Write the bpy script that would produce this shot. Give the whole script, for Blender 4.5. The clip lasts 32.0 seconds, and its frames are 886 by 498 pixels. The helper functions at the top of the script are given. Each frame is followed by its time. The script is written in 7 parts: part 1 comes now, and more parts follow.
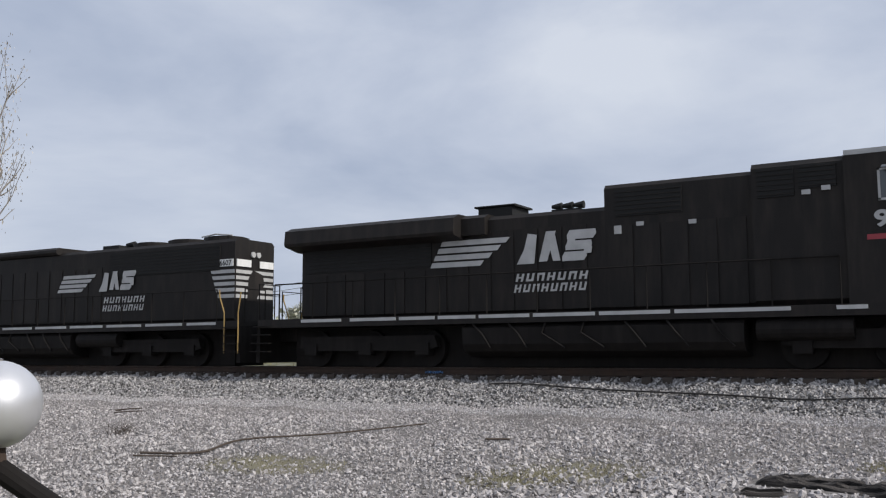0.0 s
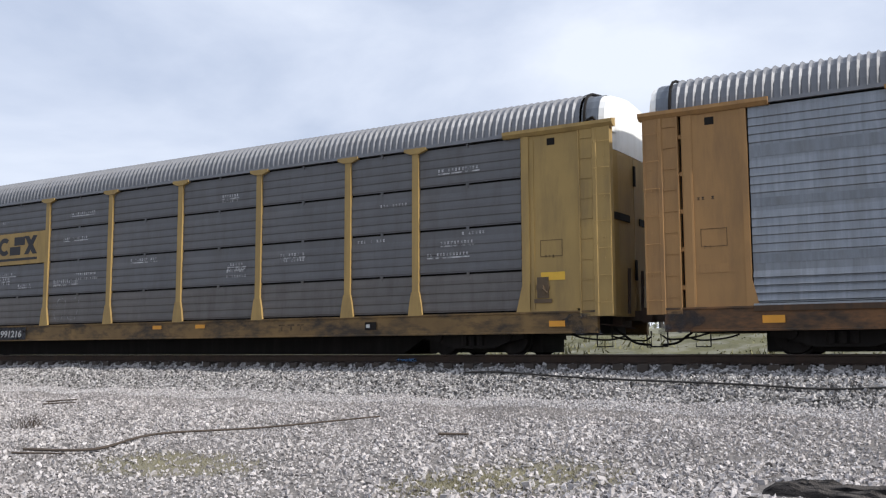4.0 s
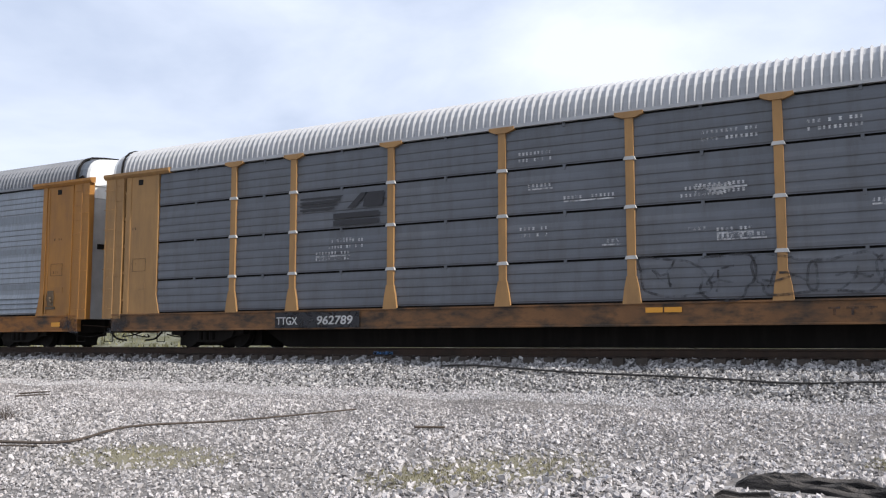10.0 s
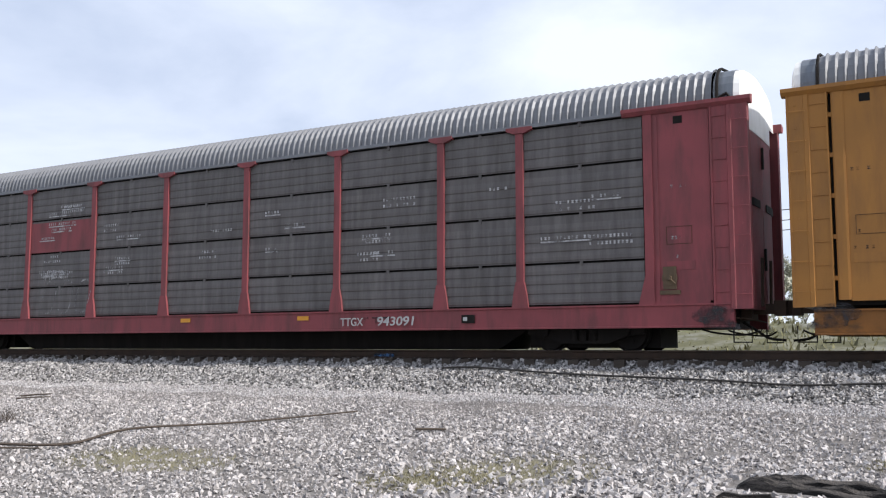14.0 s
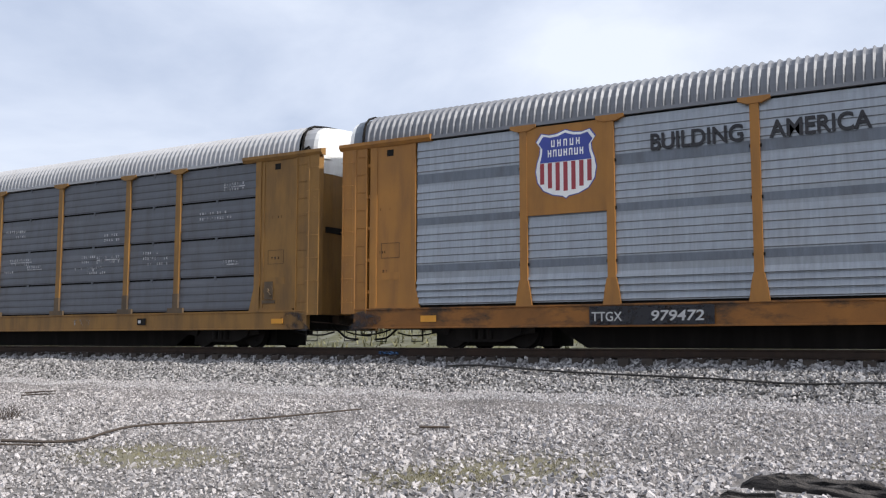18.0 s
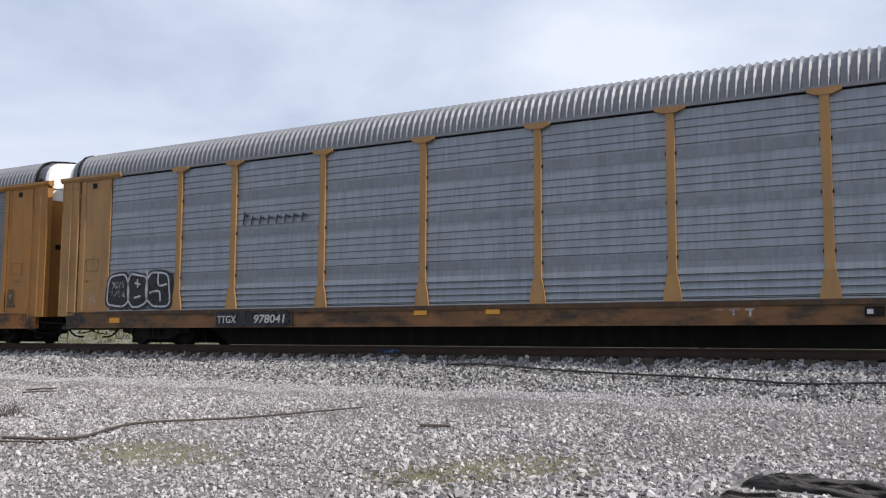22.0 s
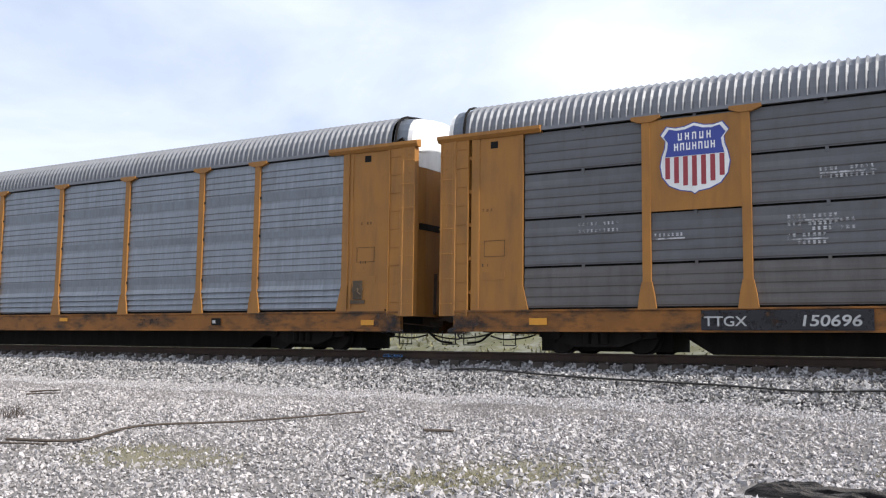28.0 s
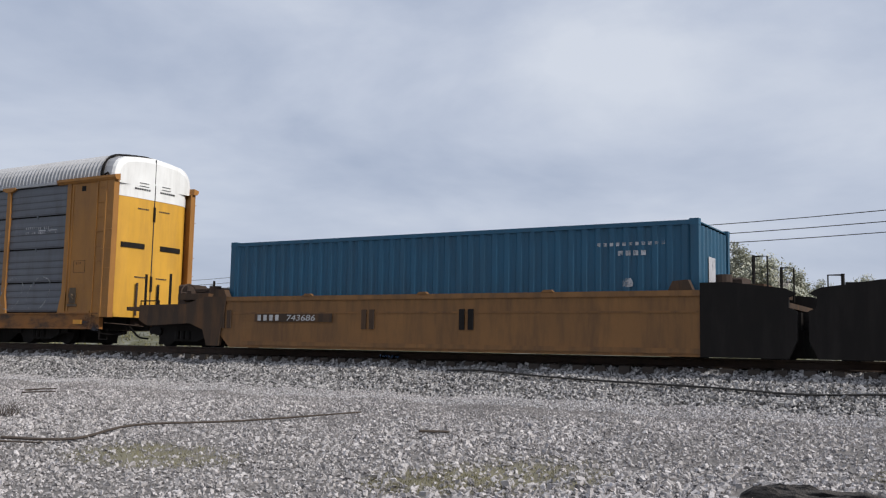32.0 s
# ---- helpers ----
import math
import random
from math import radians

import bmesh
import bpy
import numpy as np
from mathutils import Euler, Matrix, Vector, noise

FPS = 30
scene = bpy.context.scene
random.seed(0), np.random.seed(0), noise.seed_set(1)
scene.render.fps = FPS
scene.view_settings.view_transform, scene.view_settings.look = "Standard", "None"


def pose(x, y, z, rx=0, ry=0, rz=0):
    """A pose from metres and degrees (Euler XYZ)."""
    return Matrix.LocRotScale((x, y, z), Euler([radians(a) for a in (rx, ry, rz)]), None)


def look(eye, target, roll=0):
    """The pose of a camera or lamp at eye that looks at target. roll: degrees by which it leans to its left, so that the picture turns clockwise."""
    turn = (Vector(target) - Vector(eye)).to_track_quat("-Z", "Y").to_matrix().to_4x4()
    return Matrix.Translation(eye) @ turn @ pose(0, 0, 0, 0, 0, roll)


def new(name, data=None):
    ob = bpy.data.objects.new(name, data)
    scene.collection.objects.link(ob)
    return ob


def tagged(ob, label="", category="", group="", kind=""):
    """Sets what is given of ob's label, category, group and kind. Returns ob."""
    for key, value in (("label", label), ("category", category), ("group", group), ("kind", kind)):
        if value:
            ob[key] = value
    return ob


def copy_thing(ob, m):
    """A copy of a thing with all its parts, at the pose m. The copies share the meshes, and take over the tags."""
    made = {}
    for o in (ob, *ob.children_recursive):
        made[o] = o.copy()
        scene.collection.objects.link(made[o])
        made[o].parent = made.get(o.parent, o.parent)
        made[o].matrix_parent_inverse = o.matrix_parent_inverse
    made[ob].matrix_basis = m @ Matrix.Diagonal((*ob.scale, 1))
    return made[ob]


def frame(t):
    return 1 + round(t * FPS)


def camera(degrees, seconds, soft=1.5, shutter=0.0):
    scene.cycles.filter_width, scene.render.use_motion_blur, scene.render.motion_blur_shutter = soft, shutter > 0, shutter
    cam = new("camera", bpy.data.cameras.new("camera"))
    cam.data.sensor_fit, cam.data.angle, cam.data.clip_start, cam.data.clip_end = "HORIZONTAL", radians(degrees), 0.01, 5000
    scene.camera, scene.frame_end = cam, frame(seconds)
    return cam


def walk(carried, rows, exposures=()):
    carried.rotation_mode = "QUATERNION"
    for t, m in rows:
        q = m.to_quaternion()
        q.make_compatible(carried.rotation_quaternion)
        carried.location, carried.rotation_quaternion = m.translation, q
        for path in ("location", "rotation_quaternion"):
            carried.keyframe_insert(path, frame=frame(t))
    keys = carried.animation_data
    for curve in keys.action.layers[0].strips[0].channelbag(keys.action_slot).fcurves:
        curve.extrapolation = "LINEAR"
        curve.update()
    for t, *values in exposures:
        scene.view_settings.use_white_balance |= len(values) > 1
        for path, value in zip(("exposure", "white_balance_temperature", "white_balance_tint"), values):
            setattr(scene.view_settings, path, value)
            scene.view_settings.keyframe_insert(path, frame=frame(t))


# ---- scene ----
# A freight train passes on a single track. x runs along the track, z = 0 is the top of the rail.
EYE = (0.0, 0.0, 0.09)
CENTRE = 19.43          # the track's centre line, metres from the eye
cam = camera(50.35, 32.0, 1.2)


def aim(eye, yaw, pitch, roll):
    return pose(*eye, 90 + pitch, 0, yaw) @ pose(0, 0, 0, 0, 0, roll)


AIM = [
    (1, 32.06, 6.61, 0.93), (1.5, 32.82, 6.86, 0.41), (2, 32.90, 6.66, 0.57), (2.5, 32.52, 6.46, 0.81), (3, 32.15, 6.24, 0.58),
    (3.5, 31.75, 6.24, 0.01), (5.5, 31.33, 5.71, -0.42), (6, 31.06, 5.52, -0.21), (6.5, 30.83, 5.55, -0.12), (7, 30.67, 5.61, -0.23),
    (7.5, 30.57, 5.64, -0.28), (8, 30.40, 5.68, -0.14), (8.5, 30.29, 5.71, -0.20), (9, 30.28, 5.76, -0.34), (9.5, 30.25, 5.77, -0.30),
    (10, 30.17, 5.76, 0.03), (10.5, 30.16, 5.80, 0.11), (11, 30.17, 5.83, -0.19), (11.5, 30.17, 5.85, -0.14), (12, 30.16, 5.85, -0.09),
    (12.5, 30.18, 5.88, -0.06), (13, 30.21, 5.87, 0.05), (13.5, 30.21, 5.85, 0.06), (14, 30.23, 5.88, 0.00), (14.5, 30.28, 5.86, -0.06),
    (16.5, 30.43, 5.77, 0.17), (17, 30.45, 5.77, 0.17), (17.5, 30.43, 5.77, 0.31), (18, 30.49, 5.76, 0.12), (18.5, 30.52, 5.71, 0.28),
    (19, 30.53, 5.71, 0.34), (19.5, 30.54, 5.70, 0.36), (20, 30.56, 5.70, 0.22), (20.5, 30.60, 5.67, 0.31), (21, 30.57, 5.67, 0.42),
    (21.5, 30.55, 5.65, 0.36), (22, 30.57, 5.67, 0.32), (22.5, 30.58, 5.63, 0.46), (23, 30.55, 5.66, 0.53), (23.5, 30.57, 5.66, 0.38),
    (24, 30.58, 5.67, 0.30), (24.5, 30.56, 5.64, 0.42), (25, 30.55, 5.68, 0.53), (25.5, 30.66, 5.76, 0.45), (27.5, 30.82, 5.94, 0.64),
    (28, 30.83, 5.96, 0.74), (28.5, 30.82, 5.97, 0.94), (29, 30.78, 6.02, 1.03), (29.5, 30.81, 6.03, 0.86), (30, 30.77, 6.02, 1.23),
    (30.5, 30.73, 6.04, 1.29), (31, 30.69, 6.06, 1.24), (31.5, 30.69, 6.06, 1.10), (32, 30.65, 6.02, 1.12),
]

STEP_IN = [(0.0, aim((0.54, -2.96, 0.39), 30.49, 6.28, -0.25)), (0.5, aim((0.52, -1.47, 0.11), 31.07, 6.39, 0.80))]
walk(cam, STEP_IN + [(t, aim(EYE, a, b, c)) for t, a, b, c in AIM],
     exposures=[(0, -0.38), (1, -0.05), (2, 0.16), (3, -0.02), (5.5, 0.25), (6, 0.3), (7, 0.15), (8, -0.12), (9, 0.1), (10, 0.2), (11, 0.1), (12, 0.15),
                (13, 0.2), (14, 0.2), (17, 0.16), (18, 0.05), (19, -0.02), (20, 0.3), (21, 0.18), (22, -0.02), (23, 0.32), (24, -0.1), (25, 0.42), (28, 0.3),
                (29, 0.13), (30, 0.12), (30.8, 0.07), (31.6, -0.3), (32, -0.4)])

# ---- light: bright thin overcast, sun from the tail of the train ----
SUN = Vector((0.78, -0.03, 0.62)).normalized()
world = bpy.data.worlds.new("sky")
scene.world = world
world.use_nodes = True
wn, wl = world.node_tree.nodes, world.node_tree.links
wn.clear()
sky = wn.new("ShaderNodeTexSky")
sky.sky_type, sky.sun_disc = "NISHITA", False
sky.sun_elevation = math.asin(SUN.z)
sky.sun_rotation = math.atan2(SUN.x, SUN.y)
sky.dust_density, sky.air_density = 2.0, 1.0
co = wn.new("ShaderNodeTexCoord")
mp = wn.new("ShaderNodeMapping")
mp.inputs["Scale"].default_value = (1.6, 1.6, 4.2)
mp.inputs["Location"].default_value = (-2.875, -2.893, -0.707)
n1 = wn.new("ShaderNodeTexNoise")
n1.inputs["Scale"].default_value, n1.inputs["Detail"].default_value, n1.inputs["Roughness"].default_value = 1.35, 7, 0.52
n1.inputs["Distortion"].default_value = 0.25
cr = wn.new("ShaderNodeValToRGB")
cr.color_ramp.elements[0].position, cr.color_ramp.elements[0].color = 0.36, (6.15, 7.1, 9.15, 1)
cr.color_ramp.elements[1].position, cr.color_ramp.elements[1].color = 0.64, (10.2, 10.9, 12.3, 1)
mid = cr.color_ramp.elements.new(0.5)
mid.color = (8.1, 8.95, 10.8, 1)
mixw = wn.new("ShaderNodeMix")
mixw.data_type = "RGBA"
mixw.inputs["Factor"].default_value = 0.9
bg = wn.new("ShaderNodeBackground")
bg.inputs["Strength"].default_value = 0.09
wo = wn.new("ShaderNodeOutputWorld")
wl.new(co.outputs["Generated"], mp.inputs["Vector"])
wl.new(mp.outputs["Vector"], n1.inputs["Vector"])
wl.new(n1.outputs["Fac"], cr.inputs["Fac"])
wl.new(sky.outputs["Color"], mixw.inputs["A"])
wl.new(cr.outputs["Color"], mixw.inputs["B"])
wl.new(mixw.outputs["Result"], bg.inputs["Color"])
wl.new(bg.outputs["Background"], wo.inputs["Surface"])
lamp = bpy.data.lights.new("sun", "SUN")
lamp.energy, lamp.angle, lamp.color = 4.2, radians(2.5), (1.0, 0.95, 0.88)
sun = new("sun", lamp)
sun.matrix_world = look(SUN * 60, (0, 0, 0))


# ---- materials ----
def surface(name, base, rough=0.6, metal=0.0, vary=0.25, scale=3.0, stretch=(1, 1, 1), dirt=None, dirt_amount=0.4,
            grain=60.0, bump=0.1, island=0.0, spec=0.4, dirt_scale=1.0, cover=None, dirt_shape=(3.2, 3.2, 0.55), dirt_from=(0.45, 0.75)):
    """Base colour with broad fading, fine grain, streaky dirt and bump, in metres."""
    m = bpy.data.materials.new(name)
    m.use_nodes = True
    nt = m.node_tree
    nd, lk = nt.nodes, nt.links
    bs = nd["Principled BSDF"]
    bs.inputs["Roughness"].default_value, bs.inputs["Metallic"].default_value = rough, metal
    bs.inputs["Specular IOR Level"].default_value = spec
    tc = nd.new("ShaderNodeTexCoord")
    mpn = nd.new("ShaderNodeMapping")
    mpn.inputs["Scale"].default_value = stretch
    lk.new(tc.outputs["Object"], mpn.inputs["Vector"])
    oi = nd.new("ShaderNodeObjectInfo")
    shift = nd.new("ShaderNodeVectorMath")
    shift.operation = "MULTIPLY_ADD"
    shift.inputs[1].default_value = (37.0, 11.0, 23.0)
    lk.new(oi.outputs["Random"], shift.inputs[0])
    lk.new(mpn.outputs["Vector"], shift.inputs[2])
    nb = nd.new("ShaderNodeTexNoise")
    nb.inputs["Scale"].default_value, nb.inputs["Detail"].default_value = scale, 5
    lk.new(shift.outputs[0], nb.inputs["Vector"])
    ng = nd.new("ShaderNodeTexNoise")
    ng.inputs["Scale"].default_value, ng.inputs["Detail"].default_value = grain, 3
    lk.new(tc.outputs["Object"], ng.inputs["Vector"])
    ma = nd.new("ShaderNodeMath")
    ma.operation = "MULTIPLY_ADD"
    ma.inputs[1].default_value = 0.35
    lk.new(ng.outputs["Fac"], ma.inputs[0])
    lk.new(nb.outputs["Fac"], ma.inputs[2])
    mr = nd.new("ShaderNodeMapRange")
    mr.inputs["From Min"].default_value, mr.inputs["From Max"].default_value = 0.35, 1.0
    mr.inputs["To Min"].default_value, mr.inputs["To Max"].default_value = 1 - vary, 1 + vary
    lk.new(ma.outputs[0], mr.inputs["Value"])
    last = mr.outputs["Result"]
    if island:
        ge = nd.new("ShaderNodeNewGeometry")
        mi = nd.new("ShaderNodeMapRange")
        mi.inputs["To Min"].default_value, mi.inputs["To Max"].default_value = 1 - island, 1 + island
        lk.new(ge.outputs["Random Per Island"], mi.inputs["Value"])
        mm = nd.new("ShaderNodeMath")
        mm.operation = "MULTIPLY"
        lk.new(mi.outputs["Result"], mm.inputs[0])
        lk.new(last, mm.inputs[1])
        last = mm.outputs[0]
    vm = nd.new("ShaderNodeVectorMath")
    vm.operation = "SCALE"
    vm.inputs[0].default_value = base
    lk.new(last, vm.inputs["Scale"])
    col = vm.outputs[0]
    if dirt:
        nd2 = nd.new("ShaderNodeTexNoise")
        nd2.inputs["Scale"].default_value, nd2.inputs["Detail"].default_value = dirt_scale, 6
        nd2.inputs["Roughness"].default_value = 0.65
        mp2 = nd.new("ShaderNodeMapping")
        mp2.inputs["Scale"].default_value = dirt_shape
        lk.new(tc.outputs["Object"], mp2.inputs["Vector"])
        sh2 = nd.new("ShaderNodeVectorMath")
        sh2.operation = "MULTIPLY_ADD"
        sh2.inputs[1].default_value = (17.0, 51.0, 29.0)
        lk.new(oi.outputs["Random"], sh2.inputs[0])
        lk.new(mp2.outputs["Vector"], sh2.inputs[2])
        lk.new(sh2.outputs[0], nd2.inputs["Vector"])
        dr = nd.new("ShaderNodeMapRange")
        dr.inputs["From Min"].default_value, dr.inputs["From Max"].default_value = dirt_from
        dr.inputs["To Max"].default_value = dirt_amount
        lk.new(nd2.outputs["Fac"], dr.inputs["Value"])
        mx = nd.new("ShaderNodeMix")
        mx.data_type = "RGBA"
        mx.inputs["B"].default_value = (*dirt, 1)
        lk.new(dr.outputs["Result"], mx.inputs["Factor"])
        lk.new(col, mx.inputs["A"])
        col = mx.outputs["Result"]
    lk.new(col, bs.inputs["Base Color"])
    rr = nd.new("ShaderNodeMapRange")
    rr.inputs["To Min"].default_value, rr.inputs["To Max"].default_value = max(rough - 0.12, 0.05), min(rough + 0.15, 1)
    lk.new(nb.outputs["Fac"], rr.inputs["Value"])
    lk.new(rr.outputs["Result"], bs.inputs["Roughness"])
    if cover is not None:
        # thin, worn paint: the sheet shows through in patches
        nc = nd.new("ShaderNodeTexNoise")
        nc.inputs["Scale"].default_value, nc.inputs["Detail"].default_value = 4.5, 6
        nc.inputs["Roughness"].default_value = 0.68
        lk.new(shift.outputs[0], nc.inputs["Vector"])
        ca = nd.new("ShaderNodeMapRange")
        ca.inputs["From Min"].default_value, ca.inputs["From Max"].default_value = 0.68 - 0.45 * cover, 0.90 - 0.45 * cover
        ca.inputs["To Min"].default_value, ca.inputs["To Max"].default_value = 0.12 * cover, 0.95
        lk.new(nc.outputs["Fac"], ca.inputs["Value"])
        lk.new(ca.outputs["Result"], bs.inputs["Alpha"])
    if bump:
        bp = nd.new("ShaderNodeBump")
        bp.inputs["Strength"].default_value, bp.inputs["Distance"].default_value = bump, 0.02
        lk.new(ng.outputs["Fac"], bp.inputs["Height"])
        lk.new(bp.outputs["Normal"], bs.inputs["Normal"])
    return m


M = {
    "orange": surface("orange_paint", (0.330, 0.148, 0.032), 0.6, 0, 0.18, 1.2, dirt=(0.125, 0.066, 0.030), dirt_amount=0.5),
    "tan": surface("faded_orange_paint", (0.325, 0.182, 0.070), 0.65, 0, 0.18, 1.2, dirt=(0.130, 0.078, 0.044), dirt_amount=0.5),
    "pale": surface("pale_yellow_paint", (0.345, 0.232, 0.082), 0.65, 0, 0.16, 1.2, dirt=(0.125, 0.090, 0.050), dirt_amount=0.5),
    "ochre": surface("dirty_yellow_paint", (0.250, 0.130, 0.034), 0.65, 0, 0.2, 1.2, dirt=(0.075, 0.045, 0.024), dirt_amount=0.6),
    # end doors of the last carrier: sunlight on them is put into this yellow
    "door_yellow": surface("yellow_door_paint_with_sun_in_colour", (0.62, 0.33, 0.038), 0.55, 0, 0.12, 1.0, dirt=(0.30, 0.16, 0.04), dirt_amount=0.4),
    "orange_sill": surface("stained_orange_sill", (0.240, 0.098, 0.022), 0.7, 0, 0.35, 1.6, dirt=(0.034, 0.024, 0.017), dirt_amount=0.95, dirt_scale=1.5, dirt_shape=(0.9, 1.0, 2.2), dirt_from=(0.47, 0.66)),
    "tan_sill": surface("stained_tan_sill", (0.165, 0.080, 0.032), 0.7, 0, 0.35, 1.6, dirt=(0.034, 0.025, 0.018), dirt_amount=0.95, dirt_scale=1.5, dirt_shape=(0.9, 1.0, 2.2), dirt_from=(0.43, 0.62)),
    "pale_sill": surface("stained_pale_sill", (0.175, 0.108, 0.042), 0.7, 0, 0.35, 1.6, dirt=(0.038, 0.028, 0.020), dirt_amount=0.95, dirt_scale=1.5, dirt_shape=(0.9, 1.0, 2.2), dirt_from=(0.43, 0.62)),
    "bn_green": surface("grimy_green_post_paint", (0.05, 0.15, 0.065), 0.65, 0, 0.3, 1.5, dirt=(0.085, 0.070, 0.045), dirt_amount=0.8),
    "bn_sill": surface("peeling_yellow_and_black_sill", (0.200, 0.098, 0.030), 0.7, 0, 0.45, 1.6, dirt=(0.022, 0.018, 0.016), dirt_amount=1.0, dirt_scale=1.2, dirt_shape=(0.9, 1.0, 2.2), dirt_from=(0.42, 0.52)),
    "green": surface("green_paint", (0.035, 0.165, 0.055), 0.6, 0, 0.2, 1.2, dirt=(0.045, 0.065, 0.035), dirt_amount=0.6),
    "olive": surface("worn_green_paint", (0.115, 0.125, 0.045), 0.65, 0, 0.3, 2.0, dirt=(0.12, 0.09, 0.04), dirt_amount=0.7),
    "red": surface("oxide_red_paint", (0.235, 0.056, 0.064), 0.65, 0, 0.22, 1.2, dirt=(0.070, 0.038, 0.038), dirt_amount=0.75),
    "grimy": surface("grimy_paint_remains", (0.115, 0.078, 0.045), 0.75, 0, 0.35, 2.0, dirt=(0.05, 0.04, 0.032), dirt_amount=0.7),
    "galv": surface("galvanised_sheet", (0.225, 0.243, 0.268), 0.42, 0.55, 0.24, 2.2, (7, 1, 0.7), dirt=(0.15, 0.146, 0.146), dirt_amount=0.5),
    "galv_bright": surface("bright_galvanised_sheet", (0.275, 0.294, 0.318), 0.36, 0.65, 0.20, 2.2, (7, 1, 0.7), dirt=(0.20, 0.195, 0.19), dirt_amount=0.4),
    # dull sheet; on the bands of bright cars its darker tone is painted shading
    "galv_dull": surface("dull_and_shaded_galvanised_sheet", (0.155, 0.175, 0.206), 0.55, 0.3, 0.2, 2.2, (7, 1, 0.7), dirt=(0.083, 0.077, 0.077), dirt_amount=0.5),
    # same sheet as the ribs, darkened as the flats reflect less sky
    "galv_mid": surface("galvanised_band_with_shade_in_colour", (0.198, 0.215, 0.240), 0.48, 0.5, 0.2, 2.2, (7, 1, 0.7), dirt=(0.12, 0.116, 0.114), dirt_amount=0.5),
    "brown": surface("dusty_grey_brown_sheet", (0.120, 0.112, 0.108), 0.6, 0.15, 0.2, 1.5, (1, 1, 2), dirt=(0.058, 0.048, 0.040), dirt_amount=0.5),
    "dusty": surface("dusty_blue_grey_sheet", (0.152, 0.150, 0.154), 0.55, 0.25, 0.2, 1.5, (1, 1, 2), dirt=(0.085, 0.078, 0.072), dirt_amount=0.5),
    "band_pale": surface("pale_dusty_band", (0.20, 0.192, 0.186), 0.6, 0.1, 0.2, 1.5, (1, 1, 2), dirt=(0.10, 0.09, 0.08), dirt_amount=0.5),
    "slate": surface("slate_grey_sheet", (0.115, 0.122, 0.139), 0.55, 0.2, 0.18, 1.5, (1, 1, 2), dirt=(0.068, 0.065, 0.061), dirt_amount=0.5),
    "grey": surface("weathered_grey_sheet", (0.118, 0.118, 0.125), 0.55, 0.2, 0.18, 1.5, (1, 1, 2), dirt=(0.078, 0.072, 0.066), dirt_amount=0.5),
    "sooty": surface("sooty_dark_sheet", (0.124, 0.114, 0.113), 0.6, 0.15, 0.38, 1.5, (5, 1, 0.5), dirt=(0.05, 0.045, 0.04), dirt_amount=0.6),
    "roof": surface("galvanised_roof_sheet", (0.185, 0.191, 0.210), 0.5, 0.3, 0.12, 1.0, dirt=(0.165, 0.160, 0.156), dirt_amount=0.4),
    "roof_white": surface("white_roof_sheet", (0.37, 0.375, 0.395), 0.6, 0.0, 0.10, 1.0, dirt=(0.30, 0.29, 0.28), dirt_amount=0.4),
    "roof_rust": surface("rusted_roof_sheet", (0.15, 0.065, 0.048), 0.75, 0.0, 0.3, 1.2, dirt=(0.45, 0.42, 0.40), dirt_amount=0.8, dirt_scale=0.9),
    "white": surface("white_paint", (0.80, 0.80, 0.79), 0.5, 0, 0.08, 2.0, dirt=(0.4, 0.38, 0.34), dirt_amount=0.35),
    "dust": surface("dim_worn_stencil_paint", (0.47, 0.47, 0.47), 0.8, 0, 0.3, 6.0),
    "chalk": surface("faded_white_paint", (0.44, 0.44, 0.44), 0.7, 0, 0.2, 3.0),
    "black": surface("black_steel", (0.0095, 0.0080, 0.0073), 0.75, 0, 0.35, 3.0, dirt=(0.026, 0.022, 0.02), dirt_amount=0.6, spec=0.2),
    "loco": surface("black_engine_paint", (0.0145, 0.0125, 0.0118), 0.58, 0, 0.3, 1.2, dirt=(0.040, 0.033, 0.028), dirt_amount=0.6, spec=0.22),
    "loco_dark": surface("sooty_grille", (0.008, 0.008, 0.008), 0.7, 0, 0.3, 3.0),
    "steel": surface("rail_steel", (0.30, 0.28, 0.27), 0.35, 0.8, 0.15, 5.0),
    "rusty": surface("rusty_steel", (0.05, 0.034, 0.026), 0.85, 0, 0.35, 6.0, dirt=(0.08, 0.045, 0.03), dirt_amount=0.6),
    "tie": surface("creosoted_wood", (0.055, 0.045, 0.038), 0.9, 0, 0.35, 3.0, (0.4, 4, 4), bump=0.5),
    "ink": surface("black_lettering", (0.03, 0.03, 0.035), 0.7, 0, 0.2, 5.0),
    "blue": surface("shield_blue_paint", (0.05, 0.07, 0.30), 0.6, 0, 0.15, 3.0),
    "shield_red": surface("shield_red_paint", (0.30, 0.045, 0.058), 0.6, 0, 0.15, 3.0),
    "letter_yellow": surface("yellow_lettering", (0.70, 0.42, 0.05), 0.6, 0, 0.15, 3.0),
    "orange_patch": surface("bright_orange_marker", (0.60, 0.27, 0.03), 0.55, 0, 0.15, 3.0),
    "box_blue": surface("blue_container_paint", (0.014, 0.083, 0.151), 0.5, 0, 0.15, 1.0, dirt=(0.022, 0.043, 0.065), dirt_amount=0.45),
    "well": surface("grimy_ochre_well_paint", (0.215, 0.105, 0.036), 0.7, 0, 0.25, 0.8, dirt=(0.060, 0.038, 0.025), dirt_amount=0.75),
    "soot_brown": surface("sooty_brown_steel", (0.050, 0.031, 0.019), 0.8, 0, 0.35, 1.5, dirt=(0.14, 0.066, 0.026), dirt_amount=0.75),
    "glass": surface("cab_glass", (0.05, 0.06, 0.065), 0.08, 0, 0.05, 1.0, bump=0, spec=0.8),
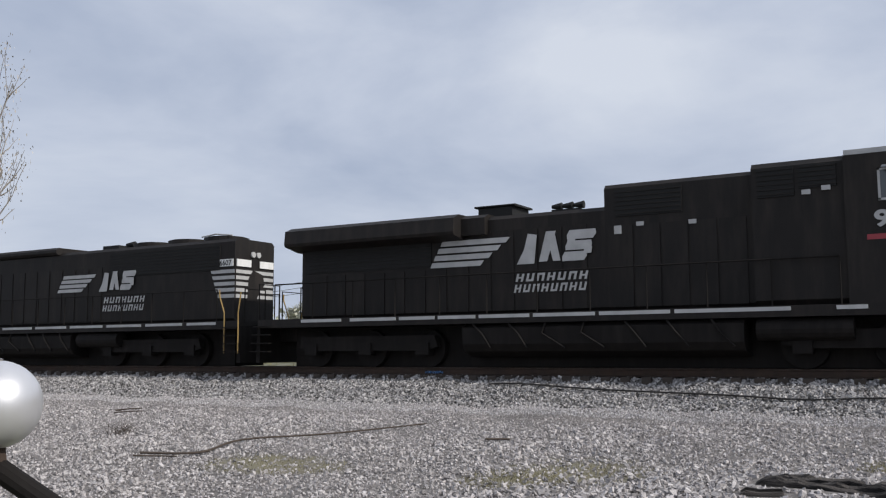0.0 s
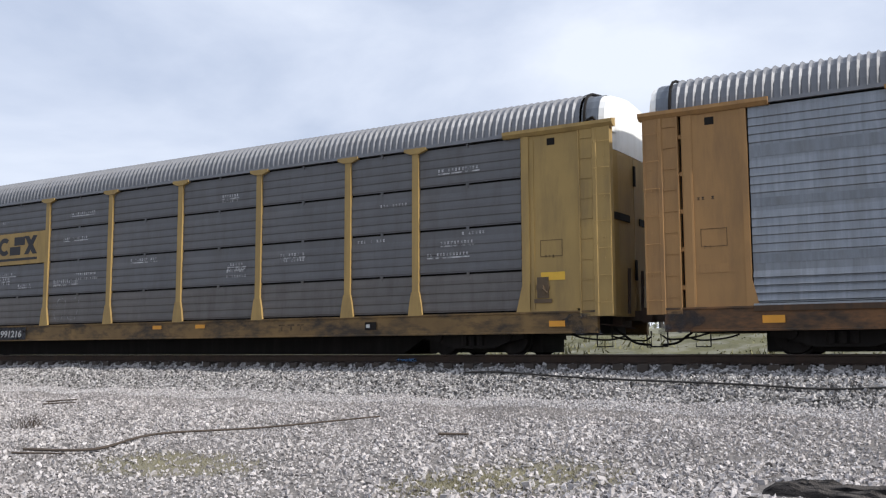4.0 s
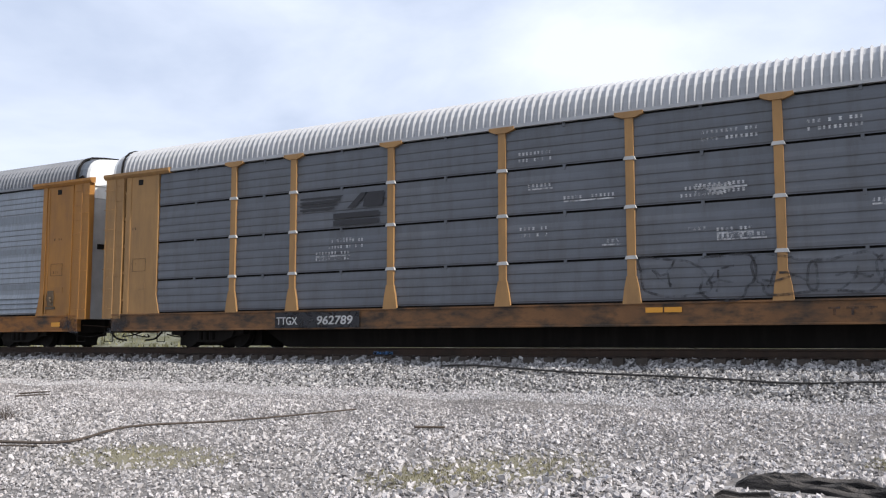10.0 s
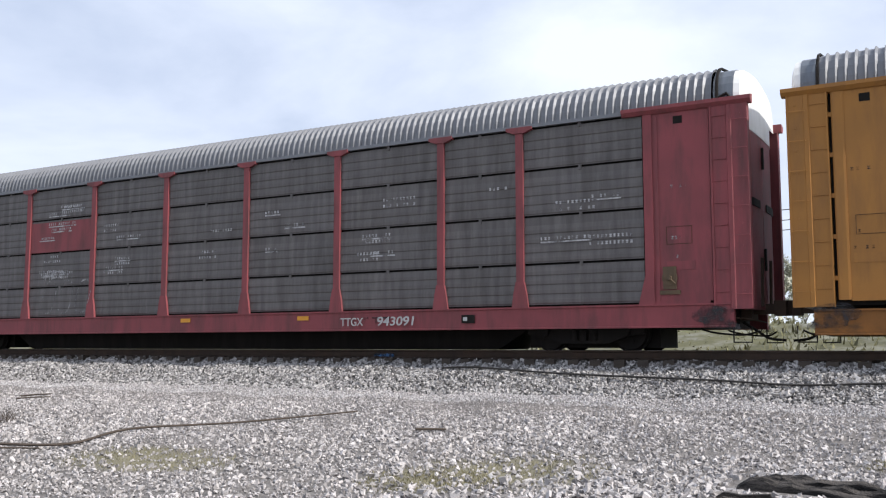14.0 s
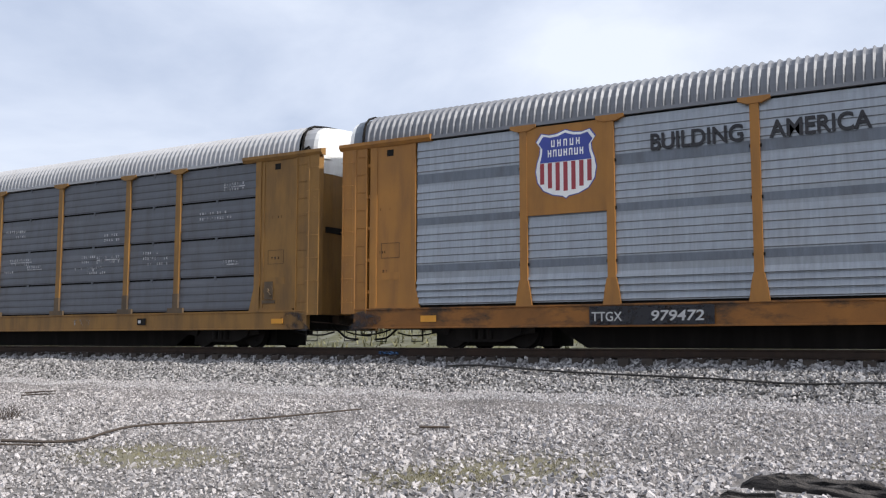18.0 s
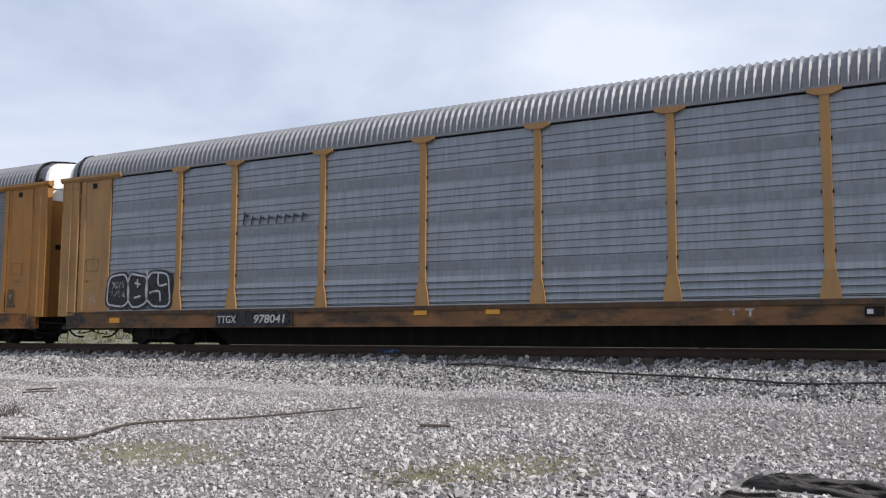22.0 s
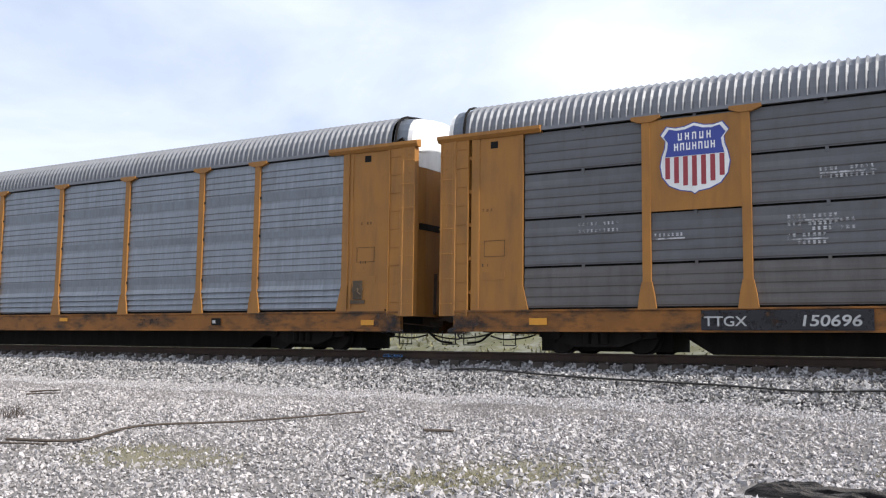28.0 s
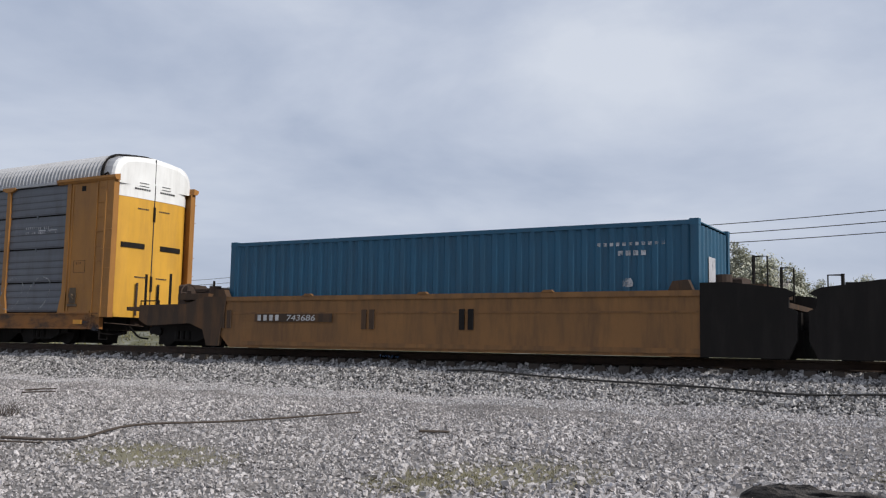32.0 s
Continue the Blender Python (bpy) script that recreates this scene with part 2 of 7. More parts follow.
    "aqua": surface("aqua_spray_paint", (0.20, 0.34, 0.40), 0.7, 0, 0.15, 2.0, cover=1.1),
    "thin_plum": surface("thin_purple_spray_haze", (0.13, 0.085, 0.13), 0.8, 0, 0.2, 2.0, cover=0.25),
    "spray_white": surface("white_spray_paint", (0.47, 0.47, 0.50), 0.7, 0, 0.2, 2.0, cover=0.95),
    "spray_green": surface("green_spray_paint", (0.09, 0.18, 0.10), 0.7, 0, 0.3, 2.0, cover=0.75),
    "spray_lime": surface("pale_lime_spray_paint", (0.27, 0.275, 0.17), 0.7, 0, 0.3, 2.0, cover=0.75),
    "spray_blue": surface("blue_spray_paint", (0.065, 0.145, 0.30), 0.7, 0, 0.3, 2.0, cover=0.75),
    "spray_red": surface("faded_red_spray_paint", (0.27, 0.08, 0.085), 0.7, 0, 0.3, 2.0, cover=0.55),
    "spray_grey": surface("pale_grey_spray_haze", (0.24, 0.24, 0.255), 0.75, 0, 0.2, 1.5, cover=0.82),
    "spray_pale": surface("pale_grey_spray_paint", (0.33, 0.33, 0.36), 0.7, 0, 0.2, 2.0, cover=1.0),
    "spray_ink": surface("worn_black_spray_paint", (0.022, 0.022, 0.026), 0.7, 0, 0.3, 2.0, cover=0.9),
    "thin_chalk": surface("thin_chalky_scrawl", (0.42, 0.42, 0.42), 0.8, 0, 0.2, 2.0, cover=0.55),
    "thin_navy": surface("thin_navy_spray_paint", (0.045, 0.055, 0.14), 0.8, 0, 0.2, 2.0, cover=0.5),
    "thin_blue": surface("thin_blue_spray_paint", (0.075, 0.15, 0.29), 0.8, 0, 0.2, 2.0, cover=0.6),
    "thin_stencil": surface("rubbed_white_stencil_paint", (0.48, 0.48, 0.49), 0.8, 0, 0.2, 3.0, cover=0.7),
    "worn_number": surface("worn_white_number_paint", (0.46, 0.46, 0.46), 0.75, 0, 0.2, 5.0, cover=1.15),
    "thin_rust": surface("thin_tan_spray_paint", (0.20, 0.125, 0.085), 0.8, 0, 0.2, 2.0, cover=0.45),
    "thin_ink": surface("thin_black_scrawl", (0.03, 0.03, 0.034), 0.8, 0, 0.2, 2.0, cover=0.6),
}


# ---- mesh tools ----
class Build:
    """Collects vertices and faces for one mesh."""

    def __init__(self):
        self.v, self.f = [], []

    def box(self, x0, x1, y0, y1, z0, z1):
        n = len(self.v)
        self.v += [(x, y, z) for x in (x0, x1) for y in (y0, y1) for z in (z0, z1)]
        self.f += [[n + i for i in q] for q in ((0, 1, 3, 2), (4, 6, 7, 5), (0, 4, 5, 1), (2, 3, 7, 6), (0, 2, 6, 4), (1, 5, 7, 3))]
        return self

    def chamfered(self, x0, x1, y0, y1, z0, z1, c=0.01):
        """A box whose edges along its length x are cut off."""
        return self.prism([(y0 + c, z0), (y1 - c, z0), (y1, z0 + c), (y1, z1 - c), (y1 - c, z1), (y0 + c, z1), (y0, z1 - c), (y0, z0 + c)], "x", x0, x1)

    def prism(self, outline, axis, lo, hi, caps=True):
        """An outline of (a, b) drawn out along an axis: x -> (y, z), y -> (x, z), z -> (x, y)."""
        n, k = len(self.v), len(outline)
        for h in (lo, hi):
            for a, b in outline:
                self.v.append({"x": (h, a, b), "y": (a, h, b), "z": (a, b, h)}[axis])
        self.f += [[n + i, n + (i + 1) % k, n + k + (i + 1) % k, n + k + i] for i in range(k)]
        if caps:
            self.f += [list(range(n + k - 1, n - 1, -1)), list(range(n + k, n + 2 * k))]
        return self

    def sheet(self, outline, axis, lo, hi):
        """An open profile drawn out along an axis."""
        n, k = len(self.v), len(outline)
        for h in (lo, hi):
            for a, b in outline:
                self.v.append({"x": (h, a, b), "y": (a, h, b), "z": (a, b, h)}[axis])
        self.f += [[n + i, n + k + i, n + k + i + 1, n + i + 1] for i in range(k - 1)]
        return self

    def drum(self, c, r, axis, lo, hi, k=12, r2=None):
        n = len(self.v)
        for h, rad in ((lo, r), (hi, r if r2 is None else r2)):
            for i in range(k):
                a, b = rad * math.cos(2 * math.pi * i / k), rad * math.sin(2 * math.pi * i / k)
                self.v.append({"x": (h, c[0] + a, c[1] + b), "y": (c[0] + a, h, c[1] + b), "z": (c[0] + a, c[1] + b, h)}[axis])
        self.f += [[n + i, n + (i + 1) % k, n + k + (i + 1) % k, n + k + i] for i in range(k)]
        self.f += [list(range(n + k - 1, n - 1, -1)), list(range(n + k, n + 2 * k))]
        return self

    def tube(self, pts, r, k=6, taper=1.0):
        n = len(self.v)
        pts = [Vector(p) for p in pts]
        for i, p in enumerate(pts):
            d = (pts[min(i + 1, len(pts) - 1)] - pts[max(i - 1, 0)]).normalized()
            a = d.cross(Vector((0.3, 0.2, 1)) if abs(d.z) < 0.9 else Vector((1, 0.2, 0))).normalized()
            b = d.cross(a)
            rad = r * (1 + (taper - 1) * i / max(len(pts) - 1, 1))
            for j in range(k):
                w = 2 * math.pi * j / k
                self.v.append(tuple(p + rad * (math.cos(w) * a + math.sin(w) * b)))
        for i in range(len(pts) - 1):
            for j in range(k):
                self.f.append([n + i * k + j, n + i * k + (j + 1) % k, n + (i + 1) * k + (j + 1) % k, n + (i + 1) * k + j])
        self.f += [list(range(n + k - 1, n - 1, -1)), list(range(n + (len(pts) - 1) * k, n + len(pts) * k))]
        return self

    def flat(self, pts, y):
        """A flat polygon of (x, z) facing the camera's side at depth y."""
        n = len(self.v)
        self.v += [(a, y, b) for a, b in pts]
        self.f.append(list(range(n, n + len(pts))))
        return self

    def mesh(self, name="mesh", smooth=False):
        me = bpy.data.meshes.new(name)
        me.from_pydata(self.v, [], self.f)
        me.materials.append(None)
        bm = bmesh.new()
        bm.from_mesh(me)
        bmesh.ops.recalc_face_normals(bm, faces=bm.faces)
        bm.to_mesh(me)
        bm.free()
        if smooth:
            me.shade_smooth()
        return me


def part(name, shape, material, parent, label="", at=(0, 0, 0), turn=0.0):
    """One mesh object under a thing or a part; shape is a Build or a mesh that alike parts share."""
    me = shape.mesh(name) if isinstance(shape, Build) else shape
    ob = new(name, me)
    ob.parent = parent
    ob.location, ob.rotation_euler = at, (0, 0, turn)
    ob.material_slots[0].link = "OBJECT"
    ob.material_slots[0].material = M[material] if isinstance(material, str) else material
    if label:
        ob["label"] = label
    return ob


def thing(name, label, category, at=(0, 0, 0), group="", kind="", shape=None, material=None):
    if shape is None:
        ob = new(name)
    else:
        ob = new(name, shape.mesh(name) if isinstance(shape, Build) else shape)
        ob.material_slots[0].link = "OBJECT"
        ob.material_slots[0].material = M[material] if isinstance(material, str) else material
    ob.location = at
    return tagged(ob, label, category, group, kind)


def words(text, size, bold=0.0, shear=0.0):
    """Raised flat lettering as a mesh in the x-z plane, facing -y, its lower left corner at the origin."""
    cu = bpy.data.curves.new("lettering", "FONT")
    cu.body, cu.size, cu.offset, cu.shear, cu.extrude = text, size, bold, shear, 0.002
    tmp = new("lettering", cu)
    me = bpy.data.meshes.new_from_object(tmp.evaluated_get(bpy.context.evaluated_depsgraph_get()))
    bpy.data.objects.remove(tmp)
    bpy.data.curves.remove(cu)
    me.transform(Matrix.Rotation(radians(90), 4, "X"))
    me.materials.clear()
    me.materials.append(None)
    return me


# ---- ground, track, ballast ----
PATCHES = [(-9.4, 8.6, 1.3, 0.8), (-4.7, 9.6, 1.0, 1.1), (-0.6, 11.4, 0.7, 0.4), (-5.2, 8.6, 0.7, 0.7)]


def height(x, y):
    """The lie of the land, as arrays."""
    z = np.interp(y, [-400, 4, 17.0, 18.3, 20.7, 22.0, 24, 33, 60, 140, 2500],
                  [-1.7, -1.585, -0.87, -0.255, -0.29, -0.85, -0.95, 0.85, 0.95, 1.1, 1.8])
    wave = 0.03 * np.sin(x * 1.1 + 0.7 * np.sin(y * 0.9)) * np.sin(y * 1.3 + 0.5 * x) + 0.02 * np.sin(x * 2.7 + y * 1.9)
    return z + wave * np.where((y > 18.2) & (y < 20.8), 0.25, 1.0)


def make_ground():
    xs = np.concatenate([[-2500, -900, -400, -200, -120, -80, -60], np.arange(-45, 20, 0.3), [24, 32, 45, 70, 120, 250, 500, 1200, 2500]])
    ys = np.concatenate([[-400, -150, -60, -25, -10, -4, 0, 3], np.arange(4.5, 23, 0.22), np.arange(23, 36, 1.0), [40, 50, 65, 90, 140, 250, 600, 1400, 2500]])
    gx, gy = np.meshgrid(xs, ys)
    gz = height(gx, gy)
    nx, ny = len(xs), len(ys)
    verts = np.stack([gx, gy, gz], -1).reshape(-1, 3)
    i = np.arange(nx * ny).reshape(ny, nx)
    faces = np.stack([i[:-1, :-1], i[:-1, 1:], i[1:, 1:], i[1:, :-1]], -1).reshape(-1, 4)
    me = bpy.data.meshes.new("ground")
    me.from_pydata(verts.tolist(), [], faces.tolist())
    me.materials.append(M["earth"])
    me.materials.append(M["grass"])
    me.materials.append(M["bed_shade"])
    mid = verts[faces].mean(1)
    beyond = (mid[:, 1] > 22.6) | (mid[:, 1] < 1.0) | (np.abs(mid[:, 0]) > 150)
    # the bed between the sleepers gets a dark colour for the train's shadow
    bed = (mid[:, 1] > 18.3) & (mid[:, 1] < 20.7)
    me.polygons.foreach_set("material_index", np.where(beyond, 1, np.where(bed, 2, 0)).astype(np.int32))
    me.shade_smooth()
    ob = new("ground", me)
    return tagged(ob, "pale crushed-stone yard with mossy patches beside grass", "ground", kind="structure")


def patch_node(nd, lk):
    """A mask that is 1 in the mossy patches."""
    tc = nd.new("ShaderNodeTexCoord")
    last = None
    for px, py, a, b in PATCHES:
        mp_ = nd.new("ShaderNodeMapping")
        mp_.inputs["Location"].default_value = (-px / a, -py / b, 0)
        mp_.inputs["Scale"].default_value = (1 / a, 1 / b, 0)
        lk.new(tc.outputs["Object"], mp_.inputs["Vector"])
        ln = nd.new("ShaderNodeVectorMath")
        ln.operation = "LENGTH"
        lk.new(mp_.outputs["Vector"], ln.inputs[0])
        if last is None:
            last = ln.outputs["Value"]
        else:
            mn = nd.new("ShaderNodeMath")
            mn.operation = "MINIMUM"
            lk.new(last, mn.inputs[0])
            lk.new(ln.outputs["Value"], mn.inputs[1])
            last = mn.outputs[0]
    no = nd.new("ShaderNodeTexNoise")
    no.inputs["Scale"].default_value, no.inputs["Detail"].default_value = 2.2, 6
    lk.new(tc.outputs["Object"], no.inputs["Vector"])
    ad = nd.new("ShaderNodeMath")
    ad.operation = "MULTIPLY_ADD"
    ad.inputs[1].default_value = 2.2
    lk.new(no.outputs["Fac"], ad.inputs[0])
    lk.new(last, ad.inputs[2])
    rg = nd.new("ShaderNodeMapRange")
    rg.inputs["From Min"].default_value, rg.inputs["From Max"].default_value = 2.3, 1.5
    lk.new(ad.outputs[0], rg.inputs["Value"])
    return rg.outputs["Result"]


def earth_material():
    # fines are darker than the stones: shade of the gaps is in their colour
    m = surface("stone_fines_with_gap_shade", (0.190, 0.176, 0.168), 0.95, 0, 0.3, 1.1, grain=45, bump=0.9)
    nd, lk = m.node_tree.nodes, m.node_tree.links
    bs = nd["Principled BSDF"]
    src = bs.inputs["Base Color"].links[0].from_socket
    vo = nd.new("ShaderNodeTexVoronoi")
    vo.inputs["Scale"].default_value = 24.0
    tc = nd.new("ShaderNodeTexCoord")
    lk.new(tc.outputs["Object"], vo.inputs["Vector"])
    cr_ = nd.new("ShaderNodeMapRange")
    cr_.inputs["To Min"].default_value, cr_.inputs["To Max"].default_value = 0.55, 1.25
    lk.new(vo.outputs["Color"], cr_.inputs["Value"])
    sc = nd.new("ShaderNodeVectorMath")
    sc.operation = "SCALE"
    lk.new(src, sc.inputs[0])
    lk.new(cr_.outputs["Result"], sc.inputs["Scale"])
    mx = nd.new("ShaderNodeMix")
    mx.data_type = "RGBA"
    mx.inputs["B"].default_value = (0.195, 0.178, 0.122, 1)
    lk.new(sc.outputs[0], mx.inputs["A"])
    lk.new(patch_node(nd, lk), mx.inputs["Factor"])
    lk.new(mx.outputs["Result"], bs.inputs["Base Color"])
    return m


M["earth"] = earth_material()
# shadow under the train, painted into the track bed's colour
M["bed_shade"] = surface("shade_dark_track_bed", (0.07, 0.062, 0.055), 0.95, 0, 0.3, 2.0, grain=30, bump=0.9)
M["grass"] = surface("dry_spring_grass", (0.105, 0.102, 0.052), 0.95, 0, 0.5, 0.5, grain=8, bump=0.8, dirt=(0.255, 0.25, 0.215), dirt_amount=0.95, dirt_scale=0.35)
M["stone"] = surface("limestone_ballast", (0.385, 0.362, 0.358), 0.9, 0, 0.2, 8.0, grain=70, bump=0.5, island=0.52)
M["chips"] = surface("pale_stone_chips", (0.46, 0.445, 0.45), 0.9, 0, 0.2, 8.0, grain=70, bump=0.4, island=0.35)
M["stone_dark"] = surface("grey_ballast", (0.310, 0.298, 0.294), 0.9, 0, 0.2, 8.0, grain=70, bump=0.5, island=0.85)
M["blade"] = surface("dry_grass_blades", (0.185, 0.168, 0.095), 0.9, 0, 0.3, 2.0, bump=0, island=0.4)
M["tuft"] = surface("rank_olive_grass", (0.165, 0.158, 0.085), 0.9, 0, 0.4, 0.8, bump=0, island=0.35)
M["wood"] = surface("weathered_grey_wood", (0.075, 0.066, 0.060), 0.95, 0, 0.9, 2.0, (0.5, 9, 9), bump=1.0, dirt=(0.007, 0.006, 0.006), dirt_amount=1.0, dirt_scale=1.6, dirt_shape=(0.7, 7.0, 7.0), dirt_from=(0.42, 0.58))
M["twig"] = surface("dry_twig_bark", (0.07, 0.055, 0.045), 0.95, 0, 0.3, 6.0)
M["cable"] = surface("black_cable_sheath", (0.03, 0.028, 0.027), 0.7, 0, 0.3, 3.0)

ground = make_ground()
CORNERS = np.array([(x, y, z) for x in (-1, 1) for y in (-1, 1) for z in (-1, 1)], float)
QUADS = np.array([(0, 1, 3, 2), (4, 6, 7, 5), (0, 4, 5, 1), (2, 3, 7, 6), (0, 2, 6, 4), (1, 5, 7, 3)])


def stones(name, px, py, size, label, material, sunk=0.25):
    """Many broken stones in one mesh, each an uneven block, lying on the ground."""
    n = len(px)
    rng = np.random.default_rng(n)
    half = size[:, None] * rng.uniform(0.32, 1.35, (n, 3)) * [0.58, 0.46, 0.36]
    v = CORNERS[None] * half[:, None]
    v = v * rng.uniform(0.25, 1.15, (n, 8, 3))
    a, b, c = rng.uniform(0, 6.28, n), rng.normal(0, 0.75, n), rng.normal(0, 0.75, n)
    for ang, (i, j) in ((b, (1, 2)), (c, (0, 2)), (a, (0, 1))):
        s, co_ = np.sin(ang)[:, None], np.cos(ang)[:, None]
        vi, vj = v[:, :, i].copy(), v[:, :, j].copy()
        v[:, :, i], v[:, :, j] = co_ * vi - s * vj, s * vi + co_ * vj
    v[:, :, 0] += px[:, None]
    v[:, :, 1] += py[:, None]
    v[:, :, 2] += (height(px, py) + size * (0.38 - sunk) + rng.uniform(0, 0.012, n))[:, None]
    f = (QUADS[None] + 8 * np.arange(n)[:, None, None]).reshape(-1)
    me = bpy.data.meshes.new(name)
    me.vertices.add(8 * n)
    me.vertices.foreach_set("co", v.reshape(-1))
    me.loops.add(24 * n)
    me.loops.foreach_set("vertex_index", f)
    me.polygons.add(6 * n)
    me.polygons.foreach_set("loop_start", np.arange(0, 24 * n, 4))
    me.update(calc_edges=True)
    me.shade_flat()
    me.materials.append(material)
    return tagged(new(name, me), label, "gravel", kind="stuff")


def clear(px, py):
    """True away from the old sleeper and the timber block, which lie on top of the gravel."""
    along = (px + 0.82) * math.cos(radians(11)) - (py - 9.42) * math.sin(radians(11))
    side = (px + 0.82) * math.sin(radians(11)) + (py - 9.42) * math.cos(radians(11))
    log_ = (np.abs(along) < 1.5) & (side > -0.46) & (side < 0.25)
    return ~(log_ | (np.hypot((px + 1.98) / 0.36, (py - 8.80) / 0.24) < 1))


def in_view(rng, n, y0, y1):
    """Scattered places over the wedge of ground before the eye."""
    py = np.sqrt(rng.uniform(y0 ** 2, y1 ** 2, n))
    left, right = -py * 1.62 - 3.0, py * -0.02 + 1.2
    return left + (right - left) * rng.uniform(0, 1, n), py


def moss(px, py):
    d = np.min([np.hypot((px - a) / c, (py - b) / d_) for a, b, c, d_ in PATCHES], 0)
    return d


def coarse(px, py):
    """Coarser stone towards the sleeper, finer on the worn strip below the shoulder."""
    k = 1 + 0.5 * np.clip((px + 6.5) / 4, 0, 1) * np.clip((11.5 - py) / 2, 0, 1)
    k = k - 0.38 * np.exp(-((py - 15.6) / 1.2) ** 2) + 0.12 * np.sin(px * 0.9 + 1.3 * np.sin(py * 0.7))
    return k


rng = np.random.default_rng(5)
px, py = in_view(rng, 46000, 16.9, 18.36)
stones("ballast", px, py, rng.uniform(0.04, 0.085, len(px)), "grey crushed-rock ballast shoulder below the rail", M["stone_dark"], 0.1)
px, py = in_view(rng, 96000, 4.2, 17.0)
keep = rng.uniform(0, 1, len(px)) < np.clip(0.9 * moss(px, py) - 0.15, 0.30, 1)
keep &= clear(px, py)
px, py = px[keep], py[keep]
stones("gravel", px, py, coarse(px, py) * (0.022 + 0.042 * rng.uniform(0, 1, len(px)) ** 2.0), "loose pale limestone gravel on the trackside yard", M["stone"], 0.18)

px, py = in_view(rng, 17000, 15.5, 16.95)
stones("stone_chips", px, py, rng.uniform(0.022, 0.036, len(px)), "fine pale stone chips along the foot of the ballast", M["chips"], 0.12)


def rubble():
    """Larger single stones nearest the camera, parts of the ground."""
    shapes = []
    for i in range(8):
        r2 = np.random.default_rng(100 + i)
        b = Build()
        b.v = [tuple(p) for p in CORNERS * r2.uniform(0.5, 1.0, (8, 3)) * [0.5, 0.42, 0.34]]
        b.f = [list(map(int, q)) for q in QUADS]
        me = b.mesh("stone")
        shapes.append(me)
    r3 = np.random.default_rng(9)
    xs, ys = in_view(r3, 520, 6.6, 10.5)
    xs = np.where(r3.uniform(0, 1, 520) < 0.65, r3.uniform(-4.6, -0.6, 520), xs)
    k = 0
    for x_, y_ in zip(xs, ys):
        if moss(np.array([x_]), np.array([y_]))[0] < 0.7 or k >= 290 or not clear(x_, y_):
            continue
        s = r3.uniform(0.05, 0.10)
        ob = part("stone", shapes[k % 8], M["stone"], ground, at=(x_, y_, float(height(x_, y_)) + 0.2 * s), turn=r3.uniform(0, 6.28))
        ob.scale = (s, s, s)
        k += 1


def blades():
    n = 6000
    r4 = np.random.default_rng(3)
    which = r4.integers(0, len(PATCHES), n)
    P = np.array(PATCHES)[which]
    ang, rad = r4.uniform(0, 6.28, n), np.sqrt(r4.uniform(0, 1, n)) * 1.1
    x_, y_ = P[:, 0] + P[:, 2] * rad * np.cos(ang), P[:, 1] + P[:, 3] * rad * np.sin(ang)
    z_ = height(x_, y_)
    h, d = r4.uniform(0.015, 0.05, n), r4.uniform(0, 6.28, n)
    lx, ly = np.cos(d) * 0.005, np.sin(d) * 0.005
    tip = np.stack([x_ + r4.normal(0, 0.02, n), y_ + r4.normal(0, 0.02, n), z_ + h], -1)
    a = np.stack([x_ - lx, y_ - ly, z_ - 0.005], -1)
    b = np.stack([x_ + lx, y_ + ly, z_ - 0.005], -1)
    v = np.stack([a, b, tip], 1).reshape(-1, 3)
    me = bpy.data.meshes.new("grass")
    me.from_pydata(v.tolist(), [], np.arange(3 * n).reshape(-1, 3).tolist())
    me.materials.append(M["blade"])
    tagged(new("grass", me), "short dry grass and moss among the gravel", "grass", kind="stuff")


blades()


def bank_tufts():
    """Rank dead and green grass on the bank behind the track."""
    r5 = np.random.default_rng(12)
    n = 9000
    x_, y_ = r5.uniform(-48, 12, n), 23.2 + 11 * r5.uniform(0, 1, n) ** 1.3
    z_ = height(x_, y_)
    h = r5.uniform(0.10, 0.34, n) * (0.6 + 0.5 * np.sin(x_ * 0.8 + 1.7 * np.sin(y_)))
    d = r5.uniform(0, 6.28, n)
    w = r5.uniform(0.02, 0.07, n)
    a = np.stack([x_ - w * np.cos(d), y_ - w * np.sin(d), z_ - 0.02], -1)
    b = np.stack([x_ + w * np.cos(d), y_ + w * np.sin(d), z_ - 0.02], -1)
    tip = np.stack([x_ + r5.normal(0, 0.10, n), y_ + r5.normal(0, 0.08, n), z_ + h], -1)
    me = bpy.data.meshes.new("rank_grass")
    me.from_pydata(np.stack([a, b, tip], 1).reshape(-1, 3).tolist(), [], np.arange(3 * n).reshape(-1, 3).tolist())
    me.materials.append(M["tuft"])
    tagged(new("rank_grass", me), "rank olive and straw grass on the bank behind the track", "grass", kind="stuff")


bank_tufts()


def on_ground(pts, lift):
    return [(x_, y_, float(height(x_, y_)) + lift) for x_, y_ in pts]


def smooth_path(pts, n=6):
    out = []
    for i in range(len(pts) - 1):
        p0, p1, p2, p3 = [Vector(pts[min(max(j, 0), len(pts) - 1)]) for j in (i - 1, i, i + 1, i + 2)]
        for k in range(n):
            t = k / n
            out.append(0.5 * (2 * p1 + (p2 - p0) * t + (2 * p0 - 5 * p1 + 4 * p2 - p3) * t * t + (3 * p1 - p0 - 3 * p2 + p3) * t ** 3))
    return out + [Vector(pts[-1])]


def trackside_litter():
    thing("cable", "thin black cable lying along the ballast shoulder", "cable", shape=Build().tube(smooth_path(
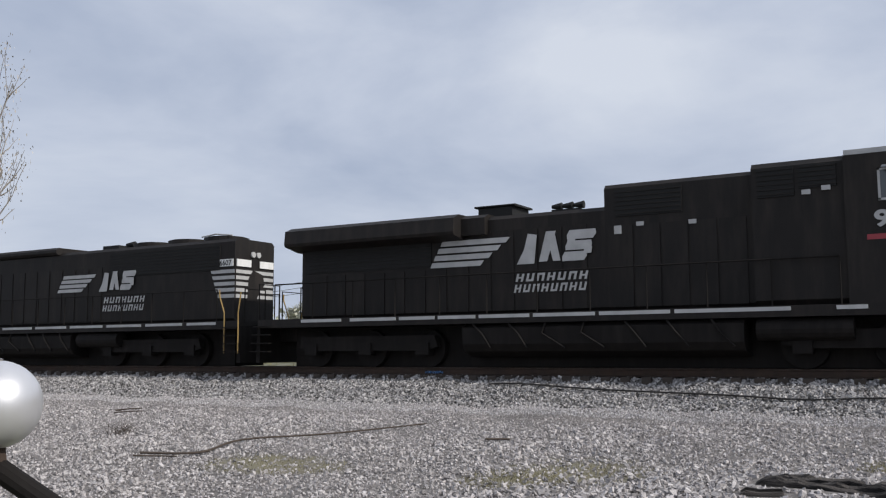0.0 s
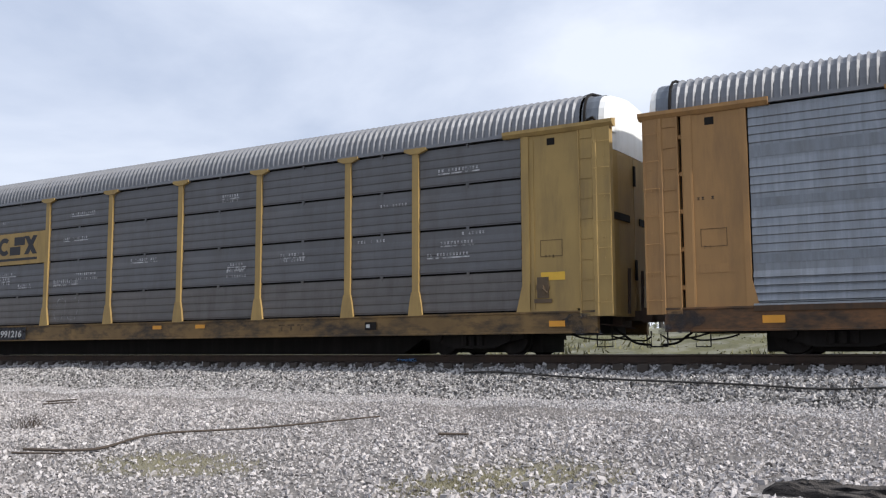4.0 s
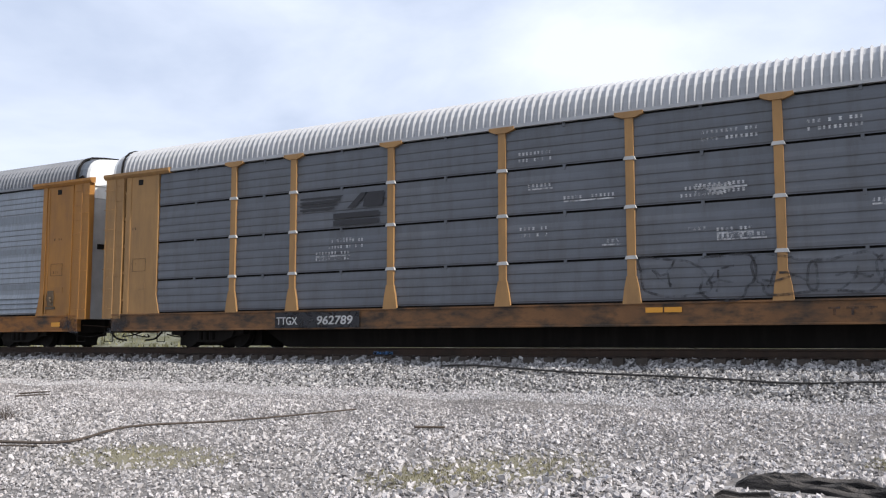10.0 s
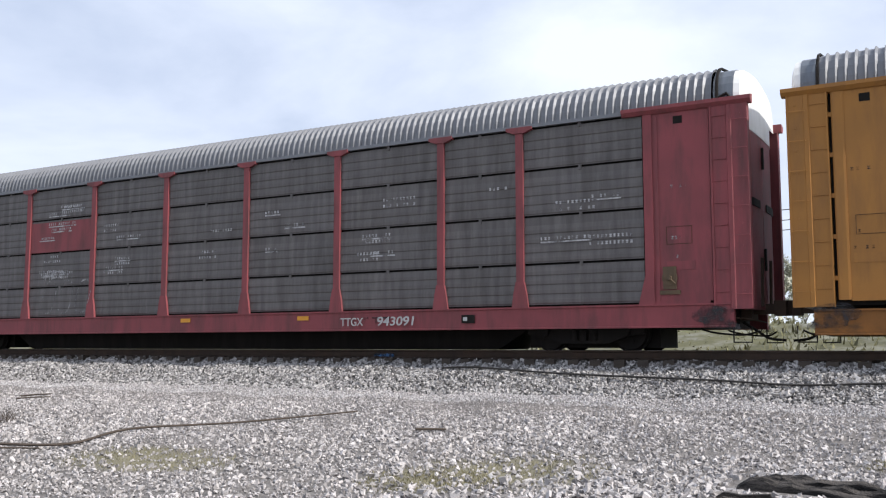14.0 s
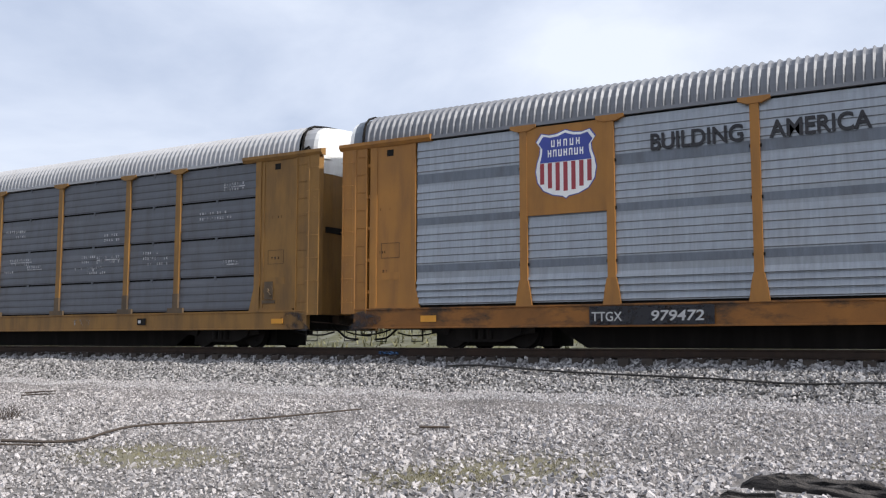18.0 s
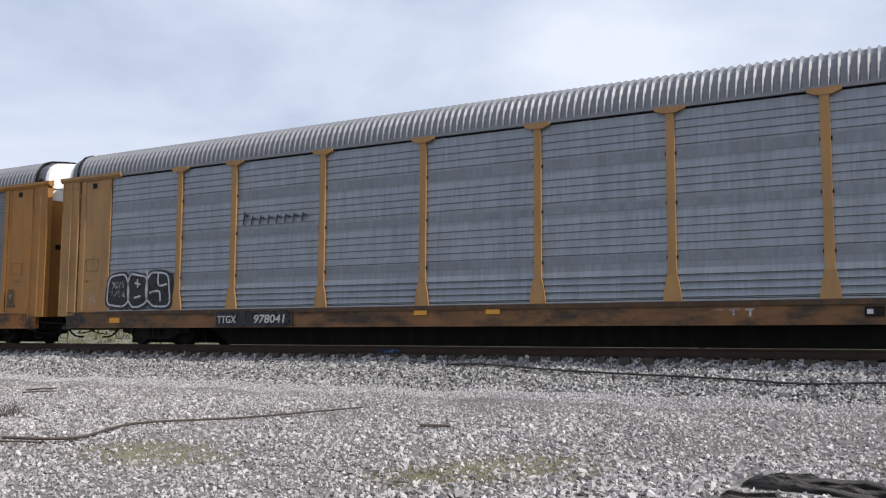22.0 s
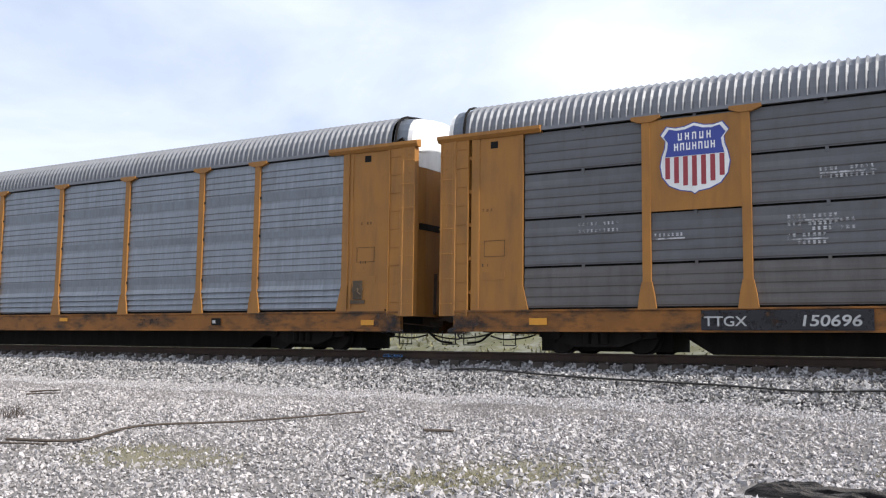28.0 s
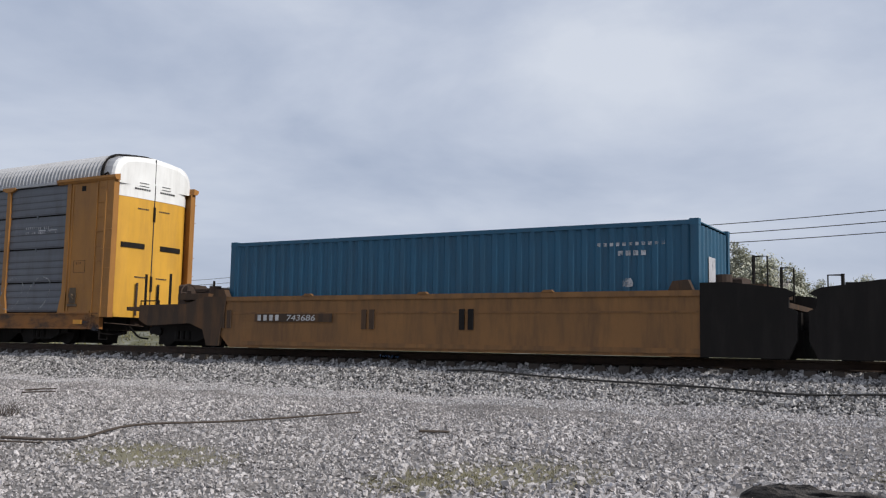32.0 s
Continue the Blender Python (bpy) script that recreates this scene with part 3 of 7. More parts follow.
        on_ground([(-10.45, 17.9), (-9.6, 17.88), (-7.5, 17.68), (-4.6, 17.45), (-3.0, 17.42), (-1.6, 17.55), (0.6, 17.6), (3, 17.5)], 0.085)), 0.021, 6), material="cable")
    thing("stick", "long dry crooked stick lying on the gravel", "stick", shape=Build().tube(smooth_path(
        on_ground([(-12.1, 8.4), (-11.3, 8.97), (-11.45, 10.2), (-10.5, 11.5), (-9.45, 13.32)], 0.06), 5), 0.024, 6, 0.6), material="twig")
    thing("stick", "short dry forked stick on the gravel", "stick", shape=Build().tube(
        on_ground([(-12.0, 8.15), (-11.75, 8.35), (-11.45, 8.6)], 0.055), 0.016, 5, 0.6), material="twig")
    thing("stick", "short thick broken stick on the gravel", "stick", shape=Build().tube(
        on_ground([(-7.15, 11.5), (-7.0, 11.66), (-6.85, 11.84)], 0.06), 0.024, 6, 0.7), material="twig")
    thing("stick", "short dark splinter of wood on pale gravel", "stick", shape=Build().tube(
        on_ground([(-18.85, 13.6), (-18.6, 13.8), (-18.3, 14.0)], 0.06), 0.022, 5, 0.6), material="twig")
    thing("stick", "thin dark splinter of wood on pale gravel", "stick", shape=Build().tube(
        on_ground([(-18.4, 13.2), (-18.1, 13.4), (-17.8, 13.6)], 0.06), 0.018, 5, 0.6), material="twig")
    wd = Build()
    r = random.Random(4)
    for i in range(46):
        a, l = r.uniform(0, 6.28), r.uniform(0.1, 0.28)
        x_, y_ = -15.15 + r.gauss(0, 0.12), 10.6 + r.gauss(0, 0.12)
        z_ = float(height(x_, y_))
        wd.tube([(x_, y_, z_), (x_ + l * 0.4 * math.cos(a), y_ + l * 0.4 * math.sin(a), z_ + l * 0.7), (x_ + l * math.cos(a), y_ + l * math.sin(a), z_ + l)], 0.006, 4, 0.3)
    thing("weed", "dead brown weed clump growing in the gravel", "weed", shape=wd, material="twig")
    # splintered old sleeper
    log = thing("log", "splintered dark rotten railway sleeper lying on gravel", "log")
    for k in range(5):
        b = Build()
        w0, w1 = (-0.34 + 0.105 * k), (-0.34 + 0.105 * k + 0.11)
        n = 22
        start, end = (-1.35 + 0.12 * (k % 3), 1.5 - 0.1 * (k % 2))
        ring = []
        for i in range(n + 1):
            s = start + (end - start) * i / n
            top = 0.09 + 0.02 * (k % 3) + 0.018 * math.sin(s * 4.1 + k * 1.7) + r.uniform(-0.035, 0.025) - (0.10 if i in (0, n) else 0)
            dy = 0.012 * math.sin(s * 7 + 2 * k)
            ring.append([(s, w0 + dy, -0.06), (s, w1 + dy, -0.06), (s, w1 + dy - 0.012, top - 0.02), (s, (w0 + w1) / 2 + dy, top), (s, w0 + dy + 0.012, top - 0.03)])
        for rr in ring:
            b.v += rr
        for i in range(n):
            for j in range(5):
                b.f.append([5 * i + j, 5 * i + (j + 1) % 5, 5 * (i + 1) + (j + 1) % 5, 5 * (i + 1) + j])
        b.f += [[4, 3, 2, 1, 0], [5 * n + j for j in range(5)]]
        part("splinter", b, "wood", log)
    log.location, log.rotation_euler = (-0.82, 9.42, float(height(-0.82, 9.42)) - 0.015), (0, radians(2), radians(-11))
    block = Build()
    for k, (a, c, hgt) in enumerate(((0.0, 0.07, 0.085), (0.075, 0.15, 0.115), (0.155, 0.21, 0.095))):
        block.prism([(-0.26 + 0.05 * (k % 2), -0.06), (0.24, -0.06), (0.27 - 0.04 * k, 0.03), (0.2, hgt), (-0.05, hgt - 0.02), (-0.2, hgt), (-0.27, hgt - 0.045)], "y", a, c)
    chunk = thing("timber_block", "short broken block of dark rotten timber on gravel", "log", shape=block, material="wood")
    chunk.location, chunk.rotation_euler = (-1.98, 8.74, float(height(-1.98, 8.74)) - 0.02), (0, 0, radians(8))


trackside_litter()


def track():
    road = thing("track", "single railway track with rusty rails on dark wooden sleepers", "track", (0, CENTRE, 0), kind="structure")
    prof = [(-0.07, -0.185), (0.07, -0.185), (0.07, -0.172), (0.012, -0.155), (0.012, -0.045), (0.036, -0.035), (0.036, -0.004), (0.03, 0.0),
            (-0.03, 0.0), (-0.036, -0.004), (-0.036, -0.035), (-0.012, -0.045), (-0.012, -0.155), (-0.07, -0.172)]
    for s in (-0.755, 0.755):
        part("rail", Build().prism([(a + s, b) for a, b in prof], "x", -700, 300), "rusty", road, "rusty steel rail")
        part("rail_head", Build().box(-700, 300, s - 0.024, s + 0.024, 0.0003, 0.0015), "steel", road, "polished running surface")
    part("paint_smear", Build().box(-12.76, -12.2, -0.775, -0.768, -0.155, -0.085), "thin_blue", road, "blue paint smear on the rail")
    tie = Build().chamfered(-0.11, 0.11, -1.30, 1.30, -0.36, -0.187, 0.01).mesh("sleeper")
    plate = Build().box(-0.09, 0.09, -0.17, 0.17, -0.186, -0.172).mesh("tie_plate")
    for i in range(130):
        x_ = -45 + i * 0.5
        t = part("sleeper", tie, "tie", road, at=(x_ + 0.01 * math.sin(i * 7), 0, 0), turn=0.012 * math.sin(i * 3.3))
        if -26 < x_ < 4:
            for s in (-0.755, 0.755):
                part("tie_plate", plate, "rusty", t, at=(0, s, 0))
    far = Build()
    for i in range(-1100, 600):
        x_ = i * 0.5
        if not (-45 <= x_ < 20):
            far.box(x_ - 0.11, x_ + 0.11, -1.3, 1.3, -0.36, -0.187)
    tagged(part("sleepers", far, "tie", road), kind="stuff")


track()


# ---- covered car carriers ----
POSTS = (-9.06, -7.12, -4.27, -1.42, 1.42, 4.27, 7.12, 9.06)
BAYS = [(-11.77, -9.06), (-9.06, -7.12), (-7.12, -4.27), (-4.27, -1.42), (-1.42, 1.42), (1.42, 4.27), (4.27, 7.12), (7.12, 9.06), (9.06, 11.77)]
SILL_LOW, SILL, EAVE = 0.44, 0.90, 4.70
FACE = -1.55
LOWER = 0.16             # how much lower the sill of the low-slung cars hangs
ROWS = [(0.94, 1.765), (1.81, 2.775), (2.82, 3.755), (3.80, 4.655)]
ARCH = [(-1.50, 4.74), (-1.49, 4.93), (-1.45, 5.12), (-1.37, 5.28), (-1.24, 5.40), (-1.05, 5.475), (-0.6, 5.54), (0.0, 5.59)]
ARCH = ARCH + [(-a, b) for a, b in reversed(ARCH[:-1])]


def ribs(z0, z1, pitch, flats=(), depth=0.032, back=0.45):
    """The profile of a ribbed sheet from z0 to z1; flats are stretches that stay plain."""
    out, z = [(-1.485, z0)], z0 + 0.02
    while z + pitch < z1:
        if not any(a < z + pitch and z < b for a, b in flats):
            out += [(-1.485, z), (-1.485 - depth, z + 0.10 * pitch), (-1.485 - depth * min(1, 1.6 - back), z + 0.45 * pitch), (-1.485, z + 0.94 * pitch)]
        z += pitch
    return out + [(-1.485, z1)]


def blob(cx, cz, rx, rz, n, seed, bite=0.25):
    r = random.Random(seed)
    ph = [r.uniform(0, 6.28) for _ in range(4)]
    out = []
    for i in range(n):
        a = 2 * math.pi * i / n
        k = 1 + bite * (0.5 * math.sin(2 * a + ph[0]) + 0.35 * math.sin(3 * a + ph[1]) + 0.25 * math.sin(5 * a + ph[2]))
        e = 0.62
        out.append((cx + rx * k * math.copysign(abs(math.cos(a)) ** e, math.cos(a)), cz + rz * k * math.copysign(abs(math.sin(a)) ** e, math.sin(a))))
    return out


def side_meshes():
    S = {}
    for w in (2.71, 1.94, 2.85, 2.84):
        h = w / 2 - 0.03
        S["fine", w] = Build().sheet(ribs(0.955, 4.66, 0.092, ((1.68, 1.86), (2.75, 2.92), (3.68, 3.92)), 0.010), "x", -h, h).mesh("side_panel")
        S["tall", w] = Build().sheet(ribs(0.955, 1.70, 0.146, (), 0.042, 0.90) + ribs(1.70, 4.66, 0.160, ((1.68, 1.84), (2.76, 2.90), (3.70, 3.90)), 0.020, 0.90)[1:], "x", -h, h).mesh("side_panel")
        for i, (a, b) in enumerate(ROWS):
            S[i, w] = Build().sheet(ribs(a, b, 0.196, (), 0.013), "x", -h, h).box(-0.03, 0.03, -1.50, -1.47, b - 0.05, b + 0.05).mesh("side_panel")
    post = Build().prism([(-0.085, SILL), (0.085, SILL), (0.085, EAVE), (-0.085, EAVE)], "y", FACE, -1.46)
    foot = Build().prism([(-0.19, SILL - 0.02), (0.19, SILL - 0.02), (0.15, 1.18), (0.10, 1.42), (-0.10, 1.42), (-0.15, 1.18)], "y", FACE - 0.012, -1.50)
    S["stub"] = Build().prism([(-0.10, 1.40), (-0.10, 1.02), (-0.28, 1.02), (-0.28, SILL - 0.01), (0.28, SILL - 0.01), (0.28, 1.02), (0.10, 1.02), (0.10, 1.40)][::-1], "y", FACE - 0.012, -1.50).mesh("gusset")
    S["kick"] = Build().box(-11.75, 11.75, -1.565, -1.50, 0.80, 0.903).mesh("kick_strip")
    S["kick_low"] = Build().box(-11.75, 11.75, -1.53, -1.48, 0.72, 0.903).mesh("kick_strip")
    S["ledge"] = Build().box(-11.75, 11.75, -1.535, -1.48, 0.905, 0.94).mesh("ledge")
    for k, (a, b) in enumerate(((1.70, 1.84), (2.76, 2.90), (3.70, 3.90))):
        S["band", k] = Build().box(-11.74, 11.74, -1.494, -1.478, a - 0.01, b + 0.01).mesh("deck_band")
    S["post"], S["foot"] = post.mesh("post"), foot.mesh("gusset")
    S["cap"] = Build().prism([(-0.13, 4.60), (0.13, 4.60), (0.30, 4.665), (0.30, 4.73), (-0.30, 4.73), (-0.30, 4.665)], "y", FACE - 0.02, -1.47).mesh("bracket")
    S["lug"] = Build().prism([(-0.13, 0.0), (0.13, 0.0), (0.10, 0.07), (-0.10, 0.07)], "y", FACE - 0.014, -1.50).mesh("clip")
    S["sill"] = Build().prism([(-1.40, SILL_LOW), (-1.55, SILL_LOW), (-1.55, SILL_LOW + 0.03), (-1.53, SILL_LOW + 0.035), (-1.53, SILL - 0.04), (-1.56, SILL - 0.035), (-1.56, SILL), (-1.40, SILL)], "x", -13.45, 13.45).mesh("side_sill")
    S["arch"] = Build().prism([(-1.35, SILL_LOW - 0.01), (-1.0, 0.64), (1.0, 0.64), (1.35, SILL_LOW - 0.01)], "y", FACE - 0.008, -1.5).mesh("truck_cutout")
    S["rail"] = Build().box(-13.3, 13.3, -1.545, -1.44, 4.70, 4.775).mesh("top_rail")
    # added black sheet behind the panels, so that their gaps read as deep shade
    S["shade_sheet"] = Build().box(-13.2, 13.2, -1.40, -1.38, SILL, 4.7).mesh("inner_wall")
    # the end bay: jamb post, plain sheet, corner column
    S["jamb_front"] = Build().box(11.77, 11.88, -1.528, -1.46, SILL - 0.03, 4.72).prism([(11.64, SILL - 0.03), (11.88, SILL - 0.03), (11.88, 1.45), (11.78, 1.45)], "y", -1.53, -1.48).mesh("jamb")
    S["jamb"] = Build().box(11.77, 11.95, FACE + 0.01, -1.46, SILL - 0.03, 4.72).prism([(11.62, SILL - 0.03), (11.95, SILL - 0.03), (11.95, 1.5), (11.78, 1.5)], "y", FACE + 0.005, -1.48).mesh("jamb")
    S["sheet"] = Build().box(11.95, 13.07, -1.515, -1.46, 0.95, 4.66).box(11.95, 13.02, -1.535, -1.50, 0.88, 0.95).box(12.0, 12.06, -1.53, -1.50, 0.95, 4.6).mesh("end_panel")
    lip = [(12.82, -1.46), (12.82, -1.528), (12.86, -1.535), (13.00, -1.535), (13.03, -1.52), (13.03, -1.46)]
    front = Build().box(11.88, 12.82, -1.515, -1.46, 0.95, 4.66).prism(lip, "z", 0.90, 4.68).box(11.88, 12.81, -1.53, -1.50, 0.88, 0.95)
    for i in range(5):
        front.box(12.99, 13.10, -1.512, -1.48, 1.25 + 0.74 * i, 1.33 + 0.74 * i)
    S["sheet_front"] = front.mesh("end_panel")
    # black strip at the back of the slot, standing for the shade inside
    S["slot"] = Build().box(13.03, 13.09, -1.36, -1.34, 0.9, 4.66).mesh("door_slot")
    S["vent"] = Build().box(12.38, 12.56, -1.52, -1.50, 4.42, 4.57).mesh("vent_hole")
    ring = Build()
    for a, b_, c_, d_ in ((12.2, 12.7, 2.05, 2.058), (12.2, 12.7, 2.39, 2.398), (12.2, 12.208, 2.05, 2.398), (12.692, 12.7, 2.05, 2.398)):
        ring.box(a, b_, -1.522, -1.512, c_, d_)
    S["notice"] = ring.mesh("notice_frame")
    S["notice_low"] = Build().box(12.2, 12.75, -1.522, -1.512, 1.55, 1.72).mesh("notice")
    plan = [(13.09, -1.40), (13.09, FACE - 0.012), (13.125, FACE - 0.012), (13.125, FACE + 0.012), (13.40, FACE + 0.012), (13.42, FACE - 0.014), (13.49, FACE - 0.014),
            (13.51, FACE + 0.002), (13.765, FACE + 0.002), (13.765, FACE - 0.01), (13.80, FACE - 0.01), (13.80, -1.38), (13.775, -1.38), (13.775, -1.46), (13.13, -1.46), (13.13, -1.40)]
    col = Build().prism(plan, "z", 0.78, 4.66)
    for i in range(9):
        z = 1.1 + 0.42 * i
        col.box(13.125, 13.40, FACE - 0.004, FACE + 0.014, z, z + 0.022).box(13.64, 13.67, FACE - 0.012, FACE + 0.004, z, z + 0.03)
    S["column"] = col.mesh("corner_column")
    S["header"] = Build().prism([(FACE - 0.06, 4.73), (FACE - 0.06, 4.80), (-1.42, 4.84), (-1.42, 4.66), (FACE, 4.66)], "x", 11.35, 13.88).mesh("header_beam")
    rung = Build().tube([(13.47, FACE, 0), (13.47, FACE - 0.07, 0), (13.79, FACE - 0.07, 0), (13.79, FACE, 0)], 0.006, 5)
    S["rung"] = rung.mesh("ladder_rung")
    brake = Build().drum((12.25, 1.40), 0.15, "y", -1.55, -1.51, 14).box(12.12, 12.38, -1.54, -1.51, 1.18, 1.62).drum((12.25, 1.40), 0.05, "y", -1.61, -1.52, 10).box(12.05, 12.45, -1.545, -1.51, 1.08, 1.16)
    brake.tube([(12.25, -1.60, 1.40), (12.38, -1.60, 1.28)], 0.014, 5)
    S["brake"] = brake.mesh("hand_brake")
    # roof
    st, x = [], -13.22
    while x < 13.17:
        st += [(x, 0.0), (x + 0.104, 0.0), (x + 0.112, 0.045), (x + 0.125, 0.045)]
        x += 0.165
    b, k = Build(), len(ARCH)
    nrm = []
    for i in range(k):
        d = Vector(ARCH[min(i + 1, k - 1)]) - Vector(ARCH[max(i - 1, 0)])
        nrm.append(Vector((-d.y, d.x)).normalized())
    for x, o in st:
        b.v += [(x, ARCH[i][0] + o * nrm[i].x, ARCH[i][1] + o * nrm[i].y) for i in range(k)]
    for s in range(len(st) - 1):
        b.f += [[s * k + i, (s + 1) * k + i, (s + 1) * k + i + 1, s * k + i + 1] for i in range(k - 1)]
    S["roof"] = b.mesh("roof")
    hood = [(a * 0.985, c - 0.02) for a, c in ARCH]
    S["roof_end"] = Build().sheet(hood, "x", 13.16, 13.54).mesh("roof_end")
    S["seal"] = Build().tube([(13.24, a * 1.014, c + 0.035) for a, c in ARCH], 0.030, 5).tube([(13.24, -1.53, 4.80), (13.42, -1.50, 4.90), (13.50, -1.46, 4.76)], 0.03, 5).mesh("edge_cable")
    dome, k = Build(), len(ARCH)
    for x, g, drop in ((13.50, 0.985, 0.015), (13.66, 0.975, 0.03), (13.72, 0.90, 0.10)):
        dome.v += [(x, p * g, 4.6 + (q - 4.6) * g - drop) for p, q in ARCH]
    dome.f += [[j * k + i, (j + 1) * k + i, (j + 1) * k + i + 1, j * k + i + 1] for j in (0, 1) for i in range(k - 1)] + [list(range(2 * k, 3 * k))]
    S["cap_end"] = dome.prism([(13.46, -1.40), (13.56, -1.38), (13.66, -1.24), (13.72, -0.9), (13.735, 0.0), (13.72, 0.9), (13.66, 1.24), (13.56, 1.38), (13.46, 1.40)], "z", 4.27, 4.76).mesh("end_cap")
    S["leaf"] = Build().prism([(13.42, 0.008), (13.42, 1.39), (13.55, 1.375), (13.65, 1.23), (13.71, 0.89), (13.725, 0.008)], "z", 0.80, 4.268).mesh("end_door")
    S["latch"] = Build().box(-0.112, 0.112, -1.525, -1.49, -0.03, 0.03).mesh("latch")
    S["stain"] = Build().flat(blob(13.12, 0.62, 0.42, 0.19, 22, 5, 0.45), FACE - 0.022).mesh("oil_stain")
    S["hinge"] = Build().prism([(13.60, 0.30), (13.60, 1.12), (13.70, 1.12), (13.735, 0.85), (13.742, 0.30)], "z", 2.80, 2.95).mesh("door_bar")
    S["lock"] = Build().box(13.70, 13.77, -0.03, 0.03, -0.22, 0.22).mesh("lock_bar")
    S["rung_rail"] = Build().tube([(13.77, 0, 0.85), (13.79, 0, 1.8)], 0.035, 6).mesh("buffer_post")
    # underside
    # drawn down almost to the rail as a black filler for the shadow beneath
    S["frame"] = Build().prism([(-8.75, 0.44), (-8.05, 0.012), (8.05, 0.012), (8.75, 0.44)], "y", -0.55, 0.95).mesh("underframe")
    S["spine"] = Build().box(-13.3, 13.3, -0.45, 0.45, 0.44, 0.80).mesh("centre_sill")
    S["deck"] = Build().box(-13.4, 13.4, -1.40, 1.40, 0.81, 0.90).mesh("deck")
    S["bolster"] = Build().box(-1.45, 1.45, -0.6, 0.6, 0.05, 0.56).mesh("bolster")
    fr = Build().prism([(-1.28, 0.34), (-1.28, 0.52), (-0.55, 0.60), (0.55, 0.60), (1.28, 0.52), (1.28, 0.34), (0.95, 0.30), (0.5, 0.14), (-0.5, 0.14), (-0.95, 0.30)], "y", -1.10, -0.94)
    fr.drum((-0.88, 0.40), 0.11, "y", -1.16, -1.05, 10).drum((0.88, 0.40), 0.11, "y", -1.16, -1.05, 10)
    for i in (-0.2, 0.0, 0.2):
        fr.drum((i, -1.10), 0.085, "z", 0.20, 0.42, 8)
    S["side_frame"] = fr.mesh("side_frame")
    wh = Build().drum((0, 0), 0.08, "y", -0.9, 0.9, 10)
    for s in (-1, 1):
        wh.drum((0, 0), 0.38, "y", s * 0.70, s * 0.82, 28, 0.36).drum((0, 0), 0.42, "y", s * 0.685, s * 0.715, 28)
        for i in range(5):
            a = i * 6.2832 / 5
            wh.box(0.2 * math.cos(a) - 0.03, 0.2 * math.cos(a) + 0.03, s * 0.76 - 0.08, s * 0.76 + 0.08, 0.2 * math.sin(a) - 0.03, 0.2 * math.sin(a) + 0.03)
    S["wheelset"] = wh.mesh("wheelset")
    cp = Build().box(13.2, 13.92, -0.09, 0.09, 0.72, 0.92).prism([(13.9, -0.16), (14.12, -0.14), (14.16, 0.02), (14.06, 0.16), (13.9, 0.14)], "z", 0.68, 0.98)
    cp.box(13.3, 13.5, -0.30, 0.30, 0.60, 1.02).tube([(13.45, -1.35, 0.62), (13.62, -0.9, 0.60), (13.75, -0.2, 0.55)], 0.015, 5)
    S["coupler"] = cp.mesh("coupler")
    S["hose"] = Build().tube(smooth_path([(13.35, -0.35, 0.55), (13.6, -0.42, 0.40), (13.85, -0.42, 0.24), (14.15, -0.36, 0.20)], 5), 0.028, 6).mesh("air_hose")
    S["hose_long"] = Build().tube(smooth_path([(12.7, -1.1, 0.42), (13.0, -1.12, 0.34), (13.5, -1.05, 0.30), (13.75, -0.8, 0.38)], 5), 0.02, 5).mesh("brake_line")
    S["step"] = Build().tube([(13.42, -1.48, 0.46), (13.42, -1.48, 0.16), (13.75, -1.48, 0.16), (13.75, -1.48, 0.46)], 0.018, 5).mesh("sill_step")
    return S


S = side_meshes()


def truck(car, x_):
    t = part("truck", S["bolster"], "black", car, "grimy black wheel truck", (x_, 0, 0))
    for s in (0, math.pi):
        part("side_frame", S["side_frame"], "black", t, turn=s)
    for d in (-0.88, 0.88):
        part("wheelset", S["wheelset"], "black", t, at=(d, 0, 0.38))
    return t


def car_carrier(label, paint, panel, tall, roof="roof", door=None, plate=None, sill=None, dark_bays=(), low=False, leaf=None, clips=None, end_white="white", mixed=None):
    """A covered car carrier. Both sides are alike; the far side is the near one turned about."""
    door, sill = door or paint, sill or {"orange": "orange_sill", "tan": "tan_sill", "pale": "pale_sill"}.get(paint, paint)
    car = thing("car_carrier", label, "railway wagon", group="covered car carriers of the train")
    for turn in (0.0, math.pi):
        for i, (a, b) in enumerate(BAYS):
            w = {0: 2.71, 8: 2.71, 1: 1.94, 7: 1.94, 4: 2.84}.get(i, 2.85)
            c = (a + b) / 2
            at = (c, 0, 0) if turn == 0 else (-c, 0, 0)
            if tall:
                part("side_panel", S["fine" if panel in ("brown", "dusty") else "tall", w], "galv_dull" if i in dark_bays and turn == 0 else panel, car, at=at, turn=turn)
            else:
                for r in range(4):
                    part("side_panel", S[r, w], "galv" if r == 0 and i in dark_bays else "brown" if r == 0 and panel == "grey" else panel, car, at=at, turn=turn)
        for c in POSTS:
            at = (c, 0, 0) if turn == 0 else (-c, 0, 0)
            paint_ = mixed[POSTS.index(c) % len(mixed)] if mixed else paint
            p = part("post", S["post"], paint_, car, at=at, turn=turn)
            part("gusset", S["stub" if mixed or (panel == "slate" and paint == "ochre") else "foot"], "grimy" if mixed or (panel == "slate" and paint == "ochre") else paint_, p)
            part("bracket", S["cap"], paint_, p)
            if tall and turn == 0:
                for z in (1.76, 2.83, 3.80):
                    part("latch", S["latch"], "black", p, at=(0, 0, z))
            if clips and turn == 0:
                for z in (1.76, 2.77, 3.75):
                    part("clip", S["lug"], clips, p, at=(0, 0, z))
        part("side_sill", S["sill"], sill, car, at=(0, 0, -LOWER if low else 0), turn=turn)
        if tall and (paint != "orange" or low):
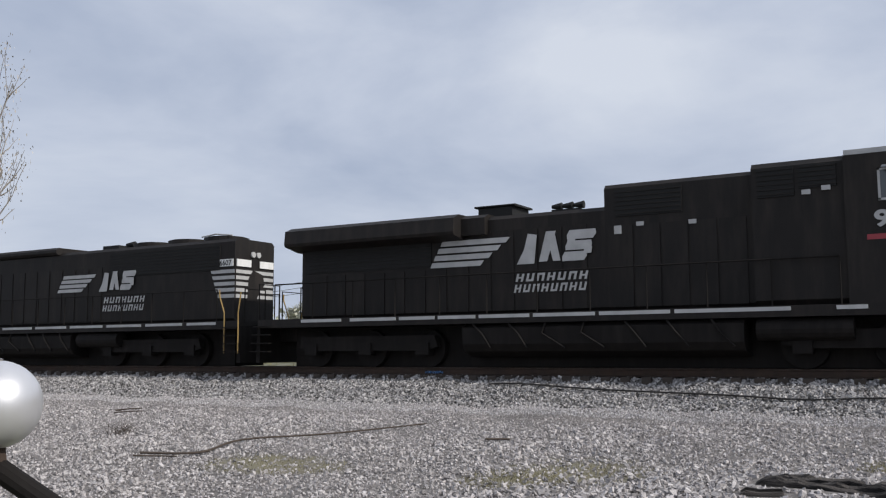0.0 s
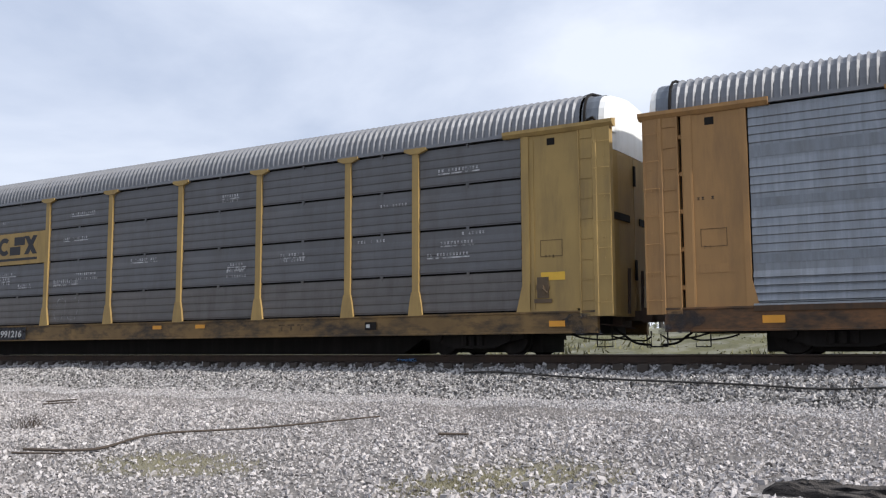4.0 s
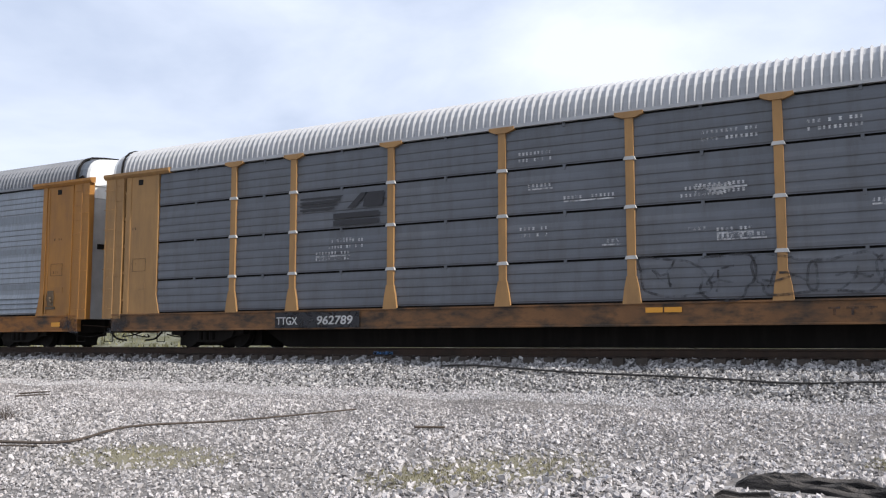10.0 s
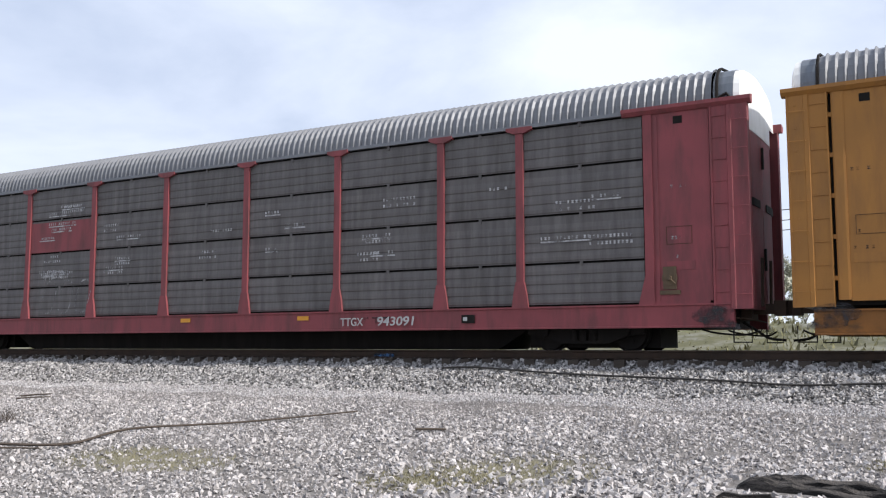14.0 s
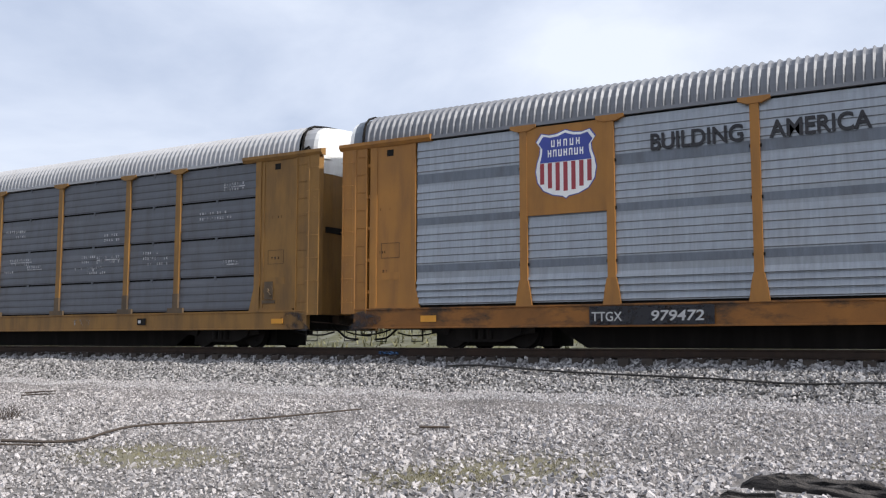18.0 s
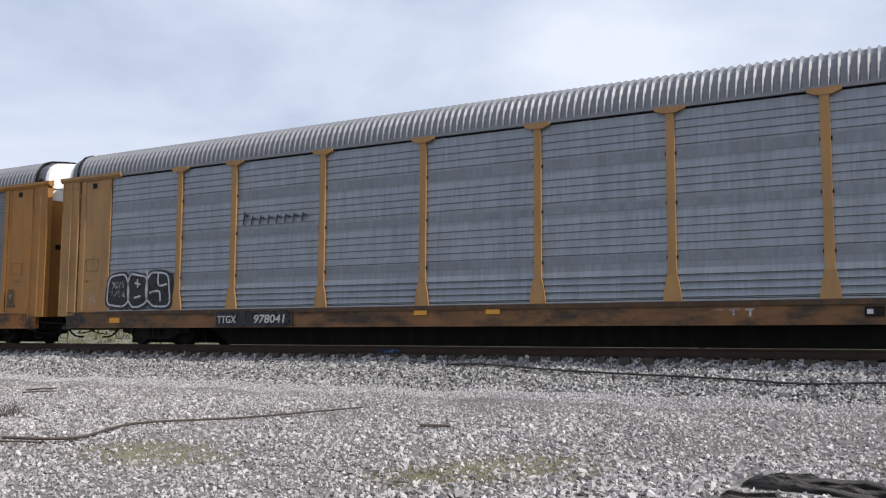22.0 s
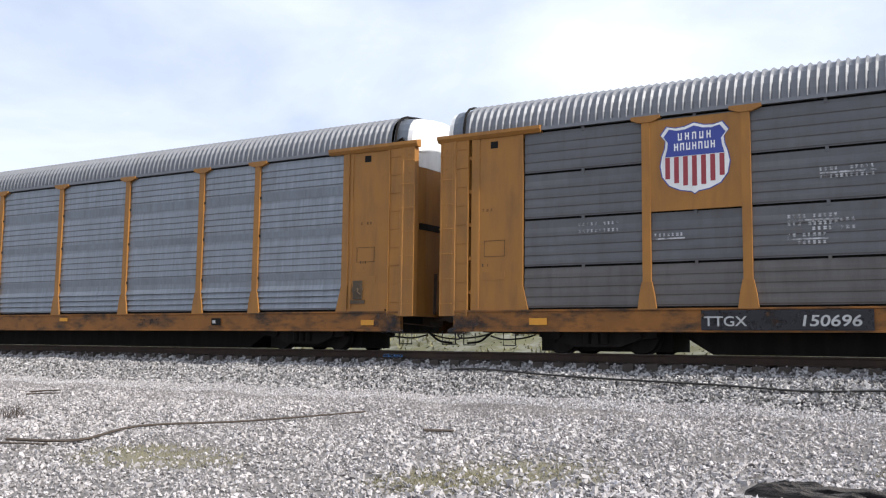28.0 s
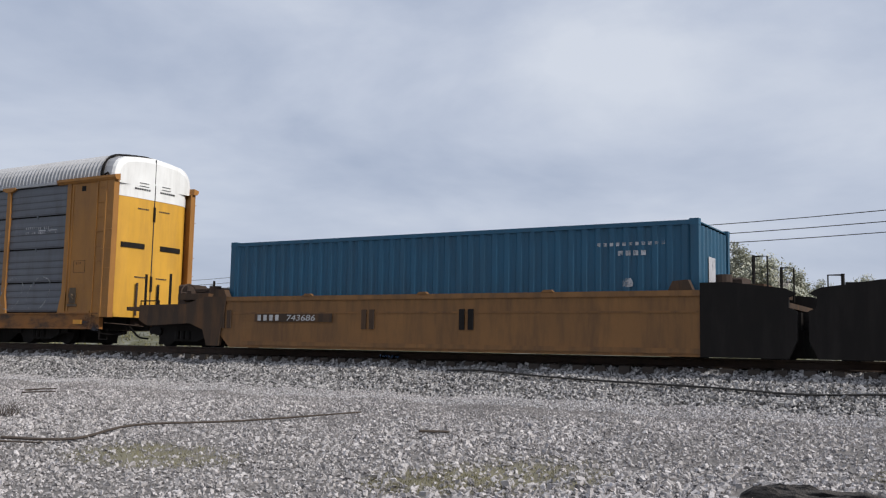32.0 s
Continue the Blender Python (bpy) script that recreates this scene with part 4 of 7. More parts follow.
            part("kick_strip", S["kick_low" if low else "kick"], "soot_brown", car, turn=turn)
            part("ledge", S["ledge"], "galv_bright", car, turn=turn)
        # on galvanised cars the flats' weaker sky reflection is painted as darker bands
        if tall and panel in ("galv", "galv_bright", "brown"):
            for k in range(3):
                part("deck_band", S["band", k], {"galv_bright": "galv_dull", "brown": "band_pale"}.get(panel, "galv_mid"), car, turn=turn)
        if low:
            for x_ in (-9.7, 9.7):
                part("truck_cutout", S["arch"], "black", car, "dark cut-out above the truck", at=(x_, 0, -LOWER), turn=turn)
        part("top_rail", S["rail"], roof, car, turn=turn)
        part("inner_wall", S["shade_sheet"], "black", car, turn=turn)
        for flip in (1, -1):
            slotted = flip == -1 or bool(clips and panel == "slate")
            for key, nm, mat in (("jamb" if flip == 1 else "jamb_front", "jamb", door), ("sheet_front" if slotted else "sheet", "end_panel", door), ("column", "corner_column", door), ("header", "header_beam", door)):
                o = part(nm, S[key], mat, car, turn=turn)
                o.scale = (flip, 1, 1)
                if nm == "end_panel":
                    part("vent_hole", S["vent"], "black", o)
                    part("notice_frame", S["notice"], "soot_brown", o)
                    part("notice", S["notice_low"], "letter_yellow" if mat == "pale" else mat, o)
                    if slotted:
                        part("door_slot", S["slot"], "black", o, "black strip added as shade in the end door slot")
                if key == "column":
                    for j in range(7):
                        part("ladder_rung", S["rung"], mat, o, at=(0, 0, 1.05 + 0.55 * j))
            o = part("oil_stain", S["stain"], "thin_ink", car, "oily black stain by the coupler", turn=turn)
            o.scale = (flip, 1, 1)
            o = part("sill_step", S["step"], "black", car, turn=turn)
            o.scale = (flip, 1, 1)
            o = part("brake_line", S["hose_long"], "black", car, turn=turn)
            o.scale = (flip, 1, 1)
        part("hand_brake", S["brake"], "grimy", car, "grimy hand brake gear", turn=turn)
    part("roof", S["roof"], roof, car, "ribbed sheet-metal roof")
    for turn in (0.0, math.pi):
        part("roof_end", S["roof_end"], "galv_dull" if roof == "roof" else roof, car, turn=turn)
        part("edge_cable", S["seal"], "black", car, turn=turn)
        part("end_cap", S["cap_end"], end_white, car, "white-painted rounded end cap", turn=turn)
        for flip in (1, -1):
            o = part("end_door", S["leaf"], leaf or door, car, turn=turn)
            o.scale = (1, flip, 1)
            part("door_bar", S["hinge"], "black", o)
        for z in (1.8, 3.85):
            part("lock_bar", S["lock"], "black", car, at=(0, 0, z), turn=turn)
        for y in (-0.55, 0.25):
            part("buffer_post", S["rung_rail"], "rusty", car, at=(0, y, 0), turn=turn)
        part("coupler", S["coupler"], "rusty", car, "grimy steel coupler", turn=turn)
        part("air_hose", S["hose"], "black", car, turn=turn)
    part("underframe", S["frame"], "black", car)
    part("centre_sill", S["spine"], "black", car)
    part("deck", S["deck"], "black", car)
    truck(car, -10.3)
    truck(car, 10.3)
    return car


# ---- painted marks on the cars ----
SKIN = FACE - 0.016       # paint that runs over posts and panels
PLATE = FACE + 0.012      # plates between posts


def shield(car, x0, x1, z0, z1, plate="orange", fill=1.0):
    """A coloured plate with a plain blue, white and red shield on it."""
    part("emblem_plate", Build().box(x0, x1, PLATE, -1.47, z0, z1), plate, car, "painted plate with a striped shield emblem")
    cx, w, h = (x0 + x1) / 2, 0.77 * fill * (x1 - x0) / 2 * 0.98, 0.76 * fill * (z1 - z0)
    zb = z1 - 0.07 * (z1 - z0) - h
    pts = [(0, 0), (0.10, 0.035), (0.42, 0.06), (0.74, 0.13), (0.94, 0.26), (1.0, 0.42), (0.95, 0.55), (0.86, 0.67), (0.84, 0.77), (0.98, 0.86), (0.80, 0.975), (0.55, 0.945), (0.28, 0.955), (0, 1.0)]
    pts = pts + [(-a, b) for a, b in reversed(pts[1:-1])]

    def at(s, up=0.0):
        return [(cx + w * s * a, zb + h * (0.5 + s * (b - 0.5)) + up) for a, b in pts]

    part("shield", Build().flat(at(1.03), PLATE - 0.003), "blue", car)
    part("shield", Build().flat(at(1.0), PLATE - 0.006), "white", car)
    top = [(a, b) for a, b in at(0.92) if b >= zb + 0.60 * h]
    lo_z = zb + 0.54 * h
    right, left = [p for p in top if p[0] >= cx], [p for p in top if p[0] < cx]
    part("shield", Build().flat([(cx - 0.86 * w, lo_z), (cx + 0.86 * w, lo_z)] + right + left, PLATE - 0.010), "blue", car)
    b = Build()
    for i in range(-3, 4):
        xx = cx + i * 0.262 * w
        depth = zb + h * (0.065 + 0.12 * (abs(i) / 3.0) ** 2.0 + 0.04)
        b.flat([(xx - 0.07 * w, depth), (xx + 0.07 * w, depth), (xx + 0.07 * w, lo_z - 0.01), (xx - 0.07 * w, lo_z - 0.01)], PLATE - 0.010)
    tagged(part("stripe", b, "shield_red", car), kind="stuff")
    b = Build()
    for k, (n, half) in enumerate(((5, 0.52), (7, 0.62))):
        z = zb + h * (0.765 - 0.145 * k)
        for i in range(n):
            xx = cx + w * half * (2 * (i + 0.5) / n - 1)
            for d in (-0.055, 0.03):
                b.flat([(xx + d * w, z), (xx + (d + 0.035) * w, z), (xx + (d + 0.035) * w, z + 0.105 * h), (xx + d * w, z + 0.105 * h)], PLATE - 0.013)
            mid_z = z + 0.105 * h * (0.0, 0.42, 0.8)[(i + k) % 3]
            b.flat([(xx - 0.02 * w, mid_z), (xx + 0.03 * w, mid_z), (xx + 0.03 * w, mid_z + 0.022 * h), (xx - 0.02 * w, mid_z + 0.022 * h)], PLATE - 0.013)
    tagged(part("marking", b, "white", car), kind="stuff")


def blocks(car, x0, x1, z0, z1, plate, ink, y=None):
    """A coloured plate with three bold abstract blocks over a bar."""
    if plate:
        part("emblem_plate", Build().box(x0, x1, PLATE, -1.47, z0, z1), plate, car, "painted plate with bold block emblem")
    y = PLATE - 0.005 if y is None else y
    w, h = x1 - x0, z1 - z0
    b = Build()
    lo, hi = z0 + 0.30 * h, z0 + 0.88 * h
    t = 0.055 * w
    for k, (a, c) in enumerate(((0.13, 0.36), (0.39, 0.59), (0.62, 0.86))):
        a, c = x0 + a * w, x0 + c * w
        if k == 0:
            ring = 14
            for i in range(ring):
                p, q = math.pi * (0.25 + 1.5 * i / ring), math.pi * (0.25 + 1.5 * (i + 1) / ring)
                cx, cz, ra, rb = (a + c) / 2, (lo + hi) / 2, (c - a) / 2, (hi - lo) / 2
                b.flat([(cx + ra * math.cos(p), cz + rb * math.sin(p)), (cx + ra * math.cos(q), cz + rb * math.sin(q)),
                        (cx + (ra - t) * math.cos(q), cz + (rb - t) * math.sin(q)), (cx + (ra - t) * math.cos(p), cz + (rb - t) * math.sin(p))], y)
        elif k == 1:
            for m in range(2):
                z, d = lo + (hi - lo) * m * 0.52, 0.04 * w * (1 if m else -1)
                b.flat([(a + d, z), (c + d, z), (c + d, z + 0.46 * (hi - lo)), (a + d, z + 0.46 * (hi - lo))], y)
        else:
            b.flat([(a, lo), (a + 1.5 * t, lo), (c, hi), (c - 1.5 * t, hi)], y)
            b.flat([(c - 1.5 * t, lo), (c, lo), (a + 1.5 * t, hi), (a, hi)], y - 0.002)
    b.flat([(x0 + 0.13 * w, z0 + 0.12 * h), (x0 + 0.86 * w, z0 + 0.12 * h), (x0 + 0.86 * w, z0 + 0.20 * h), (x0 + 0.13 * w, z0 + 0.20 * h)], y)
    tagged(part("emblem", b, ink, car), kind="stuff")


def lettering(car, text, x_, z_, size, ink, y=SKIN, bold=0.0, shear=0.0, squeeze=1.0):
    o = part("lettering", words(text, size, bold, shear), ink, car, at=(x_, y, z_))
    o.scale = (squeeze, 1, 1)
    return o


def road_number(car, x0, x1, digits, ink="worn_number", patch="spray_ink", mark="TTGX", drop=0.0):
    """A black patch on the sill with the owner's mark and the running number."""
    if patch:
        part("number_patch", Build().box(x0, x1, FACE - 0.02, FACE - 0.006, SILL_LOW + 0.035 - drop, SILL - 0.05 - drop), patch, car, "black number patch")
    y = FACE - 0.045 if not patch else FACE - 0.024
    if mark:
        lettering(car, mark, x0 + 0.05, 0.555 - drop, 0.26, ink, y, 0.002, squeeze=1.15 if x1 - x0 > 2.6 else 0.92)
    lettering(car, digits, x1 - 0.205 * len(digits) * 0.93 - 0.10, 0.555 - drop, 0.28, ink, y, 0.004, 0.12, squeeze=1.25)


def dashes(car, rows, ink="dust", y=FACE - 0.004 + 0.02):
    """Small unreadable stencil rows: dotted bars, some underlined."""
    b, r = Build(), random.Random(int(1000 * abs(rows[0][0])))
    ink = "thin_stencil" if ink == "dust" else ink
    for x_, z_, w, line in rows:
        n = max(3, int(w / 0.085))
        for row in range(2 if w > 0.55 and r.random() < 0.6 else 1):
            for i in range(n):
                if r.random() < 0.14:
                    continue
                a, z, c = x_ + i * w / n, z_ - 0.14 * row, r.uniform(0.4, 0.62) * w / n
                for lo in (0.0, 0.038):
                    b.flat([(a, z + lo), (a + c, z + lo), (a + c, z + lo + 0.024), (a, z + lo + 0.024)], y)
                b.flat([(a + 0.3 * c, z + 0.02), (a + 0.3 * c + 0.018, z + 0.02), (a + 0.3 * c + 0.018, z + 0.05), (a + 0.3 * c, z + 0.05)], y - 0.001)
        if line:
            b.flat([(x_, z_ - 0.06), (x_ + w, z_ - 0.06), (x_ + w, z_ - 0.03), (x_, z_ - 0.03)], y)
    tagged(part("stencil", b, ink, car, "worn white stencil bars"), kind="stuff")


def sill_marks(car, seed):
    """Worn blocks and a small data plate on the sill."""
    r = random.Random(seed)
    d = LOWER if seed in (8, 13) else 0.0
    ink = r.choice(("rusty", "thin_ink", "thin_ink", "thin_chalk"))
    b = Build()
    for i in range(3):
        xx = 5.02 + 0.30 * i
        b.flat([(xx, 0.71 - d), (xx + 0.2, 0.71 - d), (xx + 0.2, 0.75 - d), (xx, 0.75 - d)], FACE - 0.016)
        b.flat([(xx + 0.08, 0.60 - d), (xx + 0.125, 0.60 - d), (xx + 0.125, 0.71 - d), (xx + 0.08, 0.71 - d)], FACE - 0.016)
    tagged(part("marking", b, ink, car, "worn sill marking"), kind="stuff")
    plate = part("data_plate", Build().box(7.66, 7.98, FACE - 0.01, FACE - 0.003, 0.58 - d, 0.76 - d), "black", car, "small black data plate")
    part("marking", Build().box(7.70, 7.80, FACE - 0.014, FACE - 0.009, 0.63 - d, 0.71 - d), "dust", plate)
    for a in [r.uniform(-3.5, 3.5) for _ in range(2)]:
        part("marker_patch", Build().box(a, a + 0.34, FACE - 0.01, FACE - 0.003, 0.70 - d, 0.80 - d), "orange_patch", car)
    if r.random() < 0.6 and seed != 7:
        part("marker_patch", Build().box(-11.6, -11.2, FACE - 0.01, FACE - 0.003, 0.58 - d, 0.72 - d), "orange_patch", car)
        part("marker_patch", Build().box(12.4, 12.75, FACE - 0.03, FACE - 0.003, 0.58 - d, 0.70 - d), "orange_patch", car)


def patchwork(car, x0, x1, z0, z1, mats, seed, n, label="patchy many-coloured sprayed graffiti", lift=0.0):
    """Many worn overlapping sprayed patches, tall and narrow, with dark strokes between."""
    r = random.Random(seed)
    for i in range(n):
        cx = x0 + (x1 - x0) * (i + r.uniform(0.2, 0.8)) / n
        cz = r.uniform(z0 + 0.3 * (z1 - z0), z1 - 0.3 * (z1 - z0))
        rx, rz = r.uniform(0.06, 0.20), r.uniform(0.18, 0.45) * (z1 - z0)
        ring = blob(cx, cz, rx, rz, 18, seed * 7 + i, 0.35)
        lean = r.uniform(-0.5, 0.5)
        ring = [(a + lean * (c - cz), min(max(c, z0), z1)) for a, c in ring]
        part("graffiti", Build().flat(ring, SKIN - lift - 0.003 - 0.0012 * (i % 5)), mats[i % len(mats)], car, label)


def ribbon(pts, w, y, closed=False):
    """A painted line of width w through (x, z) points, as one connected strip."""
    b, n = Build(), len(pts)
    for i, p in enumerate(pts):
        q0 = pts[(i - 1) % n] if closed or i else p
        q1 = pts[(i + 1) % n] if closed or i < n - 1 else p
        d = Vector((q1[0] - q0[0], q1[1] - q0[1]))
        d = d.normalized() if d.length > 1e-6 else Vector((1, 0))
        b.v += [(p[0] - d.y * w / 2, y, p[1] + d.x * w / 2), (p[0] + d.y * w / 2, y, p[1] - d.x * w / 2)]
    for i in range(n if closed else n - 1):
        j = (i + 1) % n
        b.f.append([2 * i, 2 * i + 1, 2 * j + 1, 2 * j])
    return b


def haze(car, x0, x1, z0, z1, mat, seed):
    r = random.Random(seed)
    n = 26
    top = [(x0 - 0.3 + (x1 - x0 + 0.6) * i / n, z1 + 0.12 * math.sin(i * 1.3 + seed) + r.uniform(-0.05, 0.12) - (0.5 if i in (0, n) else 0)) for i in range(n + 1)]
    part("sprayed_haze", Build().flat([(x0 - 0.35, z0), (x1 + 0.35, z0)] + top[::-1], SKIN), mat, car, "soft sprayed background")


def graffiti(car, x0, x1, z0, z1, count, fill, edge, seed, back=None, width=0.06, accents=(), label="spray-painted graffiti shape"):
    """A row of swollen abstract sprayed shapes with outlines."""
    r = random.Random(seed)
    if back:
        haze(car, x0, x1, z0, z1, back, seed)
    step = (x1 - x0) / count
    for i in range(count):
        cx, cz = x0 + step * (i + 0.5), (z0 + z1) / 2 + r.uniform(-0.03, 0.03) * (z1 - z0)
        ring = blob(cx, cz, step * r.uniform(0.46, 0.58), (z1 - z0) / 2 * r.uniform(0.86, 1.0), 26, seed * 31 + i)
        lean = r.uniform(-0.25, 0.3)
        ring = [(a + lean * (c - cz), c) for a, c in ring]
        y = SKIN - 0.006 - 0.0015 * (i % 3)
        if fill:
            g = part("graffiti", Build().flat(ring, y), fill, car, label)
        else:
            g = None
        o = part("graffiti_outline", ribbon(ring, width, y - 0.005, True), edge, g or car, label)
        for k in range(r.randint(2, 3)):
            a = r.uniform(0, 6.28)
            p = (cx + 0.40 * step * math.cos(a), cz + 0.42 * (z1 - z0) * math.sin(a))
            q = (cx + r.uniform(-0.2, 0.2) * step, cz + r.uniform(-0.25, 0.25) * (z1 - z0))
            m = ((p[0] + q[0]) / 2 + r.uniform(-0.12, 0.12) * step, (p[1] + q[1]) / 2 + r.uniform(-0.1, 0.1))
            part("graffiti_line", ribbon([p, ((p[0] + m[0]) / 2 + 0.02, (p[1] + m[1]) / 2), m, q], width * 0.85, y - 0.008), edge, g or car)
        if accents and i % 2:
            part("graffiti_accent", Build().flat(blob(cx + 0.1 * step, cz - 0.1, step * 0.2, (z1 - z0) * 0.2, 14, seed + i), y - 0.002), accents, g or car)


GLYPHS = {
    "A": ([(0, 0), (0.48, 1), (1, 0)], [(0.22, 0.34), (0.80, 0.34)]),
    "B": ([(0.06, 0.02), (0.06, 0.98)], [(0.06, 0.96), (0.7, 0.92), (0.68, 0.58), (0.15, 0.52)], [(0.15, 0.5), (0.9, 0.45), (0.8, 0.06), (0.06, 0.03)]),
    "C": ([(0.95, 0.86), (0.5, 1), (0.08, 0.75), (0.08, 0.25), (0.5, 0), (0.98, 0.14)],),
    "E": ([(0.95, 0.97), (0.1, 0.93), (0.06, 0.5), (0.1, 0.07), (1, 0.02)], [(0.08, 0.52), (0.78, 0.55)]),
    "H": ([(0.05, 0), (0.05, 1)], [(0.95, 0), (0.95, 1)], [(0.05, 0.5), (0.95, 0.5)]),
    "I": ([(0.5, 0), (0.5, 1)],),
    "K": ([(0.05, 0), (0.05, 1)], [(0.95, 1), (0.1, 0.48)], [(0.25, 0.55), (1, 0)]),
    "L": ([(0.08, 1), (0.05, 0.04), (1, 0.06)],),
    "N": ([(0, 0), (0.06, 1)], [(0.06, 0.96), (0.92, 0.06)], [(0.92, 0.03), (1, 1)]),
    "O": ([(0.5, 1), (0.08, 0.8), (0.05, 0.25), (0.5, 0), (0.95, 0.25), (0.92, 0.8), (0.5, 1)],),
    "R": ([(0.05, 0), (0.05, 1)], [(0.05, 0.97), (0.85, 0.9), (0.8, 0.55), (0.1, 0.48)], [(0.35, 0.5), (1, 0)]),
    "S": ([(0.95, 0.88), (0.4, 1), (0.08, 0.75), (0.5, 0.52), (0.95, 0.28), (0.6, 0), (0.03, 0.1)],),
    "T": ([(0, 0.95), (1, 0.97)], [(0.5, 0.95), (0.46, 0)]),
    "V": ([(0, 1), (0.5, 0), (1, 1)],),
    "W": ([(0, 1), (0.26, 0), (0.5, 0.75), (0.74, 0), (1, 1)],),
    "X": ([(0, 0), (1, 1)], [(0, 1), (1, 0)]),
    "Y": ([(0, 1), (0.5, 0.5), (1, 1)], [(0.5, 0.5), (0.48, 0)]),
}
ROUND = "BCORSJG"


def stroke(pts, w, y, bend=True):
    """A fat painted stroke of width w with round ends through (x, z) points."""
    if bend and len(pts) > 2:
        pts = [(p.x, p.y) for p in smooth_path([(a, c) for a, c in pts], 5)]
    b = ribbon(pts, w, y)
    for end, nxt in ((pts[0], pts[1]), (pts[-1], pts[-2])):
        a0 = math.atan2(end[1] - nxt[1], end[0] - nxt[0])
        b.flat([(end[0] + w / 2 * math.cos(a0 + math.pi * (k / 6 - 0.5)), end[1] + w / 2 * math.sin(a0 + math.pi * (k / 6 - 0.5))) for k in range(7)], y)
    return b


def sprayed(car, strokes, w, fill, edge, rim, bend=True, label="sprayed graffiti stroke", depth=0.0):
    """Fat strokes with a rim of another colour behind them."""
    for i, pts in enumerate(strokes):
        if edge:
            part("graffiti_outline", stroke(pts, w + 2 * rim, SKIN - depth - 0.004 - 0.0004 * (i % 12), bend), edge, car, label)
    for i, pts in enumerate(strokes):
        if fill:
            part("graffiti", stroke(pts, w, SKIN - depth - 0.011 - 0.0004 * (i % 12), bend), fill, car, label)


def lettered(car, text, x0, x1, z0, z1, w, fill, edge, rim, seed, label="sprayed graffiti letter", wild=0.08, depth=0.0):
    """Hand-sprayed letters that lean, jostle and vary in height."""
    r = random.Random(seed)
    step = (x1 - x0) / len(text)
    for i, ch in enumerate(text):
        lo, hi = z0 + r.uniform(0, wild) * (z1 - z0), z1 - r.uniform(0, wild) * (z1 - z0)
        left, right, lean = x0 + step * i + 0.35 * w, x0 + step * (i + 1) - 0.15 * w, r.uniform(-0.12, 0.16)
        strokes = [[(left + (right - left) * a + lean * (c - 0.5) * (hi - lo), lo + 0.5 * w + (hi - lo - w) * c) for a, c in g] for g in GLYPHS[ch]]
        sprayed(car, strokes, w * r.uniform(0.9, 1.1), fill, edge, rim, ch in ROUND, label, depth + 0.0008 * (i % 2))


def tangle(car, x0, x1, z0, z1, count, w, fill, edge, rim, seed, label="illegible sprayed scribble", depth=0.0, bend=True):
    """Illegible crossing strokes that fill a box."""
    r = random.Random(seed)
    step = (x1 - x0) / count
    strokes = []
    for i in range(count):
        mid = x0 + step * (i + 0.5)
        n = r.choice((3, 4, 4, 5))
        strokes.append([(min(max(mid + r.uniform(-0.6, 0.6) * step, x0), x1), z0 + (z1 - z0) * (k / (n - 1) if i % 2 else 1 - k / (n - 1)) + r.uniform(-0.1, 0.1) * (z1 - z0)) for k in range(n)])
    sprayed(car, strokes, w, fill, edge, rim, bend, label, depth)


def plates(car, boxes, mat, y, label):
    """Blocks of sprayed paint, slightly out of square."""
    for i, (a, c, lo, hi) in enumerate(boxes):
        t = 0.03 * (-1) ** i
        part("graffiti", Build().flat([(a, lo), (c, lo + t), (c + t, hi), (a - t, hi - t)], y - 0.0006 * (i % 4)), mat, car, label)


def scrawl(car, x0, x1, z0, z1, count, ink, seed, width=0.025):
    """Thin looping sprayed lines."""
    r = random.Random(seed)
    for i in range(count):
        cx, cz = x0 + (x1 - x0) * (i + 0.5) / count, (z0 + z1) / 2
        a0, turns = r.uniform(0, 6.28), r.uniform(0.7, 1.2)
        pts = []
        for k in range(19):
            a = a0 + turns * 6.28 * k / 18
            pts.append((cx + 0.42 * (x1 - x0) / count * math.cos(a) + 0.03 * math.sin(3 * a), cz + 0.46 * (z1 - z0) * math.sin(a + 0.3)))
        part("graffiti_line", ribbon(pts, width, SKIN - 0.003 - 0.001 * (i % 2)), ink, car, "thin sprayed scrawl")


# ---- the eighteen carriers, in their order ----
def stencils(seed, n, lo=1.95, hi=4.3):
    r = random.Random(seed)
    out = []
    for i in range(n):
        bay = BAYS[r.choice((2, 3, 4, 5, 6, 7, 8))]
        w = r.uniform(0.3, 1.15)
        out.append((r.uniform(bay[0] + 0.25, bay[1] - w - 0.2), r.choice((2.15, 2.22, 2.3, 2.45, 2.5, 2.6, 3.05, 3.4, 4.1)) + r.uniform(-0.05, 0.05), w, r.random() < 0.6))
    return out


CARS = []


def make_cars():
    c = car_carrier("car carrier with grey-brown panels, tan posts and a big white graffiti", "tan", "brown", True)
    shield(c, -8.98, -7.2, 2.86, 4.62, "tan")
    for k, (hx, hz) in enumerate(((-8.1, 1.15), (-6.9, 1.75), (-5.4, 1.7), (-4.3, 1.95), (-3.1, 1.8), (-1.9, 1.5), (-0.8, 1.55), (0.3, 1.8), (1.7, 1.95), (3.1, 1.95), (4.4, 1.95), (5.5, 1.8), (6.3, 1.5))):
        part("sprayed_haze", Build().flat([(min(max(p, -8.8), 7.4), max(q, 0.46)) for p, q in blob(hx, 0.68 * hz - 0.05, 0.95, 0.44 * hz, 24, 90 + k, 0.3)], SKIN - 0.0015 * (k % 2)), "spray_grey", c, "soft sprayed background")
